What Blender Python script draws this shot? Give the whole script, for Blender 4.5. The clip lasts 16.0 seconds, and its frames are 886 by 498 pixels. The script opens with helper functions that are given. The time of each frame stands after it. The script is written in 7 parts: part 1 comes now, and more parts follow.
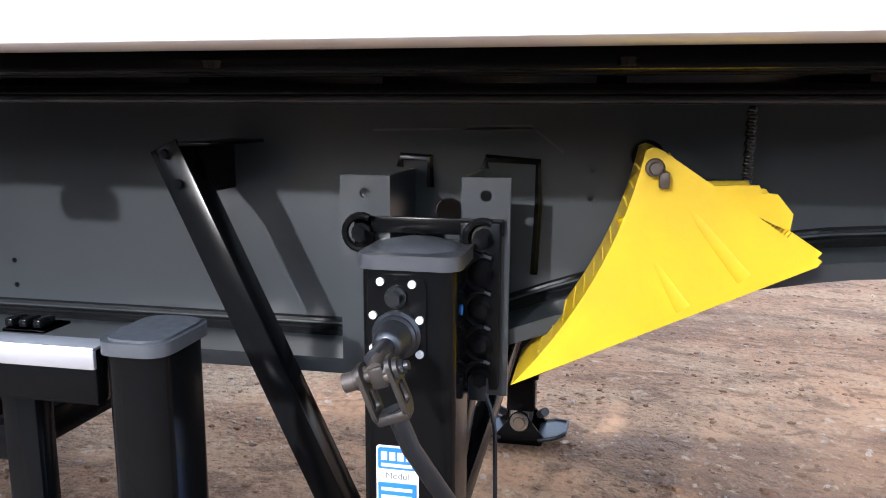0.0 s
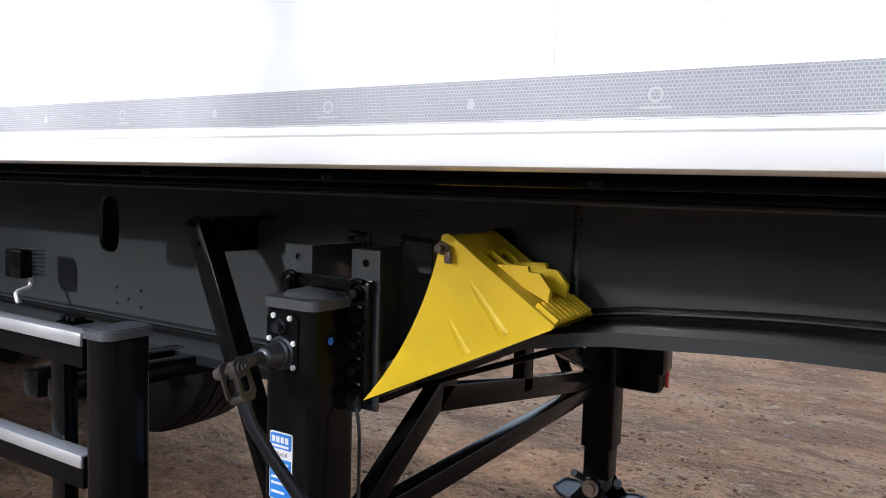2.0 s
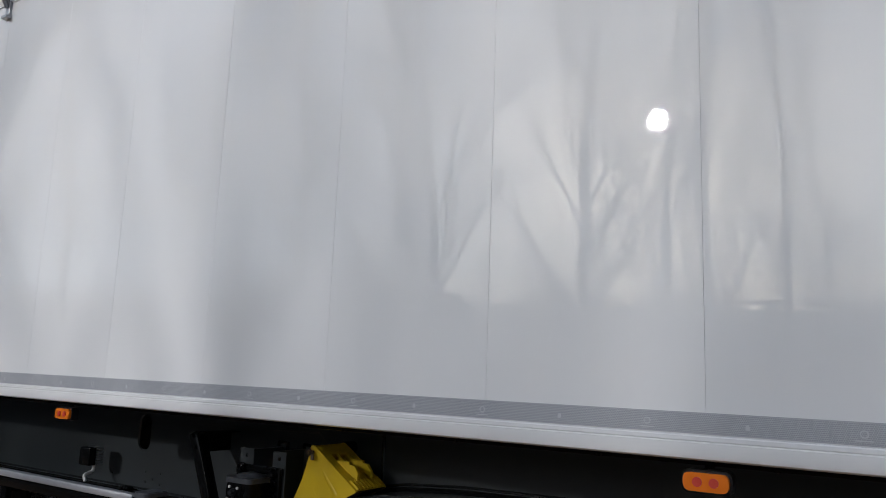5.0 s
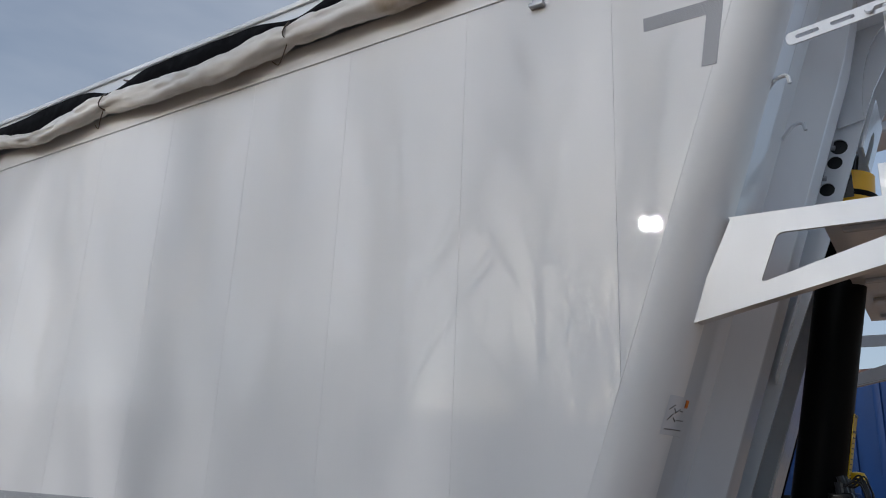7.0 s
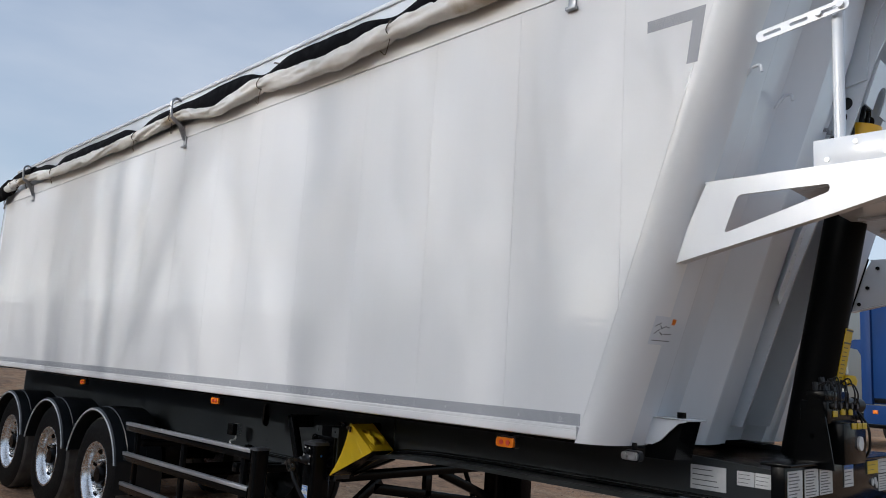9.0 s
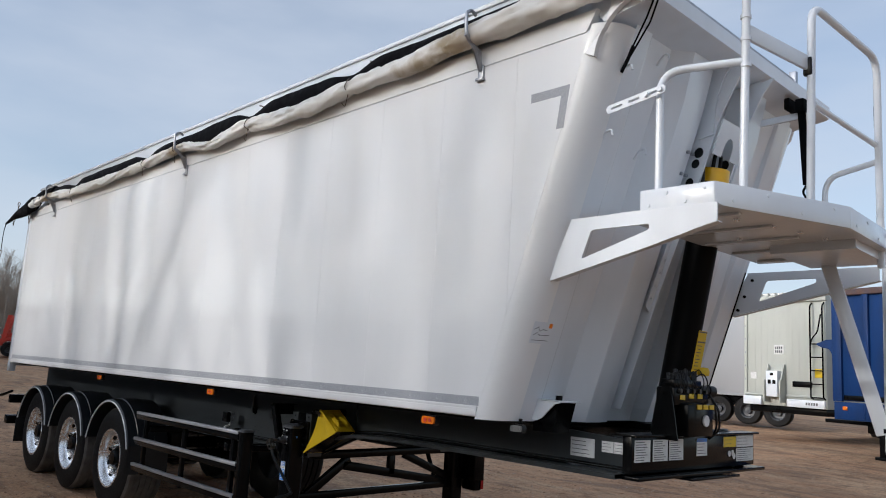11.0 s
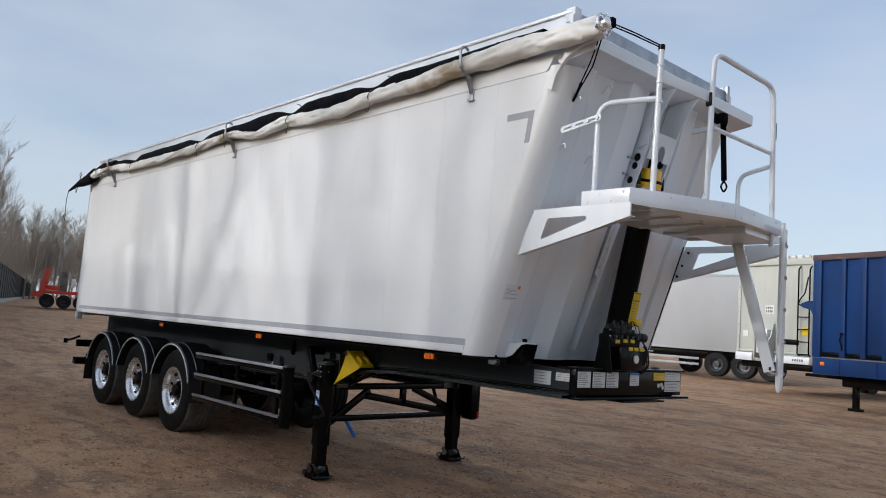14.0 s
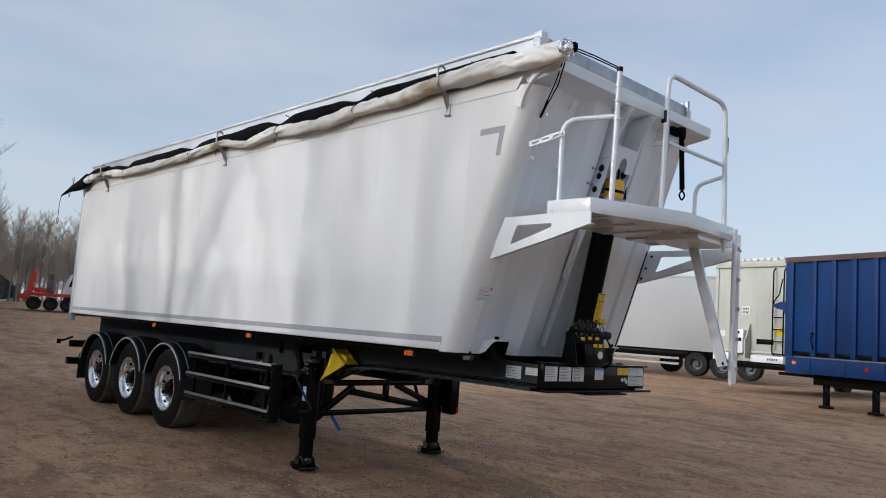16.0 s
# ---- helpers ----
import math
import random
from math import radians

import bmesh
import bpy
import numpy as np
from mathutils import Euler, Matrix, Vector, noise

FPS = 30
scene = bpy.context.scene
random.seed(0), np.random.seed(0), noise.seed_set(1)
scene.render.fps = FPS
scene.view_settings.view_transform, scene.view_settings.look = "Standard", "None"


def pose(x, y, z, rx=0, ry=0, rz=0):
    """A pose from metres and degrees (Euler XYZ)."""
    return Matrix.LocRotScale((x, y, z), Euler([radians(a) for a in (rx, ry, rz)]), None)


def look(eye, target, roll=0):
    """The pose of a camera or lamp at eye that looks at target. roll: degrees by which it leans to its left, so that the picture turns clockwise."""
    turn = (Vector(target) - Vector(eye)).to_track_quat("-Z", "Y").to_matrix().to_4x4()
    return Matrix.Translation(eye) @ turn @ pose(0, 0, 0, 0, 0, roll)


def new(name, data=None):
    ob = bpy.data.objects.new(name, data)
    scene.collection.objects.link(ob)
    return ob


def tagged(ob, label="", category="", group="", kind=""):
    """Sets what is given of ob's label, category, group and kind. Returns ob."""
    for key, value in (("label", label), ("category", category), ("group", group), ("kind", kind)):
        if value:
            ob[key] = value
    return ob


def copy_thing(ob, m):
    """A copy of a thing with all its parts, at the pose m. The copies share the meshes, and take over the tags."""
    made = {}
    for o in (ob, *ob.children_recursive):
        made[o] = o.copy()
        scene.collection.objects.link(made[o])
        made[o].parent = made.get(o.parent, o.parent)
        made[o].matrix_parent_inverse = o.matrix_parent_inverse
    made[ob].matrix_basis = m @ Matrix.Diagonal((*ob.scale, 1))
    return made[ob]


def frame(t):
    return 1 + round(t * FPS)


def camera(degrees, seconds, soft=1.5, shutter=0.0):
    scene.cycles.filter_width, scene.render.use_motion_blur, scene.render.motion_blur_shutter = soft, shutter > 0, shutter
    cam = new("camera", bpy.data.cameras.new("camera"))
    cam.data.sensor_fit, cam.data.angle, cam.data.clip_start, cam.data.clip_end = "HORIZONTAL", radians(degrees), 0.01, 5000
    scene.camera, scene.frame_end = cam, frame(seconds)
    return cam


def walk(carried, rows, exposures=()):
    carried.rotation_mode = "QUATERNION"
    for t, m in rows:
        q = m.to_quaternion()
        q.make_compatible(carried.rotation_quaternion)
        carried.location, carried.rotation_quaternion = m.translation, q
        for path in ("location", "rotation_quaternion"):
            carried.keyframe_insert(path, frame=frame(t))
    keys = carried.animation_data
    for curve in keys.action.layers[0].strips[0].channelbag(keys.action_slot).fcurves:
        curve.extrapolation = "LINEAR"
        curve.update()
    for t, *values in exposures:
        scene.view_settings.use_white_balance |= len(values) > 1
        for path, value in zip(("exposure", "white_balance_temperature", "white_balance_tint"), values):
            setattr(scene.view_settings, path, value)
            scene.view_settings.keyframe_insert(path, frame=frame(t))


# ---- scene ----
cam = camera(60.5, 16.0, soft=1.0)
PATH = [
    (0, (3.322, -0.725, 1.327), (2.938, 1.206, 0.978), 0.3),
    (0.5, (3.509, -0.601, 1.341), (3.108, 1.327, 0.993), 1.2),
    (1, (3.757, -0.569, 1.358), (3.145, 1.31, 1.049), 1.5),
    (1.5, (3.928, -0.668, 1.357), (2.961, 1.071, 1.154), 1.6),
    (2, (4.157, -0.862, 1.369), (3.101, 0.83, 1.21), 1.8),
    (2.5, (4.385, -0.975, 1.399), (3.331, 0.725, 1.378), 2.0),
    (3, (4.666, -1.062, 1.442), (3.592, 0.624, 1.498), 1.9),
    (3.5, (4.85, -1.222, 1.515), (3.769, 0.444, 1.761), 2.2),
    (4, (5.076, -1.524, 1.517), (3.994, 0.129, 1.821), 2.6),
    (6.5, (6.191, -2.182, 1.676), (5.08, -0.571, 2.089), 1.7),
    (7, (6.467, -2.294, 1.66), (5.404, -0.703, 2.241), 2.5),
    (7.5, (6.698, -2.411, 1.692), (5.595, -0.842, 2.258), 2.5),
    (8, (6.931, -2.574, 1.664), (5.647, -1.083, 2.021), 3.6),
    (10.3, (8.096, -3.043, 1.645), (6.648, -1.703, 1.971), 3.3),
    (10.5, (8.212, -3.084, 1.637), (6.769, -1.738, 1.96), 3.4),
    (11, (8.458, -3.199, 1.637), (7.023, -1.842, 1.955), 3.5),
    (11.5, (8.685, -3.361, 1.641), (7.249, -2.001, 1.941), 3.5),
    (12, (8.888, -3.559, 1.644), (7.451, -2.199, 1.938), 3.7),
    (12.5, (9.119, -3.669, 1.627), (7.672, -2.317, 1.909), 3.8),
    (13, (9.319, -3.777, 1.607), (7.862, -2.433, 1.877), 4.0),
    (13.5, (9.493, -3.971, 1.598), (8.026, -2.631, 1.825), 4.1),
    (14, (9.681, -4.148, 1.588), (8.208, -2.811, 1.791), 4.2),
    (14.5, (9.873, -4.231, 1.578), (8.405, -2.885, 1.762), 4.2),
    (15, (10.01, -4.311, 1.581), (8.552, -2.954, 1.761), 4.2),
    (15.5, (10.076, -4.368, 1.581), (8.622, -3.009, 1.777), 4.2),
    (16, (10.084, -4.41, 1.567), (8.633, -3.049, 1.777), 4.1),
]
walk(cam, [(t, look(eye, target, roll)) for t, eye, target, roll in PATH], exposures=[(0, 2.3, 5900, 13), (0.5, 1.85, 6000, 13), (1.0, 1.92, 6100, 12), (2.0, 1.42, 6200, 11), (2.5, 0.95, 6200, 11), (3.2, 0.47, 6150, 11), (4.0, 0.15, 6150, 10), (6.5, -0.33, 6120, 10), (7.5, -0.33, 6120, 10), (8.2, -0.02, 6170, 10), (10.5, 0.25, 6250, 10), (13, 0.24, 6280, 10), (16, 0.18, 6320, 10)])

# ---- light ----
SUN_AZ, SUN_EL = radians(-107.4), radians(18.8)
sun_dir = Vector((math.cos(SUN_AZ) * math.cos(SUN_EL), math.sin(SUN_AZ) * math.cos(SUN_EL), math.sin(SUN_EL)))
world = bpy.data.worlds.new("sky")
scene.world = world
world.use_nodes = True
wn, wl = world.node_tree.nodes, world.node_tree.links
wn.clear()
w_out, w_bg, w_sky = wn.new("ShaderNodeOutputWorld"), wn.new("ShaderNodeBackground"), wn.new("ShaderNodeTexSky")
w_sky.sky_type, w_sky.sun_disc = "NISHITA", False
w_sky.sun_elevation, w_sky.sun_rotation = SUN_EL, radians(90) - SUN_AZ
w_sky.air_density, w_sky.dust_density, w_sky.ozone_density = 1.0, 1.2, 1.5
w_co, w_map, w_cl = wn.new("ShaderNodeTexCoord"), wn.new("ShaderNodeMapping"), wn.new("ShaderNodeTexNoise")
w_map.inputs["Scale"].default_value = (0.8, 1.3, 4.2)
w_cl.inputs["Scale"].default_value, w_cl.inputs["Detail"].default_value = 2.2, 5
w_rmp, w_mix = wn.new("ShaderNodeMapRange"), wn.new("ShaderNodeMix")
w_rmp.inputs["From Min"].default_value, w_rmp.inputs["From Max"].default_value = 0.3, 0.75
w_rmp.inputs["To Min"].default_value, w_rmp.inputs["To Max"].default_value = 0.40, 0.86
w_mix.data_type = "RGBA"
w_mix.inputs["B"].default_value = (3.85, 4.18, 4.72, 1)
wl.new(w_co.outputs["Generated"], w_map.inputs["Vector"])
wl.new(w_map.outputs["Vector"], w_cl.inputs["Vector"])
wl.new(w_cl.outputs["Fac"], w_rmp.inputs["Value"])
wl.new(w_rmp.outputs["Result"], w_mix.inputs["Factor"])
wl.new(w_sky.outputs["Color"], w_mix.inputs["A"])
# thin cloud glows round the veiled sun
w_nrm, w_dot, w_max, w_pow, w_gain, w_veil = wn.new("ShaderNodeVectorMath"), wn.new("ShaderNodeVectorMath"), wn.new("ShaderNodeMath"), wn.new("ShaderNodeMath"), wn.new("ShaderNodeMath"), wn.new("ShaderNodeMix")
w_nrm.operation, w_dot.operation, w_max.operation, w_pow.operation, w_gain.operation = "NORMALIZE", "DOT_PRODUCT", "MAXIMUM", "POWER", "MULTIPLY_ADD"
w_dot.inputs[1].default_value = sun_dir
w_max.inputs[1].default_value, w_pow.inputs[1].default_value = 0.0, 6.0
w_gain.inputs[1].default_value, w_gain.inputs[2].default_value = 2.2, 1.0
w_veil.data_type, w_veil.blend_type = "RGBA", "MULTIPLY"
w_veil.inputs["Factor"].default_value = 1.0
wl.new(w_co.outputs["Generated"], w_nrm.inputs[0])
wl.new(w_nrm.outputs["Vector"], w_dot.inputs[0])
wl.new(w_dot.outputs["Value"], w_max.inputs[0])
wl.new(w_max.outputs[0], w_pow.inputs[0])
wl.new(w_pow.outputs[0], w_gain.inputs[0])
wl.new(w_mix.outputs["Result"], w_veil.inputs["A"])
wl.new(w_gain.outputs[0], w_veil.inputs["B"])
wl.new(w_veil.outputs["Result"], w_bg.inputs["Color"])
wl.new(w_bg.outputs["Background"], w_out.inputs["Surface"])
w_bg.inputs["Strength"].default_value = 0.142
sun = new("sun", bpy.data.lights.new("sun", "SUN"))
sun.data.energy, sun.data.angle, sun.data.color = 1.3, radians(1.4), (1.0, 0.955, 0.91)
sun.matrix_world = look(sun_dir * 60, (0, 0, 0))

# ---- materials ----
def ramp_mix(nt, fac, a, b):
    m = nt.nodes.new("ShaderNodeMix")
    m.data_type = "RGBA"
    m.inputs["A"].default_value, m.inputs["B"].default_value = (*a, 1), (*b, 1)
    nt.links.new(fac, m.inputs["Factor"])
    return m.outputs["Result"]


def noise_fac(nt, scale, lo, hi, detail=4, stretch=(1, 1, 1)):
    co, mp, n, r = (nt.nodes.new("ShaderNode" + k) for k in ("TexCoord", "Mapping", "TexNoise", "MapRange"))
    mp.inputs["Scale"].default_value = stretch
    n.inputs["Scale"].default_value, n.inputs["Detail"].default_value = scale, detail
    r.inputs["From Min"].default_value, r.inputs["From Max"].default_value = lo, hi
    nt.links.new(co.outputs["Object"], mp.inputs["Vector"])
    nt.links.new(mp.outputs["Vector"], n.inputs["Vector"])
    nt.links.new(n.outputs["Fac"], r.inputs["Value"])
    return r.outputs["Result"], n.outputs["Fac"]


def material(name, col, col2=None, rough=0.5, metal=0.0, big=1.5, small=40.0, dirt=None, dirt_amount=0.0, bump=0.0, coat=0.0, stretch=(1, 1, 1), spec=0.5, wave=0.0, vary=1.0):
    """Base colour that drifts from col to col2 at two scales, dirt in patches, fine relief."""
    m = bpy.data.materials.new(name)
    m.use_nodes = True
    nt = m.node_tree
    b = nt.nodes["Principled BSDF"]
    b.inputs["Metallic"].default_value, b.inputs["Coat Weight"].default_value = metal, coat
    b.inputs["Coat Roughness"].default_value, b.inputs["Specular IOR Level"].default_value = 0.04, spec
    col2 = col2 or tuple(c * 0.8 for c in col)
    f1, _ = noise_fac(nt, big, 0.3, 0.7, 4, stretch)
    c = ramp_mix(nt, f1, col, col2)
    f2, raw = noise_fac(nt, small, 0.2, 0.8, 3)
    if dirt:
        mul = nt.nodes.new("ShaderNodeMath")
        mul.operation = "MULTIPLY"
        f3, _ = noise_fac(nt, big * 2.3, 0.45, 0.8, 6, stretch)
        mul.inputs[1].default_value = dirt_amount
        nt.links.new(f3, mul.inputs[0])
        mx = nt.nodes.new("ShaderNodeMix")
        mx.data_type = "RGBA"
        mx.inputs["B"].default_value = (*dirt, 1)
        nt.links.new(c, mx.inputs["A"])
        nt.links.new(mul.outputs[0], mx.inputs["Factor"])
        c = mx.outputs["Result"]
    nt.links.new(c, b.inputs["Base Color"])
    rr = nt.nodes.new("ShaderNodeMapRange")
    rr.inputs["To Min"].default_value, rr.inputs["To Max"].default_value = rough * (1 - 0.2 * vary), min(1, rough * (1 + 0.25 * vary))
    nt.links.new(f2, rr.inputs["Value"])
    nt.links.new(rr.outputs["Result"], b.inputs["Roughness"])
    if bump:
        bp = nt.nodes.new("ShaderNodeBump")
        bp.inputs["Strength"].default_value, bp.inputs["Distance"].default_value = bump, 0.01
        nt.links.new(raw, bp.inputs["Height"])
        last = bp
        if wave:
            w, wraw = noise_fac(nt, 2.6, 0, 1, 1, (1, 1, 0.35))
            b2 = nt.nodes.new("ShaderNodeBump")
            b2.inputs["Strength"].default_value, b2.inputs["Distance"].default_value = 1.0, wave
            nt.links.new(wraw, b2.inputs["Height"])
            nt.links.new(bp.outputs["Normal"], b2.inputs["Normal"])
            last = b2
        nt.links.new(last.outputs["Normal"], b.inputs["Normal"])
    return m


WHITE = material("white_paint", (0.80, 0.80, 0.79), (0.76, 0.765, 0.765), 0.010, big=1.1, small=60, dirt=(0.62, 0.62, 0.61), dirt_amount=0.22, bump=0.002, stretch=(1, 1, 0.12), wave=0.002, spec=0.41)
# the bluish tint of WHITE2 puts the front wall's blue skylight into its colour
WHITE2 = material("bluish_white_frame_paint", (0.755, 0.785, 0.815), (0.69, 0.72, 0.755), 0.2, big=2, small=50, dirt=(0.46, 0.47, 0.475), dirt_amount=0.2, bump=0.015, coat=0.4, stretch=(1, 1, 0.3))
BLACK = material("black_chassis_paint", (0.0028, 0.003, 0.0033), (0.0045, 0.0048, 0.0052), 0.17, big=1.3, small=26, dirt=(0.016, 0.015, 0.0135), dirt_amount=0.10, bump=0.008, spec=0.11)
# even black, lifted above BLACK so that beams and brackets read brighter
LIFTED_BLACK = material("lifted_black_beam_paint", (0.0262, 0.0308, 0.0333), (0.030, 0.0347, 0.0372), 0.28, big=0.5, small=2.2, spec=0.55, vary=0.0)
BLACK_DULL = material("black_plastic", (0.007, 0.008, 0.010), (0.012, 0.014, 0.016), 0.32, big=3, small=80, dirt=(0.05, 0.047, 0.042), dirt_amount=0.15, bump=0.05, spec=0.35)
BARREL_BLACK = material("satin_black_barrel", (0.0022, 0.0022, 0.0024), (0.004, 0.004, 0.0043), 0.4, big=3, small=40, bump=0.01, spec=0.06)
BLACK_GLOSS = material("glossy_black_paint", (0.006, 0.0065, 0.007), (0.010, 0.0105, 0.011), 0.12, big=6, small=60, bump=0.02, spec=0.7)
GREY_PLASTIC = material("grey_plastic_cap", (0.042, 0.046, 0.053), (0.06, 0.064, 0.071), 0.4, big=6, small=90, bump=0.04)
DARK_STEEL = material("worn_dark_steel", (0.026, 0.026, 0.026), (0.045, 0.036, 0.029), 0.42, 0.3, big=25, small=90, bump=0.05)
SILVER = material("silver_strip", (0.50, 0.51, 0.53), (0.44, 0.45, 0.47), 0.33, 0.6, big=2, small=8, bump=0.002)
HEAD_YELLOW = material("orange_yellow_paint", (0.80, 0.44, 0.012), (0.72, 0.38, 0.01), 0.35, big=6, small=60, bump=0.02)
HUB_STEEL = material("dark_bare_steel", (0.066, 0.069, 0.075), (0.045, 0.048, 0.054), 0.32, 0.7, big=12, small=90, bump=0.03)
MARK = material("pale_tape_print", (0.50, 0.51, 0.525), (0.46, 0.47, 0.485), 0.5)
SCUFF = material("scuffed_paint", (0.10, 0.098, 0.092), (0.04, 0.041, 0.04), 0.5, big=9, small=60)
RUBBER = material("tyre_rubber", (0.006, 0.006, 0.0065), (0.010, 0.0098, 0.0095), 0.6, big=3, small=60, dirt=(0.05, 0.042, 0.034), dirt_amount=0.14, bump=0.1, spec=0.2)
TREAD = material("dusty_tyre_tread", (0.19, 0.17, 0.15), (0.075, 0.068, 0.06), 0.9, big=5, small=50, bump=0.2)
ALU = material("polished_aluminium", (0.91, 0.91, 0.91), (0.82, 0.83, 0.84), 0.26, 0.92, big=9, small=60, dirt=(0.45, 0.43, 0.40), dirt_amount=0.08, bump=0.004)
STEEL = material("galvanised_steel", (0.42, 0.43, 0.45), (0.28, 0.29, 0.31), 0.38, 1.0, big=8, small=80, bump=0.03)
RUST = material("worn_steel", (0.075, 0.07, 0.066), (0.11, 0.075, 0.05), 0.5, 0.5, big=18, small=90, bump=0.08)
RUST_RAIL = material("rusty_brown_rail", (0.11, 0.062, 0.05), (0.07, 0.05, 0.05), 0.8, big=2.5, small=40, dirt=(0.05, 0.06, 0.10), dirt_amount=0.5, bump=0.1)
YELLOW = material("yellow_plastic", (0.72, 0.50, 0.010), (0.64, 0.43, 0.008), 0.38, big=5, small=80, dirt=(0.5, 0.38, 0.05), dirt_amount=0.25, bump=0.04)
AMBER = material("amber_lens", (0.85, 0.22, 0.02), (0.7, 0.16, 0.01), 0.2, big=8, small=200, bump=0.05, coat=0.5)
RED = material("red_paint", (0.62, 0.045, 0.02), (0.5, 0.035, 0.02), 0.35, big=3, small=40, dirt=(0.25, 0.08, 0.05), dirt_amount=0.3, bump=0.03)
RED_LAMP = material("red_reflector", (0.55, 0.02, 0.02), (0.4, 0.01, 0.01), 0.2, big=8, small=200, bump=0.05)
BLUE = material("blue_paint", (0.004, 0.036, 0.145), (0.003, 0.026, 0.105), 0.55, big=1.2, small=30, dirt=(0.012, 0.02, 0.04), dirt_amount=0.45, bump=0.04, stretch=(1, 1, 0.3), spec=0.25)
BLUE_BRIGHT = material("bright_blue_sheet", (0.02, 0.17, 0.55), (0.02, 0.15, 0.5), 0.4, big=6, small=80)
TARP_DARK = material("black_tarpaulin", (0.002, 0.002, 0.0025), (0.005, 0.005, 0.006), 0.85, big=4, small=14, bump=0.04, spec=0.06)
PAPER = material("white_sticker", (0.72, 0.72, 0.70), (0.6, 0.6, 0.58), 0.5, big=12, small=80, dirt=(0.35, 0.35, 0.34), dirt_amount=0.3)
PRINT = material("dark_print", (0.09, 0.09, 0.095), (0.12, 0.12, 0.12), 0.5)
BEIGE = material("cream_paint", (0.46, 0.475, 0.43), (0.42, 0.435, 0.395), 0.6, big=1, small=30, dirt=(0.32, 0.32, 0.28), dirt_amount=0.35, bump=0.02, stretch=(1, 1, 0.2), spec=0.25)
BOXGREY = material("grey_white_panel", (0.40, 0.41, 0.42), (0.37, 0.38, 0.39), 0.65, big=0.6, small=30, dirt=(0.34, 0.34, 0.34), dirt_amount=0.3, bump=0.02, stretch=(1, 1, 0.3), spec=0.25)
FENCE = material("dark_fence_steel", (0.016, 0.019, 0.022), (0.025, 0.028, 0.032), 0.55, big=1, small=30, dirt=(0.05, 0.05, 0.047), dirt_amount=0.25, bump=0.03, spec=0.15)
CONCRETE = material("pale_concrete", (0.42, 0.41, 0.38), (0.32, 0.31, 0.29), 0.85, big=2, small=40, bump=0.2)
BARK = material("grey_brown_bark", (0.20, 0.18, 0.16), (0.28, 0.255, 0.225), 0.9, big=5, small=40, bump=0.3)
TWIG = material("brown_twigs", (0.21, 0.18, 0.15), (0.27, 0.235, 0.20), 0.9, big=2, small=30)


def tape_material():
    """Silver marking tape with a fine honeycomb of staggered cells."""
    m = material("reflective_tape", (0.44, 0.455, 0.48), (0.38, 0.39, 0.41), 0.5, 0.0, big=3, small=60, spec=0.3)
    nt, b = m.node_tree, m.node_tree.nodes["Principled BSDF"]
    co, sp, cb, br = (nt.nodes.new("ShaderNode" + k) for k in ("TexCoord", "SeparateXYZ", "CombineXYZ", "TexBrick"))
    br.offset, br.squash = 0.5, 1.0
    for key, value in (("Scale", 165.0), ("Mortar Size", 0.12), ("Mortar Smooth", 1.0), ("Brick Width", 0.78), ("Row Height", 0.70), ("Color1", (0.315, 0.325, 0.345, 1)), ("Color2", (0.285, 0.295, 0.315, 1)), ("Mortar", (0.50, 0.51, 0.525, 1))):
        br.inputs[key].default_value = value
    nt.links.new(co.outputs["Object"], sp.inputs[0])
    nt.links.new(sp.outputs["X"], cb.inputs["X"])
    nt.links.new(sp.outputs["Z"], cb.inputs["Y"])
    nt.links.new(cb.outputs[0], br.inputs["Vector"])
    c = br.outputs["Color"]
    nt.links.new(c, b.inputs["Base Color"])
    return m


TAPE = tape_material()


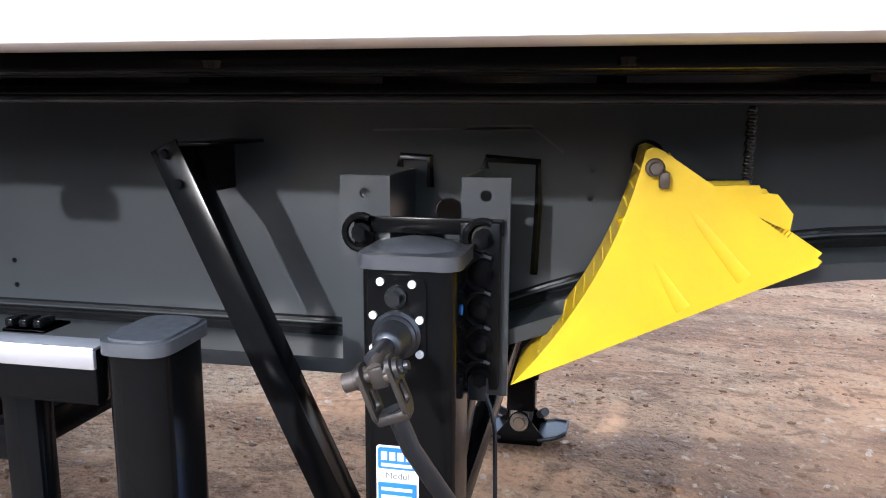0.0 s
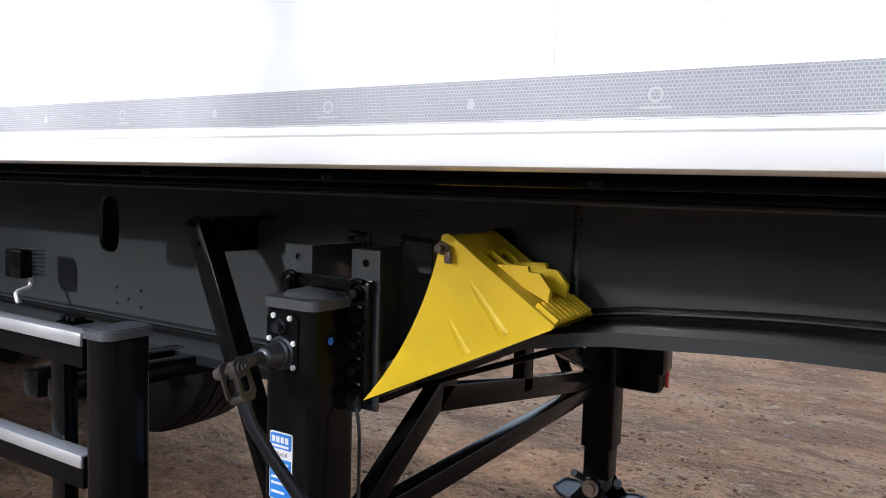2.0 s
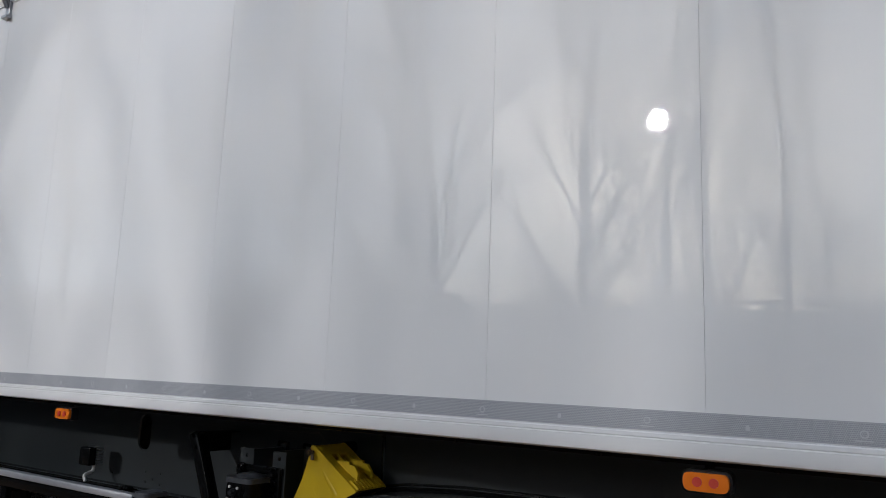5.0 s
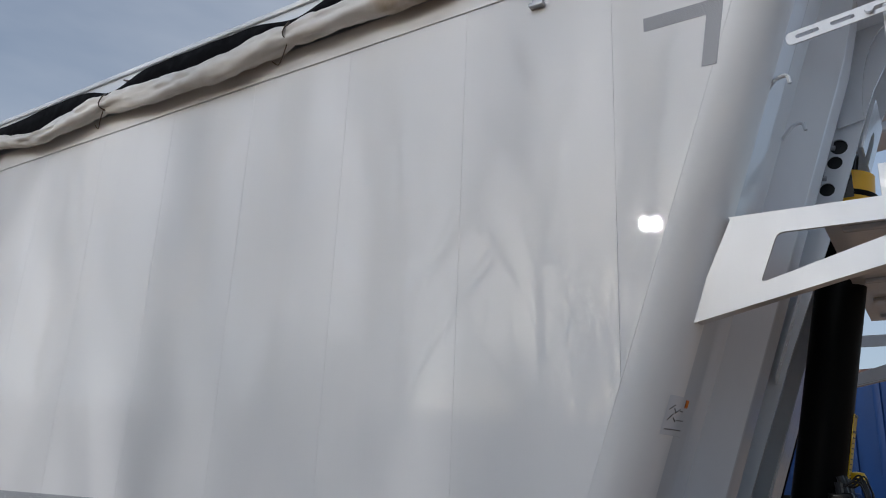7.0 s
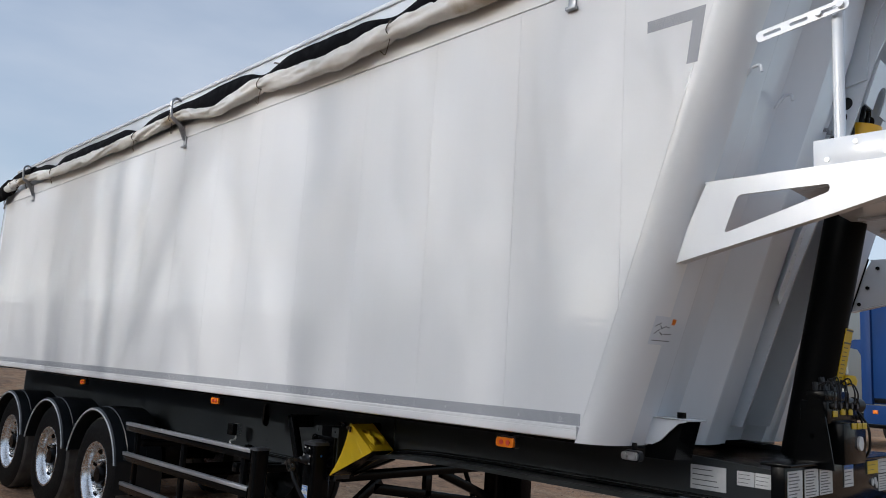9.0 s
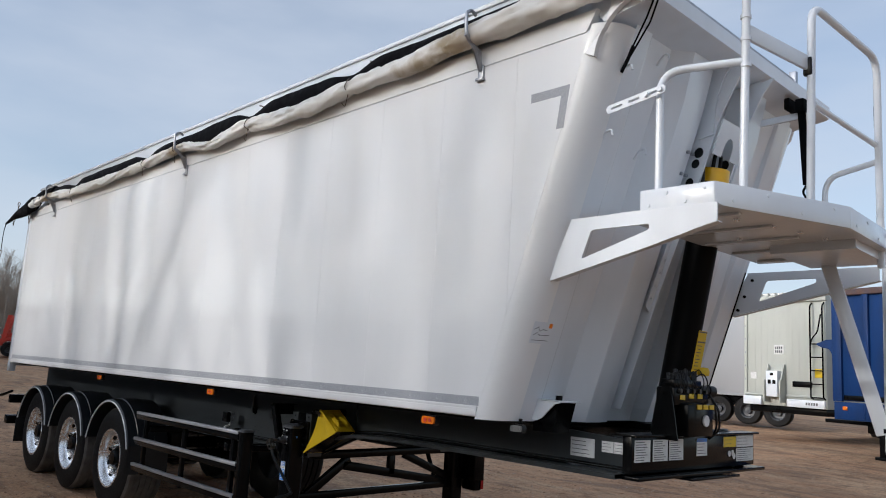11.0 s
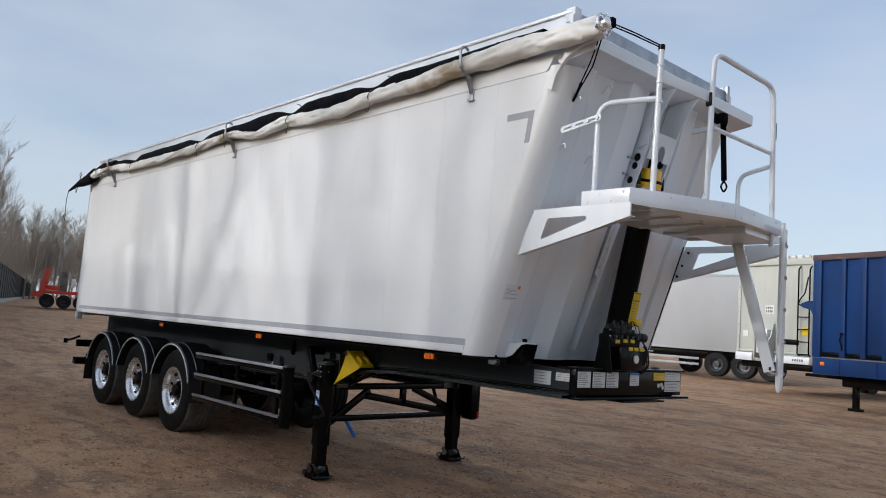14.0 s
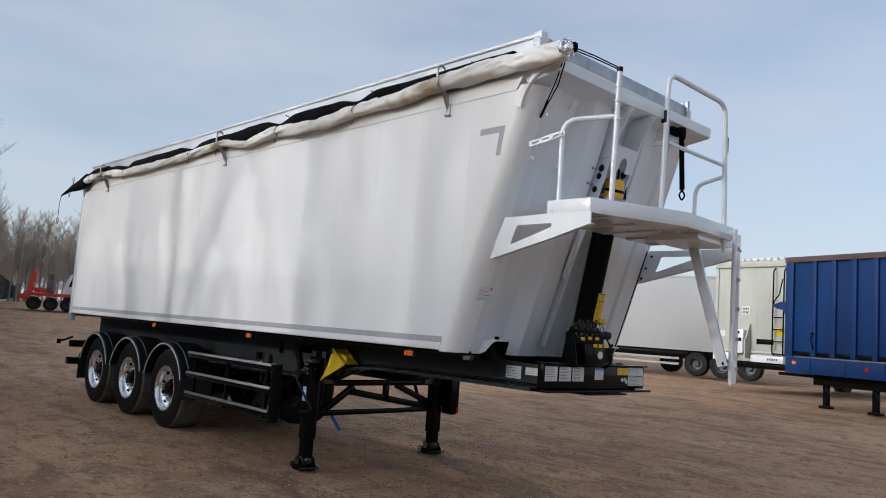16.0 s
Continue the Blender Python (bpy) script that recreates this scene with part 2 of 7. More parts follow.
def ground_material():
    """Trodden orange-brown earth: damp dark streaks, pale dusty wheel tracks, grain and grit."""
    m = bpy.data.materials.new("packed_earth")
    m.use_nodes = True
    nt = m.node_tree
    b = nt.nodes["Principled BSDF"]

    def layer(below, fac, colour, amount):
        s, mx = nt.nodes.new("ShaderNodeMath"), nt.nodes.new("ShaderNodeMix")
        s.operation, s.inputs[1].default_value = "MULTIPLY", amount
        nt.links.new(fac, s.inputs[0])
        mx.data_type = "RGBA"
        mx.inputs["B"].default_value = (*colour, 1)
        nt.links.new(s.outputs[0], mx.inputs["Factor"])
        nt.links.new(below, mx.inputs["A"])
        return mx.outputs["Result"]

    def turned(scale, lo, hi, detail, stretch, angle, warp=0.0):
        f, raw = noise_fac(nt, scale, lo, hi, detail, stretch)
        mp = [n for n in nt.nodes if n.bl_idname == "ShaderNodeMapping"][-1]
        mp.inputs["Rotation"].default_value = (0, 0, radians(angle))
        tx = [n for n in nt.nodes if n.bl_idname == "ShaderNodeTexNoise"][-1]
        tx.inputs["Distortion"].default_value = warp
        return f, raw
    f1, _ = turned(0.28, 0.35, 0.65, 5, (1, 1, 1), 0, 0.6)
    c = ramp_mix(nt, f1, (0.48, 0.26, 0.14), (0.60, 0.37, 0.215))
    f2, r2 = turned(0.9, 0.48, 0.68, 10, (0.4, 1.3, 1), 24, 1.2)
    c = layer(c, f2, (0.60, 0.43, 0.27), 0.6)
    f3, r3 = turned(1.1, 0.50, 0.66, 11, (0.45, 1.25, 1), 12, 1.4)
    c = layer(c, f3, (0.19, 0.10, 0.054), 0.74)
    f4, r4 = turned(2.6, 0.5, 0.72, 8, (1, 1, 1), 0, 0.3)
    c = layer(c, f4, (0.23, 0.125, 0.07), 0.6)
    f7, r7 = turned(5.5, 0.54, 0.66, 9, (0.8, 1.4, 1), 18, 0.8)
    c = layer(c, f7, (0.18, 0.10, 0.058), 0.62)
    f8, r8 = turned(14, 0.60, 0.70, 6, (1, 1, 1), 40, 0.4)
    c = layer(c, f8, (0.66, 0.48, 0.32), 0.7)
    f5, r5 = turned(30, 0.5, 0.66, 6, (1, 1, 1), 0)
    c = layer(c, f5, (0.19, 0.11, 0.066), 0.5)
    f6, r6 = turned(70, 0.58, 0.72, 4, (1, 1, 1), 0)
    c = layer(c, f6, (0.52, 0.40, 0.28), 0.6)
    nt.links.new(c, b.inputs["Base Color"])
    rg = nt.nodes.new("ShaderNodeMapRange")
    rg.inputs["To Min"].default_value, rg.inputs["To Max"].default_value = 0.95, 0.7
    nt.links.new(f3, rg.inputs["Value"])
    nt.links.new(rg.outputs["Result"], b.inputs["Roughness"])
    b.inputs["Specular IOR Level"].default_value = 0.3
    h = None
    for raw, dist in ((r3, 0.05), (r4, 0.06), (r7, 0.06), (r5, 0.034), (r6, 0.012)):
        bp = nt.nodes.new("ShaderNodeBump")
        bp.inputs["Strength"].default_value, bp.inputs["Distance"].default_value = 1.0, dist
        nt.links.new(raw, bp.inputs["Height"])
        if h:
            nt.links.new(h.outputs["Normal"], bp.inputs["Normal"])
        h = bp
    nt.links.new(h.outputs["Normal"], b.inputs["Normal"])
    return m


def stained_tarp():
    """Dirty white sheet with brown marks where it lies in the carrier hooks."""
    m = material("dirty_white_tarpaulin", (0.74, 0.73, 0.70), (0.66, 0.64, 0.60), 0.45, big=2.2, small=25, dirt=(0.42, 0.38, 0.31), dirt_amount=0.45, bump=0.2)
    nt, b = m.node_tree, m.node_tree.nodes["Principled BSDF"]
    below = b.inputs["Base Color"].links[0].from_socket
    co, sp = nt.nodes.new("ShaderNodeTexCoord"), nt.nodes.new("ShaderNodeSeparateXYZ")
    nt.links.new(co.outputs["Object"], sp.inputs[0])
    f, _ = noise_fac(nt, 4.5, 0.38, 0.56, 5)
    for xc, half in ((4.95, 0.5), (1.2, 0.22), (-2.9, 0.3)):
        d, a, r, mu, mx = (nt.nodes.new("ShaderNode" + k) for k in ("Math", "Math", "MapRange", "Math", "Mix"))
        d.operation, d.inputs[1].default_value = "SUBTRACT", xc
        a.operation = "ABSOLUTE"
        r.inputs["From Min"].default_value, r.inputs["From Max"].default_value = half, half * 0.6
        mu.operation = "MULTIPLY"
        nt.links.new(sp.outputs["X"], d.inputs[0])
        nt.links.new(d.outputs[0], a.inputs[0])
        nt.links.new(a.outputs[0], r.inputs["Value"])
        nt.links.new(r.outputs["Result"], mu.inputs[0])
        nt.links.new(f, mu.inputs[1])
        mx.data_type = "RGBA"
        mx.inputs["B"].default_value = (0.37, 0.30, 0.205, 1)
        nt.links.new(mu.outputs[0], mx.inputs["Factor"])
        nt.links.new(below, mx.inputs["A"])
        below = mx.outputs["Result"]
    nt.links.new(below, b.inputs["Base Color"])
    return m


TARP = stained_tarp()
EARTH = ground_material()
CLOD = material("crumbled_earth", (0.30, 0.165, 0.09), (0.19, 0.105, 0.058), 0.95, big=9, small=120)
STONE = material("pale_grit", (0.55, 0.46, 0.38), (0.36, 0.28, 0.22), 0.85, big=30, small=120)

# ---- mesh helpers ----
from mathutils import geometry


def thing(name, label, category, loc=(0, 0, 0), rz=0.0, group="", kind=""):
    e = new(name)
    e.matrix_basis = pose(*loc, 0, 0, rz)
    e.empty_display_size = 0.2
    return tagged(e, label, category, group, kind)


def finish(name, bm, mat, smooth=40):
    bmesh.ops.recalc_face_normals(bm, faces=bm.faces)
    lim = radians(smooth)
    for e in bm.edges:
        e.smooth = len(e.link_faces) == 2 and e.calc_face_angle(0) < lim
    for f in bm.faces:
        f.smooth = True
    me = bpy.data.meshes.new(name)
    bm.to_mesh(me)
    bm.free()
    for one in (mat if isinstance(mat, (list, tuple)) else [mat]):
        me.materials.append(one)
    return me


def part(name, bm, mat, parent=None, label="", smooth=40):
    ob = new(name, finish(name, bm, mat, smooth))
    ob.parent = parent
    if label:
        ob["label"] = label
    return ob


def nb():
    return bmesh.new()


def bx(bm, a, b, bev=0.0, m=None, seg=2):
    a, b = Vector(a), Vector(b)
    size, mid = b - a, (a + b) / 2
    mt = Matrix.Translation(mid) @ Matrix.Diagonal((*[max(abs(s), 1e-5) for s in size], 1))
    r = bmesh.ops.create_cube(bm, size=1.0, matrix=(m @ mt) if m else mt)
    if bev:
        es = list({e for v in r["verts"] for e in v.link_edges})
        bmesh.ops.bevel(bm, geom=es, offset=min(bev, min(abs(s) for s in size) * 0.45), segments=seg, affect="EDGES", profile=0.5)
    return bm


def frame_to(p0, p1):
    d = Vector(p1) - Vector(p0)
    return Matrix.Translation((Vector(p0) + Vector(p1)) / 2) @ d.to_track_quat("Z", "Y").to_matrix().to_4x4(), d.length


def cy(bm, p0, p1, r, seg=16, r2=None):
    m, ln = frame_to(p0, p1)
    bmesh.ops.create_cone(bm, cap_ends=True, segments=seg, radius1=r, radius2=r if r2 is None else r2, depth=ln, matrix=m)
    return bm


def beam(bm, p0, p1, w, h, bev=0.0, up=(0, 0, 1)):
    """A bar of section w (sideways) by h (upwards) from p0 to p1."""
    p0, p1, up = Vector(p0), Vector(p1), Vector(up)
    d = (p1 - p0)
    x = d.normalized()
    y = up.cross(x).normalized()
    z = x.cross(y)
    m = Matrix((x, y, z)).transposed().to_4x4()
    m.translation = p0
    return bx(bm, (0, -w / 2, -h / 2), (d.length, w / 2, h / 2), bev, m)


def tb(bm, pts, r, seg=10, radii=None):
    """A round tube along a line of points."""
    pts = [Vector(p) for p in pts]
    t0 = (pts[1] - pts[0]).normalized()
    n = t0.orthogonal().normalized()
    rings = []
    for i, p in enumerate(pts):
        t = (pts[min(i + 1, len(pts) - 1)] - pts[max(i - 1, 0)]).normalized()
        n = (n - t * n.dot(t)).normalized()
        bnorm = t.cross(n)
        rr = radii[i] if radii else r
        rings.append([bm.verts.new(p + (n * math.cos(a) + bnorm * math.sin(a)) * rr) for a in (2 * math.pi * k / seg for k in range(seg))])
    for a, b in zip(rings, rings[1:]):
        for k in range(seg):
            bm.faces.new((a[k], a[(k + 1) % seg], b[(k + 1) % seg], b[k]))
    bm.faces.new(rings[0][::-1])
    bm.faces.new(rings[-1])
    return bm


def arc(c, u, v, r, a0, a1, n=8):
    c, u, v = Vector(c), Vector(u), Vector(v)
    return [c + (u * math.cos(radians(a0 + (a1 - a0) * k / n)) + v * math.sin(radians(a0 + (a1 - a0) * k / n))) * r for k in range(n + 1)]


def bend(pts, r, n=5):
    """The line of points with its inner corners rounded to radius r."""
    pts = [Vector(p) for p in pts]
    out = [pts[0]]
    for a, b, c in zip(pts, pts[1:], pts[2:]):
        u, w = (a - b).normalized(), (c - b).normalized()
        k = min(r, (a - b).length * 0.45, (c - b).length * 0.45)
        p, q = b + u * k, b + w * k
        for i in range(n + 1):
            s = i / n
            out.append((p * (1 - s) + b * s) * (1 - s) + (b * (1 - s) + q * s) * s)
    return out + [pts[-1]]


def plate(bm, outer, holes, plane, a0, a1, m=None):
    """A flat plate with holes, drawn in plane 'xz', 'yz' or 'xy', from a0 to a1 across it."""
    def place(p, a):
        v = {"xz": (p[0], a, p[1]), "yz": (a, p[0], p[1]), "xy": (p[0], p[1], a)}[plane]
        return (m @ Vector(v)) if m else Vector(v)
    loops = [list(outer)] + [list(h) for h in holes]
    flat = [p for l in loops for p in l]
    tris = geometry.tessellate_polygon([[Vector((p[0], p[1], 0)) for p in l] for l in loops])
    lo, hi = [bm.verts.new(place(p, a0)) for p in flat], [bm.verts.new(place(p, a1)) for p in flat]
    for t in tris:
        for vs in ((lo[t[0]], lo[t[1]], lo[t[2]]), (hi[t[2]], hi[t[1]], hi[t[0]])):
            try:
                bm.faces.new(vs)
            except ValueError:
                pass
    k = 0
    for l in loops:
        n = len(l)
        for i in range(n):
            j = (i + 1) % n
            bm.faces.new((lo[k + i], lo[k + j], hi[k + j], hi[k + i]))
        k += n
    return bm


def circle2(c, r, n=16):
    return [(c[0] + r * math.cos(2 * math.pi * k / n), c[1] + r * math.sin(2 * math.pi * k / n)) for k in range(n)]


def round2(pts, r, n=4):
    """A 2D polygon with rounded corners."""
    out = []
    N = len(pts)
    for i in range(N):
        a, b, c = (Vector((*pts[(i + k) % N], 0)) for k in (-1, 0, 1))
        u, w = (a - b).normalized(), (c - b).normalized()
        k = min(r, (a - b).length * 0.45, (c - b).length * 0.45)
        p, q = b + u * k, b + w * k
        for j in range(n + 1):
            s = j / n
            v = (p * (1 - s) + b * s) * (1 - s) + (b * (1 - s) + q * s) * s
            out.append((v.x, v.y))
    return out


def lathe(bm, prof, m, seg=32, close=False, caps=True):
    """A turned form: profile of (radius, height) round the local Z of m."""
    rings = []
    for r, h in prof:
        rings.append([bm.verts.new(m @ Vector((r * math.cos(2 * math.pi * k / seg), r * math.sin(2 * math.pi * k / seg), h))) for k in range(seg)])
    pairs = list(zip(rings, rings[1:])) + ([(rings[-1], rings[0])] if close else [])
    for a, b in pairs:
        for k in range(seg):
            bm.faces.new((a[k], a[(k + 1) % seg], b[(k + 1) % seg], b[k]))
    if not close and caps:
        for r, flip in ((rings[0], True), (rings[-1], False)):
            if prof[0 if flip else -1][0] > 1e-4:
                bm.faces.new(r[::-1] if flip else r)
    return bm


def sweep(bm, sec, pts_fn):
    """Joins sections given by pts_fn(i) for each value of sec into a skin."""
    rows = [[bm.verts.new(p) for p in pts_fn(s)] for s in sec]
    for a, b in zip(rows, rows[1:]):
        for k in range(len(a) - 1):
            bm.faces.new((a[k], a[k + 1], b[k + 1], b[k]))
    return bm


def gz(x, y):
    """Height of the ground, which rises gently towards the far side and the rear."""
    s = max(0.0, min(1.0, (-5 - x) / 30))
    mound = 0.045 * math.exp(-((y - 2.4) / 1.1) ** 2 - ((x - 3.2) / 1.6) ** 2)
    return -0.012 * max(x, -45) + 0.014 * y - 0.003 + 0.4 * s * s * (3 - 2 * s) + mound + 0.14 * math.exp(-((y - 15) / 5) ** 2 - ((x - 3) / 5) ** 2)


# ---- ground ----
def build_ground():
    bm = nb()
    xs = [-3000, -1200, -500, -220, -120, -70, -40, -24, -16, -12] + [round(-9 + 0.4 * k, 2) for k in range(61)] + [18, 22, 30, 45, 80, 160, 400, 1200, 3000]
    ys = [-3000, -1200, -400, -160, -80, -40, -24, -16, -12] + [round(-9 + 0.4 * k, 2) for k in range(61)] + [18, 21, 25, 30, 40, 60, 100, 200, 500, 1200, 3000]
    rows = []
    for y in ys:
        row = []
        for x in xs:
            near = abs(x - 3) < 13 and abs(y - 3) < 13
            d = math.hypot(x, y)
            z = gz(x, y) if d < 260 else gz(x * 260 / d, y * 260 / d) * (260 / d) ** 0.3
            if near:
                z += 0.014 * noise.noise(Vector((x * 0.9, y * 1.3, 0))) + 0.009 * noise.noise(Vector((x * 2.3, y * 2.7, 5)))
            row.append(bm.verts.new((x, y, z)))
        rows.append(row)
    for a, b in zip(rows, rows[1:]):
        for k in range(len(a) - 1):
            bm.faces.new((a[k], a[k + 1], b[k + 1], b[k]))
    g = part("ground", bm, EARTH, None, smooth=180)
    tagged(g, "brown packed earth yard with damp patches and grit", "ground", kind="structure")


build_ground()

# ---- tipper trailer ----
YC, YW = 1.225, 2.45
trailer = thing("tipper_trailer", "white tipper trailer with black chassis, parked on its landing legs", "trailer")


def xs_(z):
    """Front end of the flat side panel at height z."""
    return 5.42 + 0.334 * (z - 1.385)


def front_dx(y):
    """Corrugation of the front wall across the trailer."""
    tab = ((0.0, 0.0), (0.36, 0.0), (0.385, -0.03), (0.60, -0.03), (0.735, 0.085), (0.90, 0.085), (0.91, 0.06), (1.0, 0.06), (1.02, -0.05), (1.43, -0.05), (1.45, 0.06), (1.54, 0.06), (1.55, 0.085), (1.715, 0.085), (1.85, -0.03), (2.065, -0.03), (2.09, 0.0), (3.0, 0.0))
    for (a, p), (b, q) in zip(tab, tab[1:]):
        if y <= b:
            return p + (q - p) * (y - a) / (b - a)
    return 0.0


def skin_section(z, far=False):
    """Rounded front corner from the flat side to the front wall."""
    pts = []
    for k in range(13):
        a = radians(90 * k / 12)
        pts.append((xs_(z) + 0.15 * math.sin(a), 0.2 * (1 - math.cos(a))))
    return [Vector((x, (YW - y) if far else y, z)) for x, y in pts]


def build_body():
    # side skins as planks with fine joints
    seams = [-3.86] + [round(5.622 - 0.6175 * k, 4) for k in range(15, -1, -1)]
    for far in (False, True):
        y0, y1 = (0.0, 0.0032) if not far else (YW, YW - 0.0032)
        for i, (a, b) in enumerate(zip(seams, seams[1:] + [None])):
            bm = nb()
            gap = 0.00045
            if b is None:
                poly = [(a + gap, 1.385 + (a + gap - 5.42) / 0.334), (xs_(3.505), 3.505), (a + gap, 3.505)]
            else:
                poly = [(a + gap, 1.455), (b - gap, 1.455), (b - gap, 3.505), (a + gap, 3.505)]
                if b > 5.45:
                    poly = [(a + gap, 1.455), (xs_(1.455), 1.455), (b - gap, 1.385 + (b - gap - 5.42) / 0.334), (b - gap, 3.505), (a + gap, 3.505)]
            plate(bm, poly, [], "xz", y0, y1)
            part("side_panel", bm, WHITE, trailer)
        # thin joint strips behind the gaps
        bm = nb()
        plate(bm, [(-3.86, 1.45), (xs_(1.45), 1.45), (xs_(3.52), 3.52), (-3.86, 3.52)], [], "xz", *((0.0035, 0.03) if not far else (YW - 0.0035, YW - 0.03)))
        part("joint_backing", bm, WHITE2, trailer)
        # bottom rail and top rail
        s = 1 if not far else -1
        o = 0 if not far else YW
        bm = nb()
        prof = [(0.0, 1.4545), (-0.004, 1.451), (-0.004, 1.442), (-0.001, 1.439), (-0.004, 1.436), (-0.004, 1.407), (-0.001, 1.399), (0.008, 1.394), (0.06, 1.394), (0.06, 1.4545)]
        sweep(bm, (-3.88, xs_(1.41)), lambda x: [Vector((x, o + s * p, z)) for p, z in prof + prof[:1]])
        for x in (-3.88, xs_(1.41)):
            bm.faces.new([v for v in bm.verts if abs(v.co.x - x) < 1e-6][:len(prof)])
        part("bottom_rail", bm, WHITE, trailer)
        bm = nb()
        plate(bm, [(-3.86, 3.512), (xs_(3.512) - 0.02, 3.512), (xs_(3.6) + 0.02, 3.63), (-3.86, 3.63)], [], "xz", o - s * 0.004, o + s * 0.05)
        part("top_rail", bm, WHITE, trailer)
        bm = nb()
        bx(bm, (-3.84, o + s * 0.07, 3.60), (6.24, o + s * 0.13, 3.955), 0.012)
        bx(bm, (-3.84, o + s * 0.055, 3.94), (6.27, o + s * 0.145, 3.975), 0.01)
        bx(bm, (6.2, o + s * 0.06, 3.88), (6.29, o + s * 0.14, 3.99), 0.008)
        part("upper_rim", bm, WHITE2, trailer)
        # rounded corner
        bm = nb()
        zs = [1.383 + (3.55 - 1.383) * k / 12 for k in range(13)]
        sweep(bm, zs, lambda z: skin_section(z, far))
        part("front_corner", bm, WHITE, trailer, smooth=60)
        for dx, dy in ((0.004, 0.001),):
            bm = nb()
            tb(bm, [(xs_(z) + dx, o + s * (dy - 0.001), z) for z in (1.46, 2.4, 3.34)], 0.0012, 6)
            part("corner_bead", bm, WHITE, trailer)
        # wing that carries the corner up to the hood
        bm = nb()
        z0 = 3.36
        e = 0.0 if far else 0.085
        wing = [(6.225, 3.505), (xs_(z0) + 0.02, z0 + 0.03), (xs_(z0) + e, z0)]
        for k in range(1, 10):
            a = radians(90 * k / 9)
            wing.append((xs_(z0) + e + (0.24 if far else 0.275) * (1 - math.cos(a)) + 0.03 * math.sin(a), z0 + 0.285 * math.sin(a)))
        tip = 6.47 if far else 6.60
        wing += [(tip, 3.66), (tip - 0.03, 3.70), (6.27, 3.70), (6.265, 3.625)]
        plate(bm, wing, [], "xz", o - s * 0.003, o + s * 0.03)
        part("corner_wing", bm, WHITE, trailer)
    # front wall
    bm = nb()
    ys = [0.2 + (YW - 0.4) * k / 200 for k in range(201)]
    sweep(bm, [1.383, 1.6, 2.2, 2.8, 3.3, 3.62], lambda z: [Vector((xs_(z) + 0.15 + front_dx(y) * (1 if z < 3.31 else 0.6), y, z)) for y in ys])
    part("front_wall", bm, WHITE2, trailer, smooth=20)
    # hood
    bm = nb()
    prof = [(6.2, 3.56), (6.49, 3.605), (6.51, 3.615), (6.515, 3.70), (6.50, 3.715), (6.30, 3.80), (6.30, 3.92), (6.275, 3.93), (6.275, 3.78), (6.10, 3.70)]
    plate(bm, [(x, z) for x, z in prof], [], "xz", 0.03, YW - 0.03)
    part("hood", bm, WHITE2, trailer)
    bm = nb()
    bx(bm, (6.303, 0.12, 3.832), (6.309, YW - 0.1, 3.936), 0.002)
    bx(bm, (6.28, YW - 0.16, 3.80), (6.33, YW - 0.12, 3.99), 0.004)
    part("hood_plate", bm, STEEL, trailer, "grey metal plate along the hood")
    # curved webs under the hood
    for y in (1.035, 1.405):
        bm = nb()
        xa, za = xs_(3.17) + 0.305, 3.17
        web = [(xa - 0.10, za - 0.02), (xa, za)]
        for k in range(1, 10):
            a = radians(90 * k / 9)
            web.append((xa + (6.485 - xa) * (1 - math.cos(a)), za + 0.43 * math.sin(a)))
        web += [(6.24, 3.585), (xa - 0.05, 3.4)]
        plate(bm, web, [], "xz", y, y + 0.012)
        part("hood_web", bm, WHITE2, trailer)
    # mast plates beside the cylinder, with holes, and the plate over its head
    for y in (1.05, 1.39):
        bm = nb()
        front = [(xs_(z) + 0.15 + w, z) for z, w in ((1.47, 0.10), (2.2, 0.115), (2.75, 0.15), (3.3, 0.16), (3.5, 0.20), (3.59, 0.24))]
        back = [(xs_(z) + 0.15 - 0.025, z) for z in (3.55, 2.5, 1.47)]
        holes = [circle2((x, z), r, 16) for x, z, r in ((6.154, 2.890, 0.030), (6.194, 3.005, 0.030), (6.216, 3.072, 0.034))]
        plate(bm, front + back, holes, "xz", y, y + 0.012)
        part("mast_plate", bm, WHITE2, trailer)
        # black plate added behind the holes, in place of the shade inside them
        bm = nb()
        bx(bm, (6.11, y + 0.016, 2.85), (6.25, y + 0.020, 3.11))
        part("hole_shade_plate", bm, BLACK_DULL, trailer)
    for y in (1.015, 0.96):
        for z in (2.80, 2.93, 3.06):
            bm = nb()
            x = xs_(z) + 0.15 + 0.055
            cy(bm, (x, y, z), (x + 0.02, y, z - 0.005), 0.011, 8)
            part("wall_bolt", bm, STEEL, trailer)
    bm = nb()
    m = Matrix.Translation((xs_(3.06) + 0.15 + 0.165, 0, 3.06)) @ Matrix.Rotation(math.atan(0.334), 4, "Y")
    arch = [(1.225 + 0.055 * math.cos(a), 0.06 + 0.07 * math.sin(a)) for a in [math.pi - math.pi * k / 8 for k in range(9)]]
    plate(bm, [(1.063, 0.0), (1.17, 0.0)] + arch + [(1.28, 0.0), (1.389, 0.0), (1.389, 0.22), (1.063, 0.22)], [], "yz", 0.0, 0.01, m)
    part("head_plate", bm, WHITE2, trailer)
    # rear frame and tailgate
    for y in (-0.005, YW - 0.085):
        bm = nb()
        bx(bm, (-3.97, y, 1.27), (-3.86, y + 0.09, 3.70), 0.012)
        for z in (1.5, 1.75, 2.6, 3.2, 3.35):
            bx(bm, (-3.985, y + 0.02, z), (-3.955, y + 0.06, z + 0.09), 0.006)
        part("rear_post", bm, WHITE2, trailer)
    bm = nb()
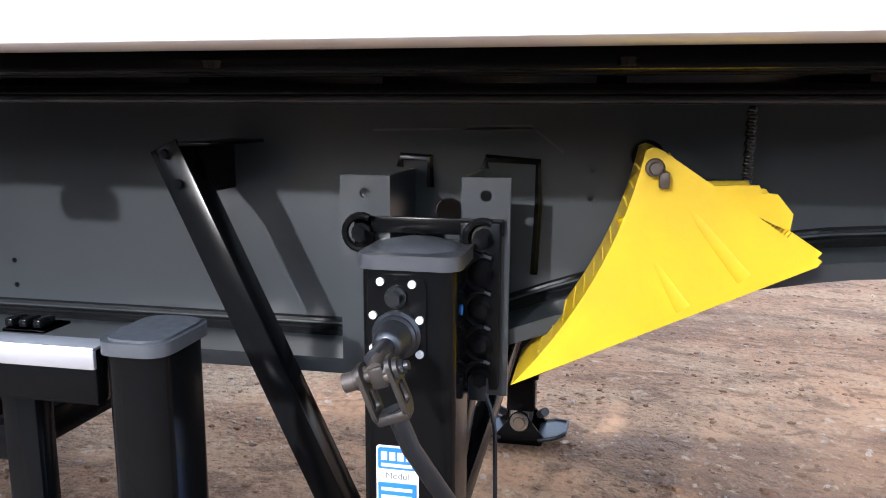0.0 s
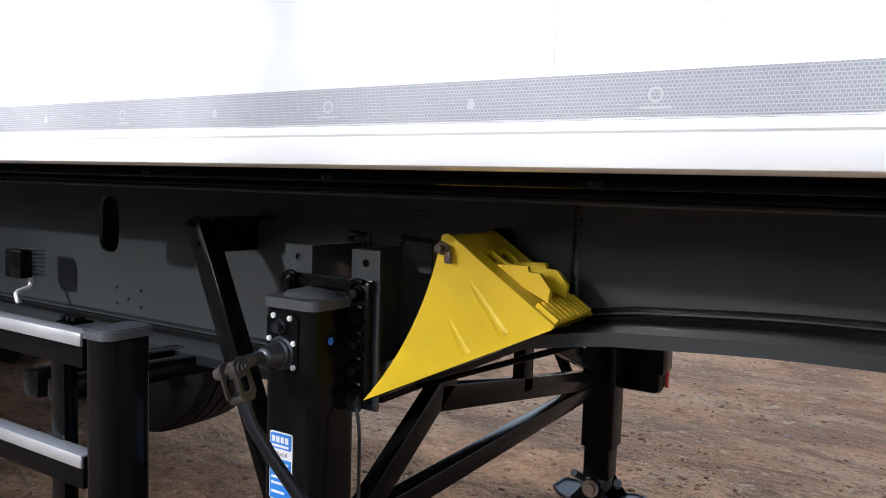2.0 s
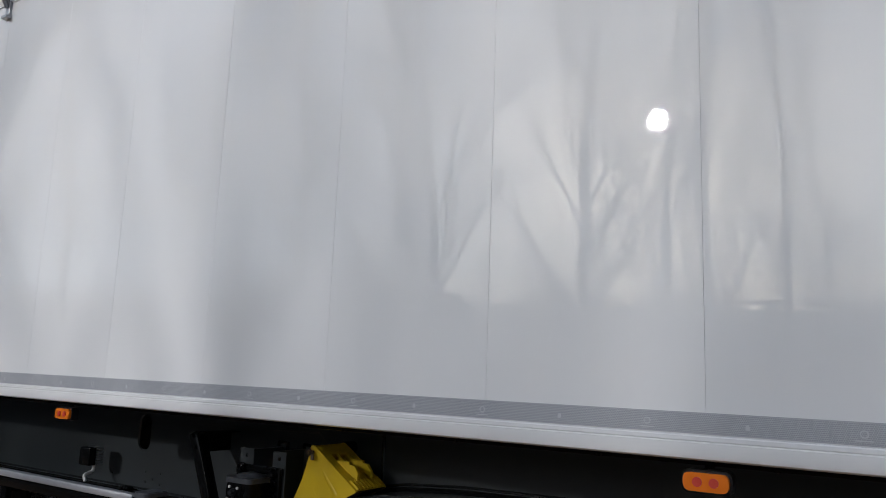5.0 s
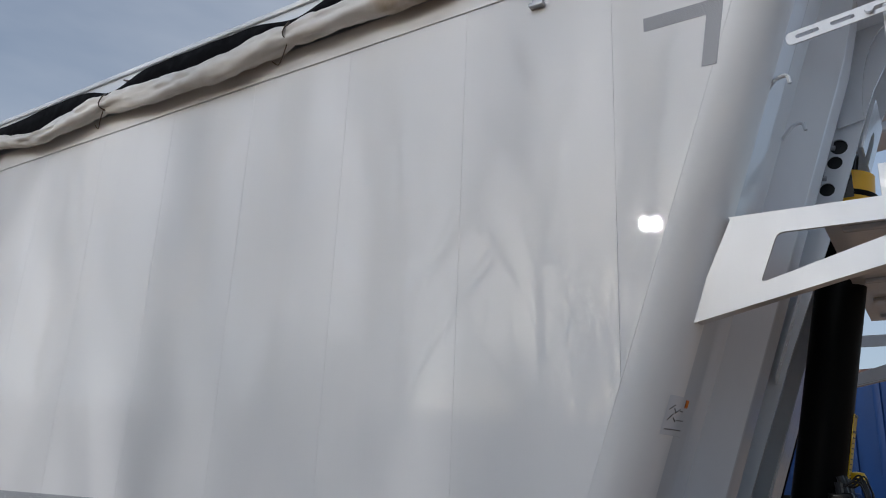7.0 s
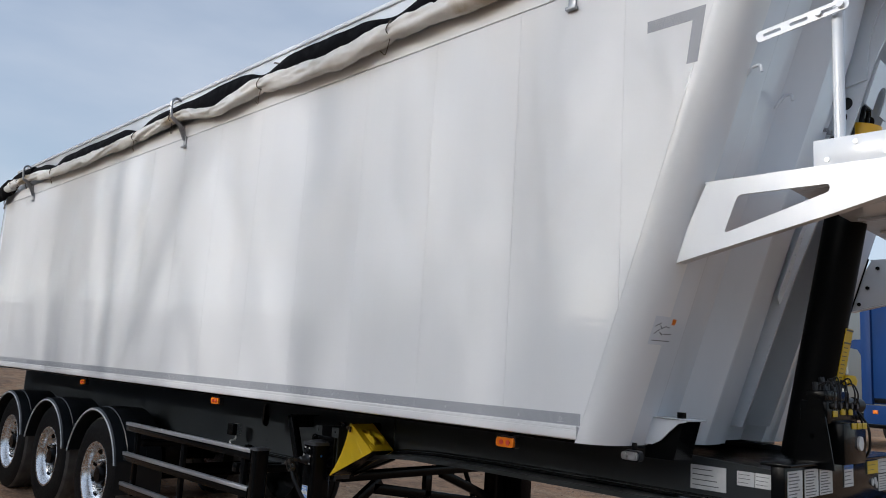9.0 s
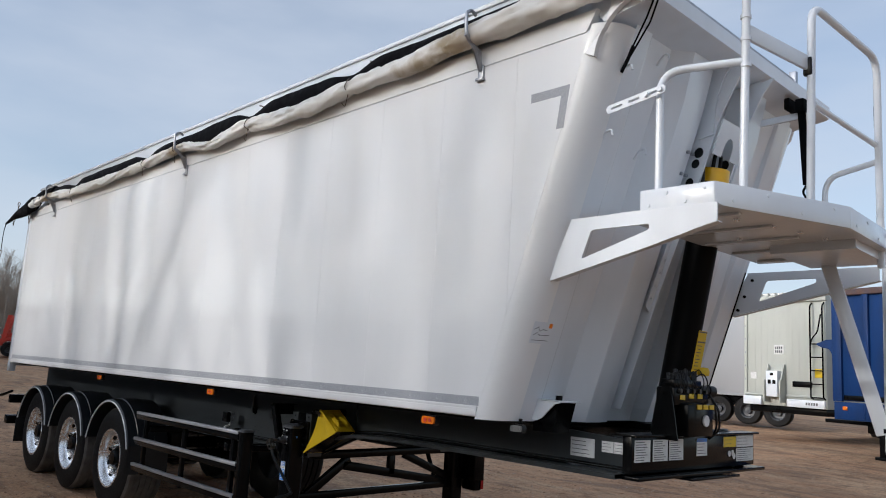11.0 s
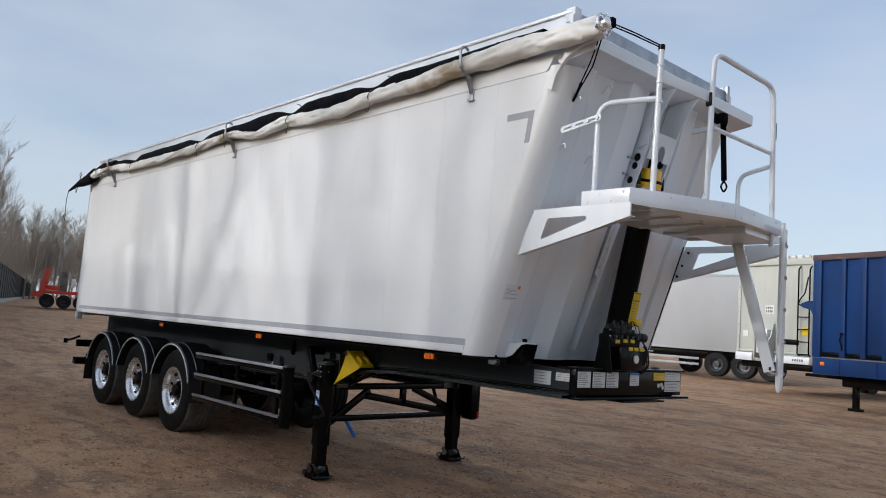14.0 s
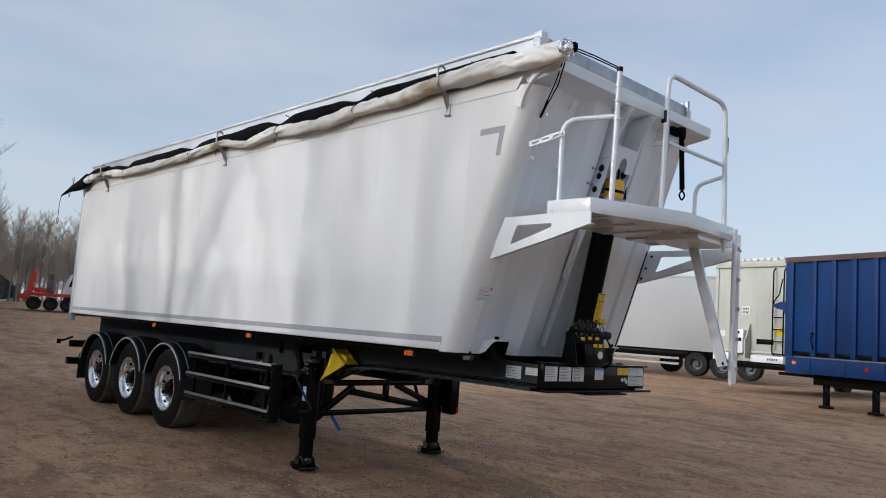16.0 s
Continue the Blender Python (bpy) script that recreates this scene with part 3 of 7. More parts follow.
    bx(bm, (-3.95, 0.08, 1.35), (-3.89, YW - 0.08, 3.62), 0.01)
    part("tailgate", bm, WHITE2, trailer)
    bm = nb()
    bx(bm, (-3.86, 0.05, 1.40), (5.45, YW - 0.05, 1.45))
    part("load_floor", bm, BLACK, trailer)
    # floor cross bearers and the long bearers over the chassis
    for k in range(24):
        x = -3.7 + 0.39 * k
        bm = nb()
        bx(bm, (x, 0.66, 1.372), (x + 0.05, YW - 0.66, 1.41), 0.004)
        part("cross_bearer", bm, BLACK, trailer)
    for y, w, z0, z1 in ((0.50, 0.22, 1.358, 1.376), (YW - 0.72, 0.22, 1.358, 1.376), (0.10, 0.05, 1.374, 1.398), (0.30, 0.06, 1.38, 1.398), (YW - 0.16, 0.06, 1.374, 1.398)):
        bm = nb()
        bx(bm, (-3.8, y, z0), (5.4, y + w, z1), 0.003)
        part("long_bearer", bm, BLACK, trailer)
    for k in range(20):
        bm = nb()
        x = -3.4 + 0.45 * k
        lathe(bm, [(0.011, 0.0), (0.009, -0.008), (0.0, -0.009)], Matrix.Translation((x, 0.075, 1.384)), 8)
        part("rivet", bm, BLACK, trailer)
    # marking tape
    bm = nb()
    bx(bm, (-3.80, -0.0012, 1.4575), (5.445, 0.002, 1.5085))
    tape = part("marking_tape", bm, TAPE, trailer, "silver reflective tape along the lower edge")
    ring = finish("approval_mark", plate(plate(nb(), circle2((0, 0.003), 0.009, 14), [circle2((0, 0.003), 0.0065, 14)], "xz", -0.0006, 0.0), [(-0.018, -0.013), (0.018, -0.013), (0.018, -0.010), (-0.018, -0.010)], [], "xz", -0.0006, 0.0), MARK)
    dot = finish("approval_mark", plate(nb(), [(-0.005, -0.006), (0.005, -0.006), (0.005, 0.001), (0.002, 0.007), (-0.002, 0.007), (-0.005, 0.001)], [], "xz", -0.0006, 0.0), MARK)
    for k in range(38):
        mk = new("approval_mark", dot if k % 2 else ring)
        mk.parent = tape
        mk.location = (5.341 - 0.2408 * k, -0.0014, 1.479)
    bm = nb()
    plate(bm, [(5.738, 3.185), (5.738, 3.238), (6.012, 3.238), (5.974, 2.995), (5.925, 2.995), (5.952, 3.185)], [], "xz", -0.0012, 0.002)
    part("corner_marking", bm, TAPE, trailer, "silver reflective corner mark")
    # perforated flange beside the cylinder bay
    bm = nb()
    m = Matrix.Translation((xs_(2.12) + 0.15 + 0.085, 0, 2.12)) @ Matrix.Rotation(math.atan(0.334), 4, "Y")
    plate(bm, round2([(0.985, 0.0), (1.045, -0.04), (1.075, 0.42), (1.015, 0.46)], 0.012), [circle2((1.018 + 0.024 * k / 4.0, 0.05 + 0.085 * k), 0.009, 10) for k in range(5)], "yz", 0.0, 0.006, m)
    part("perforated_strip", bm, WHITE2, trailer)
    # black seal down the far corner
    bm = nb()
    tb(bm, [(xs_(z) + 0.147, YW - 0.148, z) for z in (1.40, 1.9, 2.5)], 0.007, 6)
    part("corner_seal", bm, BLACK, trailer, "black seal")
    # lower lip of the front corner with pivot bracket
    for y, d in ((0.32, 1), (YW - 0.32, -1)):
        bm = nb()
        plate(bm, [(5.54, 1.39), (5.61, 1.392), (5.65, 1.412), (5.69, 1.452), (5.735, 1.492), (5.77, 1.50), (5.77, 1.512), (5.54, 1.515)], [], "xz", min(y, y + d * 0.01), max(y, y + d * 0.01))
        bx(bm, (5.54, min(y, y + d * 0.2), 1.503), (5.772, max(y, y + d * 0.2), 1.5135), 0.003)
        part("front_foot", bm, WHITE2, trailer)
        # black block stands for the shaded inside of the foot; the knob is rubber
        bm = nb()
        a, b = sorted((y + d * 0.03, y + d * 0.19))
        plate(bm, [(5.56, 1.33), (5.70, 1.33), (5.745, 1.50), (5.56, 1.50)], [], "xz", a, b)
        cy(bm, (5.72, y + d * 0.06, 1.51), (5.72, y + d * 0.06, 1.54), 0.02, 12)
        part("foot_shade_and_buffer", bm, BLACK, trailer, "black rubber knob on a black block for the foot's shaded inside")


build_body()


def build_tarp():
    """Rolled tarpaulin along the near top edge, its loose black edge and the hooked arms that carry it."""
    line = ((-3.9, 3.69), (-3.3, 3.72), (-2.74, 3.715), (-1.9, 3.65), (-1.0, 3.64), (0.37, 3.665), (0.9, 3.69), (1.28, 3.70), (1.87, 3.615), (2.6, 3.665), (3.1, 3.63), (3.6, 3.625), (4.06, 3.67), (4.7, 3.675), (5.33, 3.71), (5.9, 3.725), (6.8, 3.71))
    ties = (-3.2, -1.9, 0.37, 2.6, 4.06)
    def roll_z(x):
        for (a, p), (b, q) in zip(line, line[1:]):
            if x <= b:
                s = max(0.0, (x - a) / (b - a))
                return p + (q - p) * s * s * (3 - 2 * s)
        return line[-1][1]
    def roll_r(x):
        tie = min(abs(x - t) for t in ties)
        fat = max(0.0, min(1.0, (x - 5.1) / 0.6))
        lean = 0.014 * max(0.0, min(1.0, (2.6 - x) / 0.8))
        return (0.062 - lean + 0.020 * fat + 0.012 * noise.noise(Vector((x * 0.9, 3, 0)))) * (1 - 0.25 * math.exp(-(tie / 0.05) ** 2))
    bm = nb()
    N, S = 760, 28
    rings = []
    for i in range(N + 1):
        x = -3.57 + 10.22 * i / N
        base = roll_r(x)
        ring = []
        for k in range(S):
            a = 2 * math.pi * k / S
            w = 0.018 * noise.noise(Vector((x * 3.2 + a * 0.9, a * 1.1, 1))) + 0.007 * noise.noise(Vector((x * 9 - a * 2.2, a * 1.9, 4))) + 0.0025 * noise.noise(Vector((x * 24 + a * 3, a * 2.5, 7)))
            crease = 0.008 * abs(noise.noise(Vector((x * 2.1 + a * 1.6, 5, a * 0.5))))
            flap = 0.02 * max(0, math.cos(a + 1.9)) ** 3
            fold = 0.013 * max(0.0, 1 - abs(noise.noise(Vector((x * 1.6 + a * 0.9, a * 0.7, 11)))) * 8) + 0.009 * max(0.0, 1 - abs(noise.noise(Vector((x * 3.0 - a * 0.8, a * 0.9, 21)))) * 8)
            end = max(0.0, min(1.0, (x - 5.35) / 0.5))
            creased = end * (0.016 * abs(noise.noise(Vector((x * 7.5 + a * 0.5, a * 0.8, 31)))) + 0.010 * abs(noise.noise(Vector((x * 3.0 - a * 1.6, a * 1.4, 41)))))
            r = base + w + flap - crease - fold - creased
            ring.append(bm.verts.new((x, -0.07 + r * math.cos(a) * 0.95, roll_z(x) + r * math.sin(a))))
        rings.append(ring)
    for a, b in zip(rings, rings[1:]):
        for k in range(S):
            bm.faces.new((a[k], a[(k + 1) % S], b[(k + 1) % S], b[k]))
    bm.faces.new(rings[0][::-1])
    bm.faces.new(rings[-1])
    tarp = part("rolled_tarpaulin", bm, TARP, trailer, "dirty cream-white rolled tarpaulin with ties", smooth=180)
    # loose black edge, pinched at the ties
    bm = nb()
    def edge(x):
        tie = min(abs(x - t) for t in ties)
        up = 3.822 - 0.022 * max(0.0, min(1.0, (2.4 - x) / 0.8)) - 0.07 * math.exp(-(tie / 0.2) ** 2) + 0.022 * noise.noise(Vector((x * 1.3, 9, 0))) + 0.007 * noise.noise(Vector((x * 5.1, 2, 2)))
        top = roll_z(x) + roll_r(x)
        up = max(up, top - 0.01)
        mid = (up + top) / 2 - 0.01
        return [Vector((x, 0.064, up + 0.012)), Vector((x, 0.0, up + 0.004 + 0.01 * noise.noise(Vector((x * 7, 4, 1))))), Vector((x, -0.06, up)), Vector((x, -0.075 + 0.016 * noise.noise(Vector((x * 4, 0, 8))), mid + 0.012 * noise.noise(Vector((x * 6, 0, 3))))), Vector((x, -0.085, top - 0.012)), Vector((x, -0.07, top - 0.04))]
    sweep(bm, [-3.6 + 9.7 * i / 420 for i in range(421)], edge)
    part("tarpaulin_edge", bm, TARP_DARK, tarp, "black loose edge of the tarpaulin", smooth=180)
    # tail end: white pipe, a drooping black flap with loops and a cord
    bm = nb()
    def tail(s):
        x = -2.7 - 2.17 * s
        for (a, tp, bt), (b, tq, bu) in zip(((0, 3.84, 3.76), (0.27, 3.85, 3.72), (0.45, 3.78, 3.53), (0.57, 3.715, 3.525), (0.8, 3.615, 3.54), (1.0, 3.525, 3.50)), ((0.27, 3.85, 3.72), (0.45, 3.78, 3.53), (0.57, 3.715, 3.525), (0.8, 3.615, 3.54), (1.0, 3.525, 3.50), (2, 3.5, 3.5))):
            if s <= b:
                k = (s - a) / (b - a)
                z1, z0 = tp + (tq - tp) * k, bt + (bu - bt) * k
                break
        h, c = (z1 - z0) / 2, (z0 + z1) / 2
        y = -0.09 if s > 0.4 else -0.045
        th = min(h, 0.05)
        return [Vector((x, y + th * math.cos(a) * (1 + 0.3 * noise.noise(Vector((x * 6, a, 2)))), c + h * math.sin(a) * (1 + 0.10 * noise.noise(Vector((x * 5, a * 2, 6)))))) for a in (2 * math.pi * k / 14 for k in range(15))]
    sweep(bm, [k / 40 for k in range(41)], tail)
    bmesh.ops.remove_doubles(bm, verts=bm.verts, dist=0.0005)
    bmesh.ops.holes_fill(bm, edges=[e for e in bm.edges if e.is_boundary])
    part("tail_flap", bm, TARP_DARK, tarp, "black pointed flap at the tail end", smooth=180)
    bm = nb()
    cy(bm, (-3.4, -0.08, 3.68), (-3.62, -0.085, 3.665), 0.05, 18)
    part("pipe_end", bm, PAPER, tarp, "white end of the winding pipe")
    bm = nb()
    tb(bm, bend([(-4.85, -0.09, 3.515), (-4.93, -0.09, 3.40), (-4.92, -0.09, 3.10)], 0.1), 0.006, 6)
    part("cord", bm, TARP_DARK, tarp)
    for cx, cz, rx, rz_ in ((-4.92, 3.04, 0.03, 0.055), (-4.43, 3.50, 0.022, 0.05), (-4.28, 3.73, 0.03, 0.06), (-3.62, 3.46, 0.03, 0.06)):
        bm = nb()
        tb(bm, [Vector((cx, -0.09, cz)) + Vector((rx * math.cos(a), 0.01 * math.sin(2 * a), rz_ * math.sin(a))) for a in (2 * math.pi * k / 14 + 1.57 for k in range(15))], 0.006, 6)
        part("cord_loop", bm, RUST, tarp)
    for x in ties + (-2.86, 1.16, -3.42):
        bm = nb()
        c = Vector((x, -0.07, roll_z(x)))
        q = roll_r(x) + 0.006
        tb(bm, [c + Vector((0.014 * math.sin(3 * a), q * math.cos(a), q * math.sin(a))) for a in (2 * math.pi * k / 20 for k in range(21))], 0.004, 6)
        tb(bm, bend([c + Vector((0, -0.02, -q + 0.004)), c + Vector((-0.03, -0.01, -q - 0.05)), c + Vector((-0.10, 0.03, -q - 0.08)), c + Vector((-0.16, 0.04, -q - 0.03))], 0.04), 0.003, 5)
        part("tie_cord", bm, RUST, tarp)
    for x in (4.2, 2.62, 5.6):
        bm = nb()
        tb(bm, bend([(x, 0.062, 3.83), (x - 0.01, 0.03, 3.86), (x - 0.05, 0.02, 3.87)], 0.02), 0.006, 6)
        part("rim_hook", bm, RUST, tarp)
    # end wheel of the roll
    m = Matrix.Translation((6.625, -0.07, roll_z(6.57))) @ Matrix.Rotation(radians(90), 4, "Y")
    bm = nb()
    lathe(bm, [(0.0, 0.0), (0.075, 0.0), (0.083, 0.012), (0.083, 0.03), (0.075, 0.036), (0.066, 0.03), (0.05, 0.025), (0.045, 0.06), (0.03, 0.075), (0.0, 0.08)], m, 24)
    wheel_end = part("roller_wheel", bm, ALU, tarp, "shiny metal end wheel")
    for k in range(6):
        bm = nb()
        a = 2 * math.pi * k / 6
        cy(bm, m @ Vector((0.062 * math.cos(a), 0.062 * math.sin(a), 0.02)), m @ Vector((0.062 * math.cos(a), 0.062 * math.sin(a), 0.05)), 0.012, 8)
        part("wheel_bolt", bm, ALU, wheel_end)
    # hooked arms
    for x in (5.33, 1.28, -2.74):
        bm = nb()
        zb = 3.43
        bx(bm, (x - 0.022, -0.014, zb), (x + 0.022, 0.002, zb + 0.09), 0.004)
        bx(bm, (x - 0.03, -0.03, zb - 0.012), (x + 0.03, 0.0, zb + 0.004), 0.003)
        z1 = roll_z(x)
        for y2 in (-0.018, 0.004):
            tb(bm, [(x, y2, zb + 0.05), (x, y2 - 0.07, z1 - 0.09), (x, y2 - 0.145, z1 - 0.04)], 0.011, 8)
        tb(bm, [(x, -0.02, zb + 0.10), (x, -0.03, z1 - 0.10), (x, -0.10, z1 - 0.09)], 0.010, 8)
        tb(bm, bend([(x, -0.05, z1 - 0.105), (x, -0.155, z1 - 0.06), (x, -0.165, z1 + 0.10), (x, -0.12, z1 + 0.135), (x, -0.08, z1 + 0.11)], 0.05), 0.011, 8)
        part("hooked_arm", bm, STEEL, trailer, "galvanised steel hooked arm")


build_tarp()


def build_chassis():
    # main beams with a step down behind the neck
    low = [(-4.1, 0.892), (2.95, 0.894), (3.1, 0.926), (3.25, 0.982), (3.45, 1.05), (3.68, 1.092), (3.92, 1.108), (4.13, 1.116), (4.6, 1.119), (6.06, 1.116)]
    def low_z(x):
        for (a, p), (b, q) in zip(low, low[1:]):
            if x <= b:
                return p + (q - p) * max(0, x - a) / (b - a)
        return low[-1][1]
    for near in (True, False):
        yw = 0.60 if near else YW - 0.60
        s = 1 if near else -1
        bm = nb()
        outer = [(-4.1, 1.35)] + [(x, z + 0.015) for x, z in low] + [(6.06, 1.32), (5.5, 1.35)]
        slot = round2([(1.957, 1.137), (2.057, 1.137), (2.057, 1.312), (1.957, 1.312)], 0.048, 6)
        holes = [slot] + [circle2(c, 0.0055, 10) for c in ((2.046, 1.029), (2.165, 1.029), (2.104, 0.997), (2.048, 0.980), (2.166, 0.978), (3.318, 1.236), (3.316, 1.186), (1.765, 0.998))]
        holes.append(circle2((3.07, 1.155), 0.026, 14))
        plate(bm, outer, holes if near else [], "xz", yw, yw + s * 0.012)
        part("chassis_beam", bm, LIFTED_BLACK, trailer, "long black welded chassis beam")
        bm = nb()
        xs = [-4.1 + 0.5 * k for k in range(14)] + [2.95 + 0.05 * k for k in range(22)] + [4.5, 5.2, 6.06]
        sweep(bm, xs, lambda x: [Vector((x, yw + s * y, low_z(x) + z)) for y, z in ((-0.15, 0), (-0.15, 0.026), (0.12, 0.026), (0.12, 0), (-0.15, 0))])
        part("lower_flange", bm, LIFTED_BLACK, trailer)
        bm = nb()
        sweep(bm, xs, lambda x: [Vector((x, yw + s * y, low_z(x) + z)) for y, z in ((0, 0.042), (-0.010, 0.039), (-0.018, 0.032), (-0.024, 0.026))])
        sweep(bm, xs, lambda x: [Vector((x, yw + s * y, low_z(x) + z)) for y, z in ((0, 0.056), (-0.006, 0.053), (-0.006, 0.048), (0, 0.045))])
        part("weld_bead", bm, BLACK_GLOSS, trailer)
        bm = nb()
        bx(bm, (-4.1, yw - s * 0.10, 1.345), (5.5, yw + s * 0.1, 1.357), 0.003)
        part("upper_flange", bm, LIFTED_BLACK, trailer)
    # pale scuff scratched into the paint
    for (xa, za), (xb, zb), w in (((2.93, 1.299), (3.215, 1.305), 0.004), ((3.10, 1.303), (3.215, 1.3055), 0.010), ((3.215, 1.305), (3.268, 1.264), 0.004)):
        bm = nb()
        beam(bm, (xa, 0.5996, za), (xb, 0.5996, zb), 0.0006, w)
        part("paint_scuff", bm, SCUFF, trailer, "pale scratch in the paint")
    # upright weld seam
    bm = nb()
    for k in range(46):
        z = 1.09 + 0.0055 * k
        bmesh.ops.create_icosphere(bm, subdivisions=1, radius=0.009, matrix=Matrix.Translation((3.568 + 0.0015 * math.sin(k * 2.1), 0.598, z)) @ Matrix.Diagonal((1, 0.6, 0.75, 1)))
    part("weld_seam", bm, BLACK_GLOSS, trailer)
    # cross members
    for x in (-3.2, -1.9, -0.65, 0.65, 1.7, 2.45, 4.3, 5.2):
        bm = nb()
        z0 = low_z(x) + 0.05
        bx(bm, (x - 0.04, 0.613, z0), (x + 0.04, YW - 0.613, z0 + 0.16), 0.006)
        part("cross_member", bm, BLACK, trailer)
    # outriggers that carry the side guard
    for x, z in ((0.85, 0.93), (2.48, 0.93)):
        bm = nb()
        beam(bm, (x, 0.08, z - 0.03), (x, 0.9, z - 0.05), 0.06, 0.06, 0.005, (0, 0, 1))
        beam(bm, (x + 0.09, 0.08, z - 0.03), (x + 0.09, 0.9, z - 0.05), 0.05, 0.05, 0.005, (0, 0, 1))
        part("outrigger", bm, BLACK, trailer)
    # nose frame with apron
    nose = thing("nose_frame", "", "")
    nose.parent = trailer
    bm = nb()
    bx(bm, (6.04, 0.55, 1.14), (6.10, YW - 0.38, 1.345), 0.006)
    bx(bm, (6.0, 0.54, 1.343), (6.13, YW - 0.36, 1.357), 0.004)
    bx(bm, (5.9, 0.53, 1.112), (6.16, YW - 0.34, 1.132), 0.004)
    bx(bm, (6.0, 1.05, 1.093), (6.2, YW - 0.8, 1.108), 0.004)
    part("front_beam", bm, BLACK, nose)
    bm = nb()
    bx(bm, (4.0, 0.62, 1.30), (6.06, YW - 0.6, 1.318))
    part("deck_plate", bm, BLACK, nose)
    bm = nb()
    bx(bm, (4.6, 0.58, 1.113), (6.06, YW - 0.56, 1.125))
    part("rubbing_plate", bm, BLACK, nose)
    # document plates along the nose
    def sticker(x0, x1, z0, z1, side, lines, bar=None):
        bm = nb()
        if side == "y":
            bx(bm, (x0, 0.593, z0), (x1, 0.597, z1))
        else:
            bx(bm, (6.1005, x0, z0), (6.104, x1, z1))
        st = part("document_plate", bm, PAPER, nose, "white printed document plate")
        for k in range(lines):
            bm = nb()
            z = z1 - (z1 - z0) * (k + 0.8) / (lines + 0.6)
            h = (z1 - z0) * 0.018
            w = 0.88 - 0.3 * random.random()
            a, b = x0 + (x1 - x0) * 0.06, x0 + (x1 - x0) * w
            if side == "y":
                bx(bm, (a, 0.5915, z - h), (b, 0.5935, z + h))
            else:
                bx(bm, (6.103, a, z - h), (6.1052, b, z + h))
            part("print_line", bm, PRINT, st)
        if bar:
            bm = nb()
            if side == "y":
                bx(bm, (x0, 0.591, z1 - (z1 - z0) * 0.2), (x1, 0.5932, z1))
            else:
                bx(bm, (6.103, x0, z1 - (z1 - z0) * (0.2 if bar is BLUE_BRIGHT else 1.0)), (6.1046, x1, z1))
            part("colour_bar", bm, bar, st)
    sticker(5.655, 5.825, 1.195, 1.302, "y", 4)
    sticker(5.875, 5.953, 1.238, 1.300, "y", 3)
    sticker(5.957, 6.032, 1.238, 1.300, "y", 3)
    sticker(0.575, 0.735, 1.205, 1.325, "x", 8)
    sticker(0.765, 0.925, 1.205, 1.325, "x", 9)
    sticker(0.945, 1.105, 1.205, 1.325, "x", 9)
    sticker(1.27, 1.40, 1.22, 1.325, "x", 5, BLUE_BRIGHT)
    sticker(1.62, 1.793, 1.265, 1.33, "x", 2, YELLOW)
    sticker(1.80, 2.05, 1.17, 1.255, "x", 6)
    for y, z in ((1.705, 1.222), (1.75, 1.226), (1.77, 1.205)):
        bm = nb()
        cy(bm, (6.1005, y, z), (6.104, y, z), 0.019, 16)
        part("round_sign", bm, PAPER, nose, "small round white sign")
    sticker(1.80, 2.05, 1.262, 1.335, "x", 3)


build_chassis()


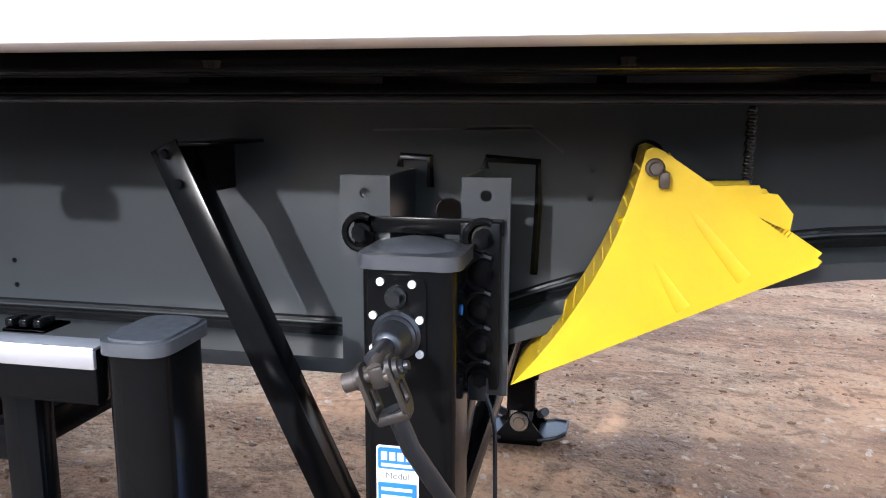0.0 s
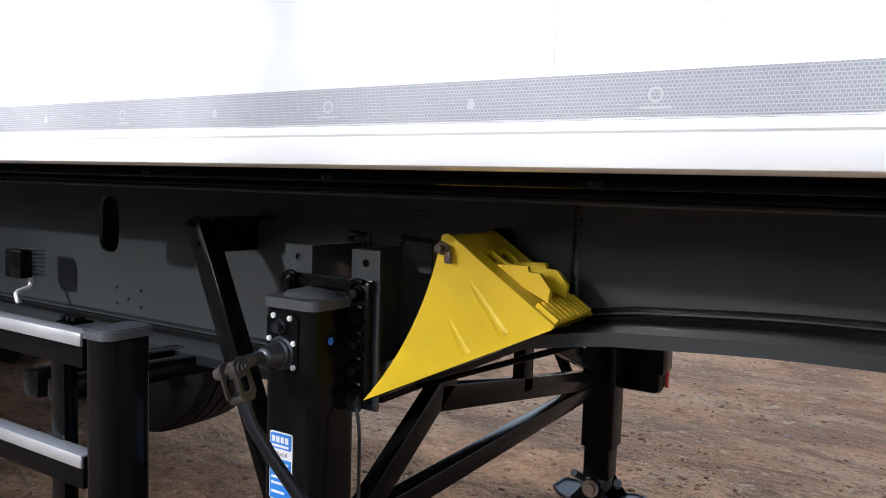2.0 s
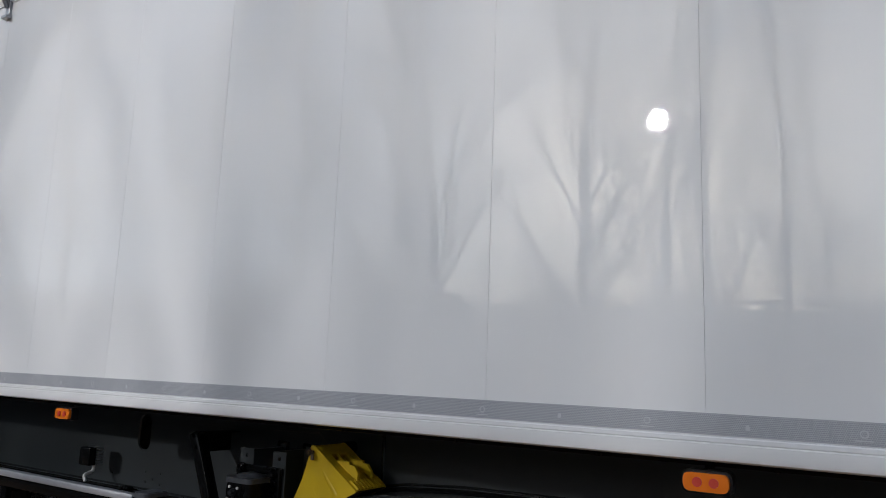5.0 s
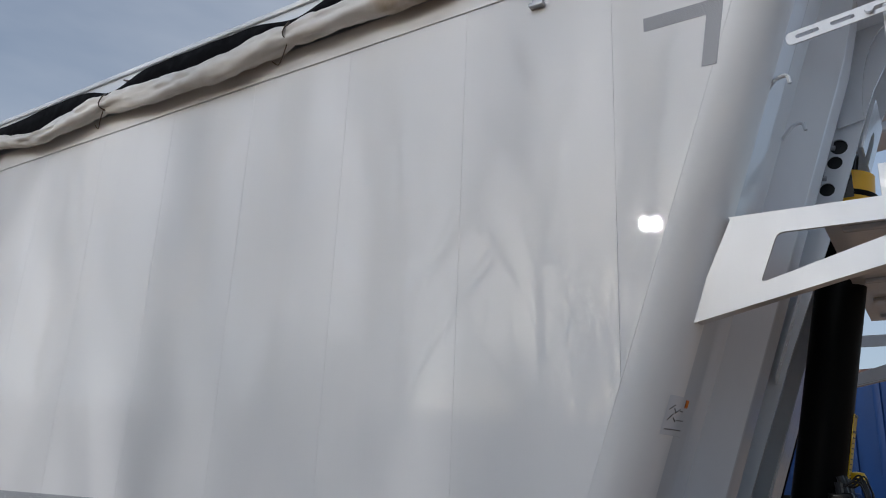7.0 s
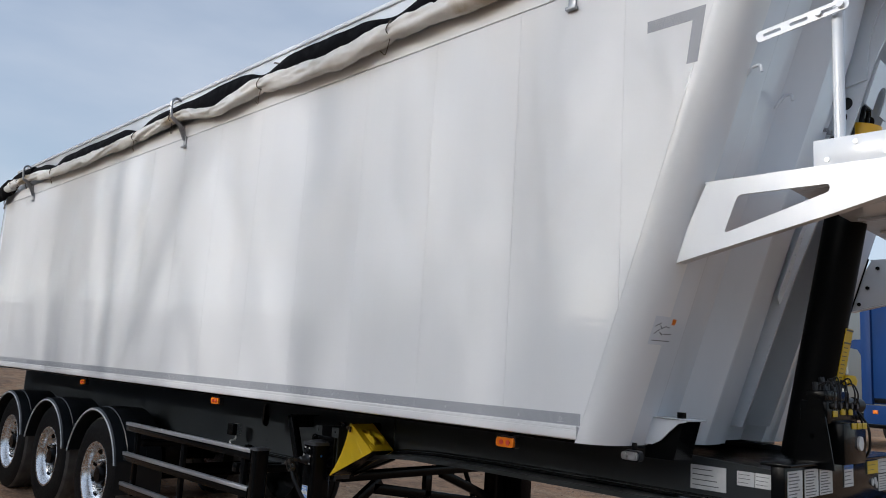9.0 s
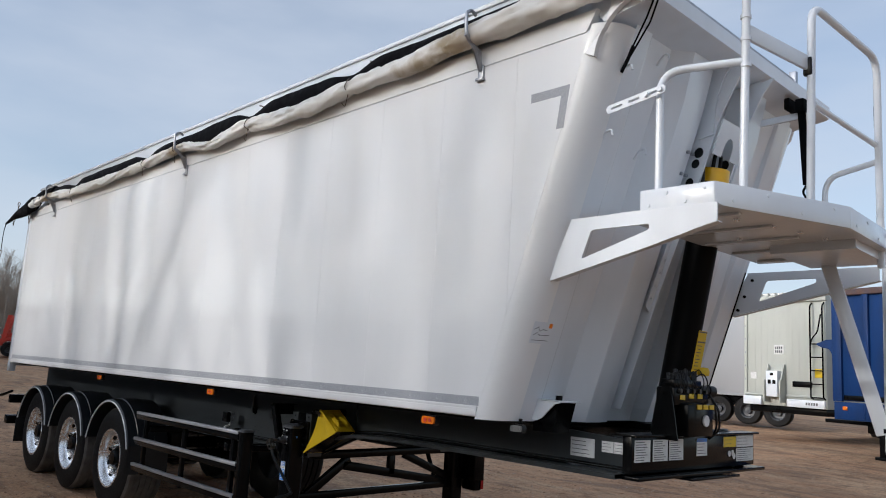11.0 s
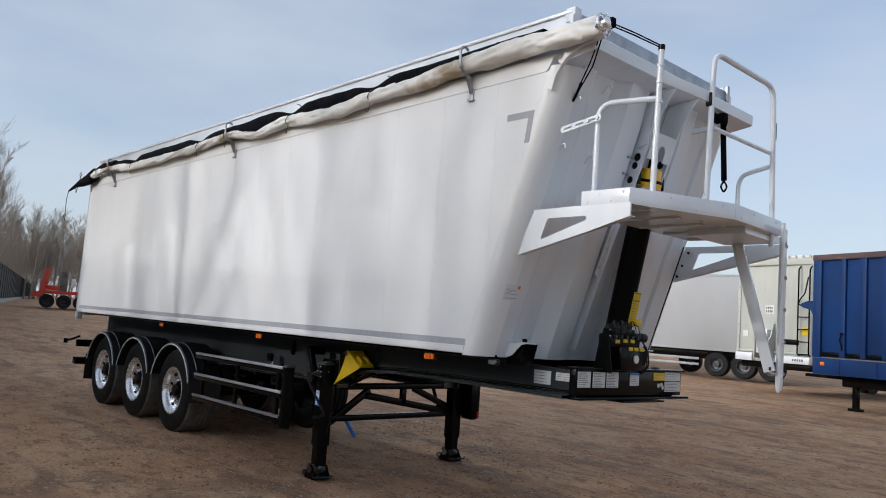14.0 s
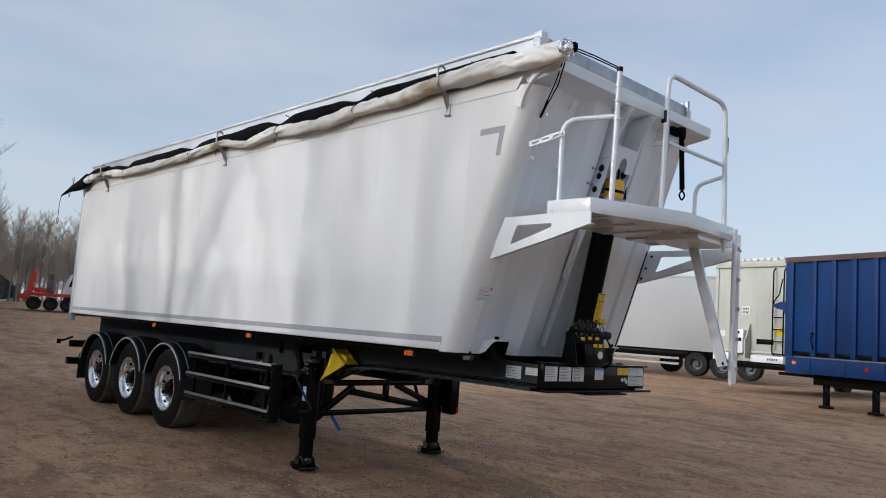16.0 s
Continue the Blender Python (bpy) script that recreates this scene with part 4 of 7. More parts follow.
def build_wheels():
    tyre_prof = [(0.285, -0.175), (0.30, -0.192), (0.34, -0.197), (0.42, -0.196), (0.475, -0.188), (0.51, -0.172), (0.525, -0.15)]
    tread = []
    for h in (-0.15, -0.095, -0.035, 0.025, 0.085, 0.145):
        tread += [(0.528, h), (0.528, h + 0.046), (0.518, h + 0.048), (0.518, h + 0.058)]
    prof = tyre_prof + tread[:-2] + [(0.525, 0.16), (0.50, 0.185), (0.42, 0.196), (0.30, 0.19), (0.285, 0.175)]
    side_n = len(tyre_prof)
    first = None
    for x in (0.0, -1.31, -2.62):
        for far in (False, True):
            y = 0.275 if not far else YW - 0.275
            base = Matrix.Translation((x, y, 0.512 + gz(x, y))) @ Matrix.Rotation(radians(90 if not far else -90), 4, "X")
            if first is None:
                wheel = new("wheel")
                wheel.parent = trailer
                wheel["label"] = "dusty black tyre on a polished aluminium rim"
                bm = nb()
                lathe(bm, [(r, -h) for r, h in prof], Matrix.Identity(4), 56, close=True)
                tyre = part("tyre", bm, RUBBER, wheel, "", 30)
                tyre.data.materials.append(TREAD)
                for p in tyre.data.polygons:
                    c = p.center
                    if math.hypot(c.x, c.y) > 0.505:
                        p.material_index = 1
                bm = nb()
                lathe(bm, [(0.284, 0.17), (0.305, 0.186), (0.302, 0.196), (0.285, 0.194), (0.276, 0.178), (0.266, 0.14), (0.262, 0.118), (0.250, 0.105), (0.215, 0.085), (0.20, 0.075), (0.14, 0.066), (0.13, 0.06), (0.13, 0.04), (0.27, 0.03), (0.27, -0.15), (0.288, -0.17)], Matrix.Identity(4), 40, caps=False)
                part("rim", bm, ALU, wheel, "polished aluminium rim", 35)
                for k in range(10):
                    bm = nb()
                    a = 2 * math.pi * (k + 0.5) / 10
                    c = Vector((0.230 * math.cos(a), 0.230 * math.sin(a), 0.094))
                    nrm = Vector((-math.cos(a) * 0.8, -math.sin(a) * 0.8, 0.6))
                    cy(bm, c - nrm * 0.012, c + nrm * 0.006, 0.027, 12)
                    part("hand_hole", bm, BLACK, wheel)
                for k in range(10):
                    bm = nb()
                    a = 2 * math.pi * k / 10
                    c = Vector((0.168 * math.cos(a), 0.168 * math.sin(a), 0.066))
                    cy(bm, c, c + Vector((0, 0, 0.014)), 0.027, 12)
                    cy(bm, c + Vector((0, 0, 0.012)), c + Vector((0, 0, 0.055)), 0.020, 6)
                    cy(bm, c + Vector((0, 0, 0.055)), c + Vector((0, 0, 0.072)), 0.012, 8)
                    part("wheel_nut", bm, ALU, wheel)
                bm = nb()
                lathe(bm, [(0.128, 0.04), (0.128, 0.10), (0.115, 0.112), (0.09, 0.115), (0.085, 0.15), (0.07, 0.165), (0.0, 0.168)], Matrix.Identity(4), 24)
                part("hub", bm, BLACK, wheel)
                wheel.matrix_basis = base
                first = wheel
            else:
                w = copy_thing(first, base @ Matrix.Rotation(random.random() * 6, 4, "Z"))
    # axles
    for x in (0.0, -1.31, -2.62):
        bm = nb()
        cy(bm, (x, 0.45, 0.512), (x, YW - 0.45, 0.512), 0.07, 16)
        for y in (0.60, YW - 0.6):
            bx(bm, (x - 0.09, y - 0.06, 0.55), (x + 0.42, y + 0.06, 0.66), 0.02)
            cy(bm, (x - 0.28, y, 0.60), (x - 0.28, y, 0.86), 0.13, 16)
            bx(bm, (x + 0.34, y - 0.08, 0.56), (x + 0.5, y + 0.08, 0.92), 0.015)
        part("axle", bm, BLACK, trailer)


build_wheels()


def build_fenders():
    for x in (0.0, -1.31, -2.62):
        for far in (False, True):
            f = new("fender")
            f.parent = trailer
            f["label"] = "rounded black plastic wheel arch"
            s = -1 if far else 1
            o = YW if far else 0
            c, R = 0.505, 0.625
            bm = nb()
            def sect(a, yy=None):
                u, w = math.cos(radians(a)), math.sin(radians(a))
                pts = [(0.025, R - 0.035), (0.02, R - 0.012), (0.032, R), (0.13, R + 0.004), (0.135, R + 0.012), (0.30, R + 0.012), (0.305, R + 0.004), (0.45, R), (0.452, R - 0.008), (0.035, R - 0.01), (0.033, R - 0.035), (0.025, R - 0.035)]
                return [Vector((x + r * u, o + s * y, c + r * w)) for y, r in pts]
            sweep(bm, [16 + 148 * k / 26 for k in range(27)], sect)
            part("arch", bm, BLACK_DULL, f, "", 30)
            bm = nb()
            pts = [Vector((x + (R - 0.022) * math.cos(radians(a)), o + s * 0.020, c + (R - 0.022) * math.sin(radians(a)))) for a in [16 + 148 * k / 26 for k in range(27)]]
            tb(bm, pts, 0.008, 8)
            part("edge_beading", bm, PAPER, f, "pale beading along the edge")
    # mud flap at the rear
    for y in (0.03, YW - 0.44):
        bm = nb()
        bx(bm, (-3.30, y, 0.34), (-3.285, y + 0.41, 0.74), 0.004)
        part("mud_flap", bm, RUBBER, trailer)
    # valance in front of the leading arch
    bm = nb()
    sweep(bm, [0, 1], lambda k: [Vector((0.60 + 0.02 * k, 0.03 + 0.42 * k, z)) for z in (0.42, 0.62, 0.70)])
    part("arch_valance", bm, BLACK_DULL, trailer)


build_fenders()


def build_side_guard():
    g = new("side_guard")
    g.parent = trailer
    g["label"] = "black side guard of three rails between posts"
    for z in (1.02, 0.77, 0.52):
        bm = nb()
        bx(bm, (0.72, 0.028, z - 0.035), (2.76, 0.055, z + 0.035), 0.006)
        part("rail", bm, BLACK, g)
        bm = nb()
        bx(bm, (0.72, 0.022, z + 0.012), (2.762, 0.0285, z + 0.037), 0.002)
        bx(bm, (0.72, 0.022, z + 0.0345), (2.762, 0.06, z + 0.039), 0.002)
        part("rail_lip", bm, SILVER, g, "bright top edge")
    bm = nb()
    plate(bm, round2([(2.772, 0.02), (2.848, 0.02), (2.848, 0.128), (2.772, 0.128)], 0.025, 5), [], "xy", 0.44, 1.057)
    part("post", bm, BLACK, g)
    bm = nb()
    plate(bm, round2([(2.766, 0.013), (2.855, 0.013), (2.855, 0.136), (2.766, 0.136)], 0.03, 6), [], "xy", 1.054, 1.070)
    plate(bm, round2([(2.772, 0.019), (2.849, 0.019), (2.849, 0.130), (2.772, 0.130)], 0.03, 6), [], "xy", 1.070, 1.073)
    part("post_cap", bm, GREY_PLASTIC, g, "grey plastic cap")
    for x in (2.60, 1.7, 0.85):
        bm = nb()
        bx(bm, (x, 0.056, 0.46), (x + 0.05, 0.09, 1.05), 0.005)
        part("inner_post", bm, BLACK, g)
    for k in range(3):
        bm = nb()
        bx(bm, (2.60, 0.07, 1.056), (2.66, 0.12, 1.060), 0.001)
        bx(bm, (2.615 + 0.02 * (k - 1), 0.08, 1.058), (2.627 + 0.02 * (k - 1), 0.11, 1.070), 0.003)
        part("clip", bm, BLACK, g)


build_side_guard()


def build_lamps():
    def side_lamp(x, y, z, mat, name, label, w=0.11, h=0.045):
        l = new(name)
        l.parent = trailer
        l["label"] = label
        bm = nb()
        plate(bm, round2([(x - w / 2 - 0.006, z - h / 2 - 0.006), (x + w / 2 + 0.006, z - h / 2 - 0.006), (x + w / 2 + 0.006, z + h / 2 + 0.006), (x - w / 2 - 0.006, z + h / 2 + 0.006)], 0.02), [], "xz", y, y + 0.03)
        part("housing", bm, BLACK_DULL, l)
        bm = nb()
        plate(bm, round2([(x - w / 2, z - h / 2), (x + w / 2, z - h / 2), (x + w / 2, z + h / 2), (x - w / 2, z + h / 2)], 0.018), [], "xz", y - 0.012, y + 0.002)
        part("lens", bm, mat, l)
        bm = nb()
        for dx in (-0.02, 0.02):
            plate(bm, circle2((x + dx, z), 0.012, 12), [], "xz", y - 0.015, y - 0.011)
        part("reflector", bm, RED if mat is AMBER else STEEL, l)
        bm = nb()
        bx(bm, (x - 0.012, y + 0.028, z - 0.02), (x + 0.012, y + 0.034, 1.40), 0.002)
        part("bracket", bm, BLACK, l)
    for x in (4.99, 2.18, -0.46):
        side_lamp(x, 0.05, 1.34, AMBER, "marker_lamp", "amber side marker lamp")
    side_lamp(5.60, 0.16, 1.345, STEEL, "front_marker_lamp", "small clear front marker lamp", 0.08, 0.035)
    # working lamp with cooling fins on the beam
    l = new("work_lamp")
    l.parent = trailer
    l["label"] = "small black work lamp with cooling fins"
    l.location = (0.10, 0.0, 0.045)
    bm = nb()
    bx(bm, (1.60, 0.44, 1.0), (1.69, 0.48, 1.09), 0.006)
    part("lamp_body", bm, BLACK, l)
    for k in range(7):
        bm = nb()
        bx(bm, (1.60, 0.48, 1.004 + 0.013 * k), (1.69, 0.52, 1.010 + 0.013 * k), 0.001)
        part("fin", bm, STEEL, l)
    bm = nb()
    tb(bm, bend([(1.645, 0.5, 1.0), (1.645, 0.5, 0.965), (1.66, 0.44, 0.955), (1.68, 0.44, 0.925)], 0.02), 0.008, 8)
    part("cable", bm, PAPER, l)
    # rear bumper end and lamps
    for y in (0.05, YW - 0.45):
        bm = nb()
        bx(bm, (-4.32, y + 0.1, 0.50), (-4.16, y + 0.4, 0.62), 0.01)
        part("rear_bumper", bm, BLACK, trailer)
        bm = nb()
        bx(bm, (-4.25, y + 0.1, 0.80), (-4.16, y + 0.4, 0.92), 0.01)
        part("rear_bumper", bm, BLACK, trailer)
    bm = nb()
    tb(bm, bend([(-4.0, 0.12, 0.98), (-4.25, 0.07, 0.91), (-4.42, 0.04, 0.89)], 0.1), 0.02, 8)
    cy(bm, (-4.43, 0.04, 0.84), (-4.43, 0.04, 0.92), 0.035, 12)
    part("rear_marker_arm", bm, BLACK, trailer)


build_lamps()

# ---- landing gear ----
def build_leg(far):
    """One landing leg; the near one carries the gearbox and crank."""
    leg = new("landing_leg")
    leg.parent = trailer
    leg["label"] = "black telescopic landing leg with a grey cap and tilting foot"
    def Y(y):
        return (YW - y) if far else y
    def B(bm, a, b, bev=0.0):
        return bx(bm, (a[0], min(Y(a[1]), Y(b[1])), a[2]), (b[0], max(Y(a[1]), Y(b[1])), b[2]), bev)
    xc, yc = 3.068, 0.358
    g = gz(3.07, Y(yc) + (0.12 if far else 0))
    bm = nb()
    plate(bm, [(x, Y(y)) for x, y in round2([(3.0, 0.288), (3.137, 0.288), (3.137, 0.432), (3.0, 0.432)], 0.022, 4)], [], "xy", 0.30, 1.115)
    part("outer_tube", bm, BLACK, leg)
    bm = nb()
    plate(bm, [(x, Y(y)) for x, y in round2([(3.012, 0.30), (3.125, 0.30), (3.125, 0.42), (3.012, 0.42)], 0.018, 4)], [], "xy", 0.13 + g, 0.31)
    part("inner_tube", bm, BLACK, leg)
    # tilting foot: yoke plate, two dished pans and the pivot
    foot = new("foot")
    foot.parent = leg
    foot["label"] = "worn steel tilting foot with dished pans"
    m = Matrix.Translation((0, 0, g))
    bm = nb()
    for s in (-1, 1):
        plate(bm, [(xc - 0.085, 0.0), (xc + 0.085, 0.0), (xc + 0.10, 0.03), (xc + 0.055, 0.085), (xc + 0.03, 0.125), (xc, 0.14), (xc - 0.03, 0.125), (xc - 0.055, 0.085), (xc - 0.10, 0.03)], [], "xz", Y(yc) + s * 0.085 - 0.006, Y(yc) + s * 0.085 + 0.006, m)
    bx(bm, (xc - 0.09, Y(yc) - 0.085, 0.0), (xc + 0.09, Y(yc) + 0.085, 0.016), 0.004, m)
    part("yoke", bm, BLACK, foot)
    for s in (-1, 1):
        pm = m @ Matrix.Translation((xc + s * 0.075, Y(yc), 0.018)) @ Matrix.Rotation(radians(0 if s > 0 else 180), 4, "Z") @ Matrix.Rotation(radians(-11), 4, "Y")
        bm = nb()
        plate(bm, round2([(0.0, -0.10), (0.07, -0.092), (0.11, -0.06), (0.118, 0.055), (0.07, 0.092), (0.0, 0.10)], 0.012, 3), [], "xy", 0.0, 0.01, pm)
        rim = [pm @ Vector(p) for p in ((0.0, -0.10, 0.010), (0.07, -0.092, 0.011), (0.11, -0.06, 0.013), (0.118, 0.055, 0.013), (0.07, 0.092, 0.011), (0.0, 0.10, 0.010))]
        tb(bm, bend(rim, 0.015), 0.006, 8)
        part("pan", bm, BLACK_DULL, foot, "scuffed black dished pan")
        bm = nb()
        cy(bm, m @ Vector((xc + s * 0.075, Y(yc) + 0.02, 0.09)), m @ Vector((xc + s * 0.098, Y(yc) - 0.05, 0.13)), 0.017, 12)
        part("stop_tube", bm, GREY_PLASTIC, foot)
    bm = nb()
    bx(bm, (xc - 0.045, Y(yc) - 0.06, 0.06), (xc + 0.045, Y(yc) + 0.06, 0.16), 0.02, m)
    cy(bm, m @ Vector((xc, Y(yc) - 0.115, 0.10)), m @ Vector((xc, Y(yc) + 0.115, 0.10)), 0.022, 16)
    for s in (-1, 1):
        lathe(bm, [(0.024, 0.0), (0.036, 0.0), (0.036, 0.012), (0.024, 0.012)], m @ Matrix.Translation((xc, Y(yc) + s * 0.092 - 0.006, 0.10)) @ Matrix.Rotation(radians(90), 4, "X"), 20, close=True)
    part("pivot", bm, RUST, foot, "worn pivot pin")
    bm = nb()
    plate(bm, [(x, Y(y)) for x, y in round2([(2.994, 0.28), (3.146, 0.28), (3.146, 0.44), (2.994, 0.44)], 0.03, 5)], [], "xy", 1.112, 1.133)
    lathe(bm, [(0.062, 0.0), (0.055, 0.008), (0.03, 0.014), (0.0, 0.016)], Matrix.Translation((3.07, Y(0.355), 1.133)) @ Matrix.Diagonal((1.0, 0.85, 1, 1)), 24)
    part("cap", bm, GREY_PLASTIC, leg, "ribbed grey plastic cap")
    # angle brackets with bolts
    for x0, x1, fl in ((2.926, 3.008, 1), (3.122, 3.198, 0)):
        bm = nb()
        hole = [circle2(((x0 + x1) / 2 + (0.0 if fl else 0.0), 1.204), 0.009, 12)]
        plate(bm, [(x0, 0.885), (x1, 0.885), (x1, 1.232), (x0, 1.232)], hole, "xz", Y(0.425), Y(0.433))
        B(bm, (x1 - 0.008 if fl else x0, 0.433, 0.885), (x1 if fl else x0 + 0.008, 0.60, 1.232))
        part("mounting_bracket", bm, LIFTED_BLACK, leg)
        bm = nb()
        w = [(x0 - 0.012 + 0.05, 0.594, 1.25), (x1 + 0.028, 0.594, 1.252), (x1 + 0.03, 0.594, 1.19), (x1 + 0.027, 0.594, 1.08), (x1 + 0.022, 0.594, 0.98)]
        if not fl:
            w = [(x0 + 0.012, 0.594, 1.235), (x0 + 0.014, 0.594, 1.252), (x1 + 0.028, 0.594, 1.247), (x1 + 0.03, 0.594, 1.17), (x1 + 0.025, 0.594, 1.05)]
        else:
            w = [(x0 + 0.055, 0.594, 1.235), (x0 + 0.058, 0.594, 1.253), (x1 + 0.028, 0.594, 1.252), (x1 + 0.028, 0.594, 1.20)]
        tb(bm, [(x, Y(y), z) for x, y, z in w], 0.0075, 6)
        part("weld_line", bm, BLACK_GLOSS, leg)
    bm = nb()
    B(bm, (2.952, 0.412, 1.144), (3.19, 0.42, 1.170), 0.002)
    B(bm, (2.952, 0.412, 1.12), (2.985, 0.424, 1.166), 0.004)
    B(bm, (3.122, 0.405, 0.90), (3.186, 0.424, 1.166), 0.004)
    part("strap_plate", bm, BLACK, leg)
    zs = [1.142, 1.088, 1.032, 0.977, 0.922]
    for x, z in [(2.968, 1.145)] + [(3.160, q) for q in zs]:
        bm = nb()
        cy(bm, (x, Y(0.405), z), (x, Y(0.382), z), 0.0115, 6)
        cy(bm, (x, Y(0.408), z), (x, Y(0.397), z), 0.0155, 16)
        tb(bm, [(x + 0.0265 * math.cos(radians(a)), Y(0.400), z + 0.0265 * math.sin(radians(a))) for a in range(60, 300, 20)], 0.006, 8)
        me = finish("bolt", bm, BLACK)
        o = new("bolt", me)
        o.parent = leg
    if far:
        bm = nb()
        B(bm, (3.0, 0.16, 0.62), (3.3, 0.30, 1.0), 0.01)
        part("gear_cover", bm, BLACK, leg)
        leg.location = (0.0, 0.12, 0.0)
        return leg
    # gearbox face: white bolts, shaft, crank yoke and folded crank
    for x, z in ((3.032, 1.095), (3.078, 1.093), (3.021, 1.046), (3.089, 1.042), (3.021, 0.998), (3.089, 0.992)):
        bm = nb()
        cy(bm, (x, 0.289, z), (x, 0.279, z), 0.0058, 12)
        cy(bm, (x, 0.281, z), (x, 0.277, z), 0.0035, 8)
        part("white_bolt", bm, PAPER, leg, "white plastic bolt cap")
    bm = nb()
    plate(bm, round2([(3.012, 0.975), (3.098, 0.975), (3.098, 1.105), (3.012, 1.105)], 0.02, 4), [], "xz", 0.2835, 0.289)
    part("gearbox_cover", bm, BLACK, leg)
    bm = nb()
    cy(bm, (3.055, 0.284, 1.074), (3.055, 0.276, 1.074), 0.016, 16)
    cy(bm, (3.055, 0.276, 1.074), (3.055, 0.262, 1.074), 0.011, 6)
    part("axle_bolt", bm, BLACK_DULL, leg)
    bm = nb()
    m = Matrix.Translation((3.055, 0.286, 1.018)) @ Matrix.Rotation(radians(90), 4, "X")
    lathe(bm, [(0.036, 0.0), (0.036, 0.006), (0.031, 0.010), (0.031, 0.016), (0.027, 0.020), (0.027, 0.028), (0.022, 0.034), (0.022, 0.052), (0.018, 0.058), (0.0125, 0.060), (0.0125, 0.120)], m, 24)
    part("drive_hub", bm, HUB_STEEL, leg, "dark bare steel stepped hub")
    crank = new("crank")
    crank.parent = leg
    crank["label"] = "worn folding crank hanging on the drive shaft"
    bm = nb()
    cy(bm, (3.057, 0.20, 1.018), (3.067, 0.135, 1.016), 0.011, 14)
    cy(bm, (3.042, 0.145, 1.009), (3.095, 0.137, 1.010), 0.0085, 12)
    part("shaft", bm, RUST, crank)
    bm = nb()
    top, bot = Vector((3.069, 0.14, 1.011)), Vector((3.087, 0.145, 0.962))
    down = (top - bot).normalized()
    ahead = Vector((0, 1, 0))
    across = ahead.cross(down).normalized()
    cm = Matrix((across, down.cross(across), down)).transposed().to_4x4()
    cm.translation = top
    for dx in (-0.024, 0.016):
        plate(bm, round2([(-0.017, 0.018), (0.017, 0.018), (0.019, -0.051), (0.010, -0.061), (-0.010, -0.061), (-0.019, -0.051)], 0.012, 4), [round2([(-0.0105, -0.014), (0.0105, -0.014), (0.0115, -0.046), (-0.0115, -0.046)], 0.008, 4)], "yz", dx + 0.001, dx + 0.007, cm)
        lathe(bm, [(0.008, 0.0), (0.014, 0.0), (0.014, 0.006), (0.008, 0.006)], cm @ Matrix.Translation((dx + (0.008 if dx > 0 else -0.006), 0, 0)) @ Matrix.Rotation(radians(90), 4, "Y"), 16, close=True)
    bx(bm, (-0.023, -0.015, -0.065), (0.023, 0.015, -0.050), 0.005, cm)
    cy(bm, cm @ Vector((-0.036, 0, 0)), cm @ Vector((0.034, 0, 0)), 0.009, 12)
    bx(bm, (-0.011, -0.009, -0.018), (0.011, 0.009, 0.011), 0.004, cm)
    part("yoke", bm, DARK_STEEL, crank, "worn dark steel yoke")
    bm = nb()
    cy(bm, cm @ Vector((-0.046, 0, 0)), cm @ Vector((-0.026, 0, 0)), 0.0125, 16)
    part("pin_head", bm, RUST, crank, "rusty pin head")
    bm = nb()
    cy(bm, cm @ Vector((0.022, 0, 0)), cm @ Vector((0.036, 0, 0)), 0.0095, 6)
    cy(bm, cm @ Vector((0.036, 0, 0)), cm @ Vector((0.042, 0, 0)), 0.006, 12)
    part("yoke_bolt", bm, HUB_STEEL, crank)
    bm = nb()
    tb(bm, [bot + Vector((0.0, 0, 0.004)), (3.108, 0.15, 0.912), (3.14, 0.17, 0.85), (3.19, 0.22, 0.74), (3.235, 0.25, 0.66)], 0.0125, 12)
    tb(bm, bend([(3.235, 0.25, 0.66), (3.25, 0.26, 0.63), (3.25, 0.20, 0.61), (3.25, 0.12, 0.605)], 0.02), 0.0125, 12)
    part("handle", bm, BLACK_DULL, crank)
    # maker's plate: blue with white lettering
    st = new("sticker")
    st.parent = leg
    st["label"] = "blue and white maker's sticker"
    bm = nb()
    plate(bm, round2([(3.022, 0.70), (3.086, 0.70), (3.086, 0.848), (3.022, 0.848)], 0.006), [], "xz", 0.2868, 0.2885)
    part("backing", bm, PAPER, st)
    bm = nb()
    plate(bm, round2([(3.025, 0.812), (3.083, 0.812), (3.083, 0.845), (3.025, 0.845)], 0.004), [], "xz", 0.2852, 0.287)
    part("blue_field", bm, BLUE_BRIGHT, st)
    bm = nb()
    plate(bm, [(3.025, 0.703), (3.083, 0.703), (3.083, 0.790), (3.025, 0.790)], [], "xz", 0.2852, 0.287)
    part("blue_field", bm, BLUE_BRIGHT, st)
    bm = nb()
    for k in range(4):
        bm = nb()
        bx(bm, (3.030 + 0.0125 * k, 0.2842, 0.826), (3.039 + 0.0125 * k, 0.2855, 0.839))
        part("white_bar", bm, PAPER, st)
    for z in (0.816, 0.778, 0.766, 0.748, 0.735, 0.716):
        bm = nb()
        bx(bm, (3.030, 0.2842, z), (3.077 - 0.01 * (z < 0.73), 0.2855, z + 0.005))
        part("white_bar", bm, PAPER, st)
    word = bpy.data.curves.new("word", "FONT")
    word.body, word.size, word.extrude, word.align_x = "Modul", 0.014, 0.0003, "CENTER"
    wo = new("word", word)
    wo.matrix_basis = pose(3.054, 0.2866, 0.7965, 90, 0, 0)
    wo.parent = st
    word.materials.append(PRINT)
    bm = nb()
    cy(bm, (3.138, 0.34, 1.045), (3.1395, 0.34, 1.045), 0.008, 12)
    part("blue_dot", bm, BLUE_BRIGHT, leg)
    bm = nb()
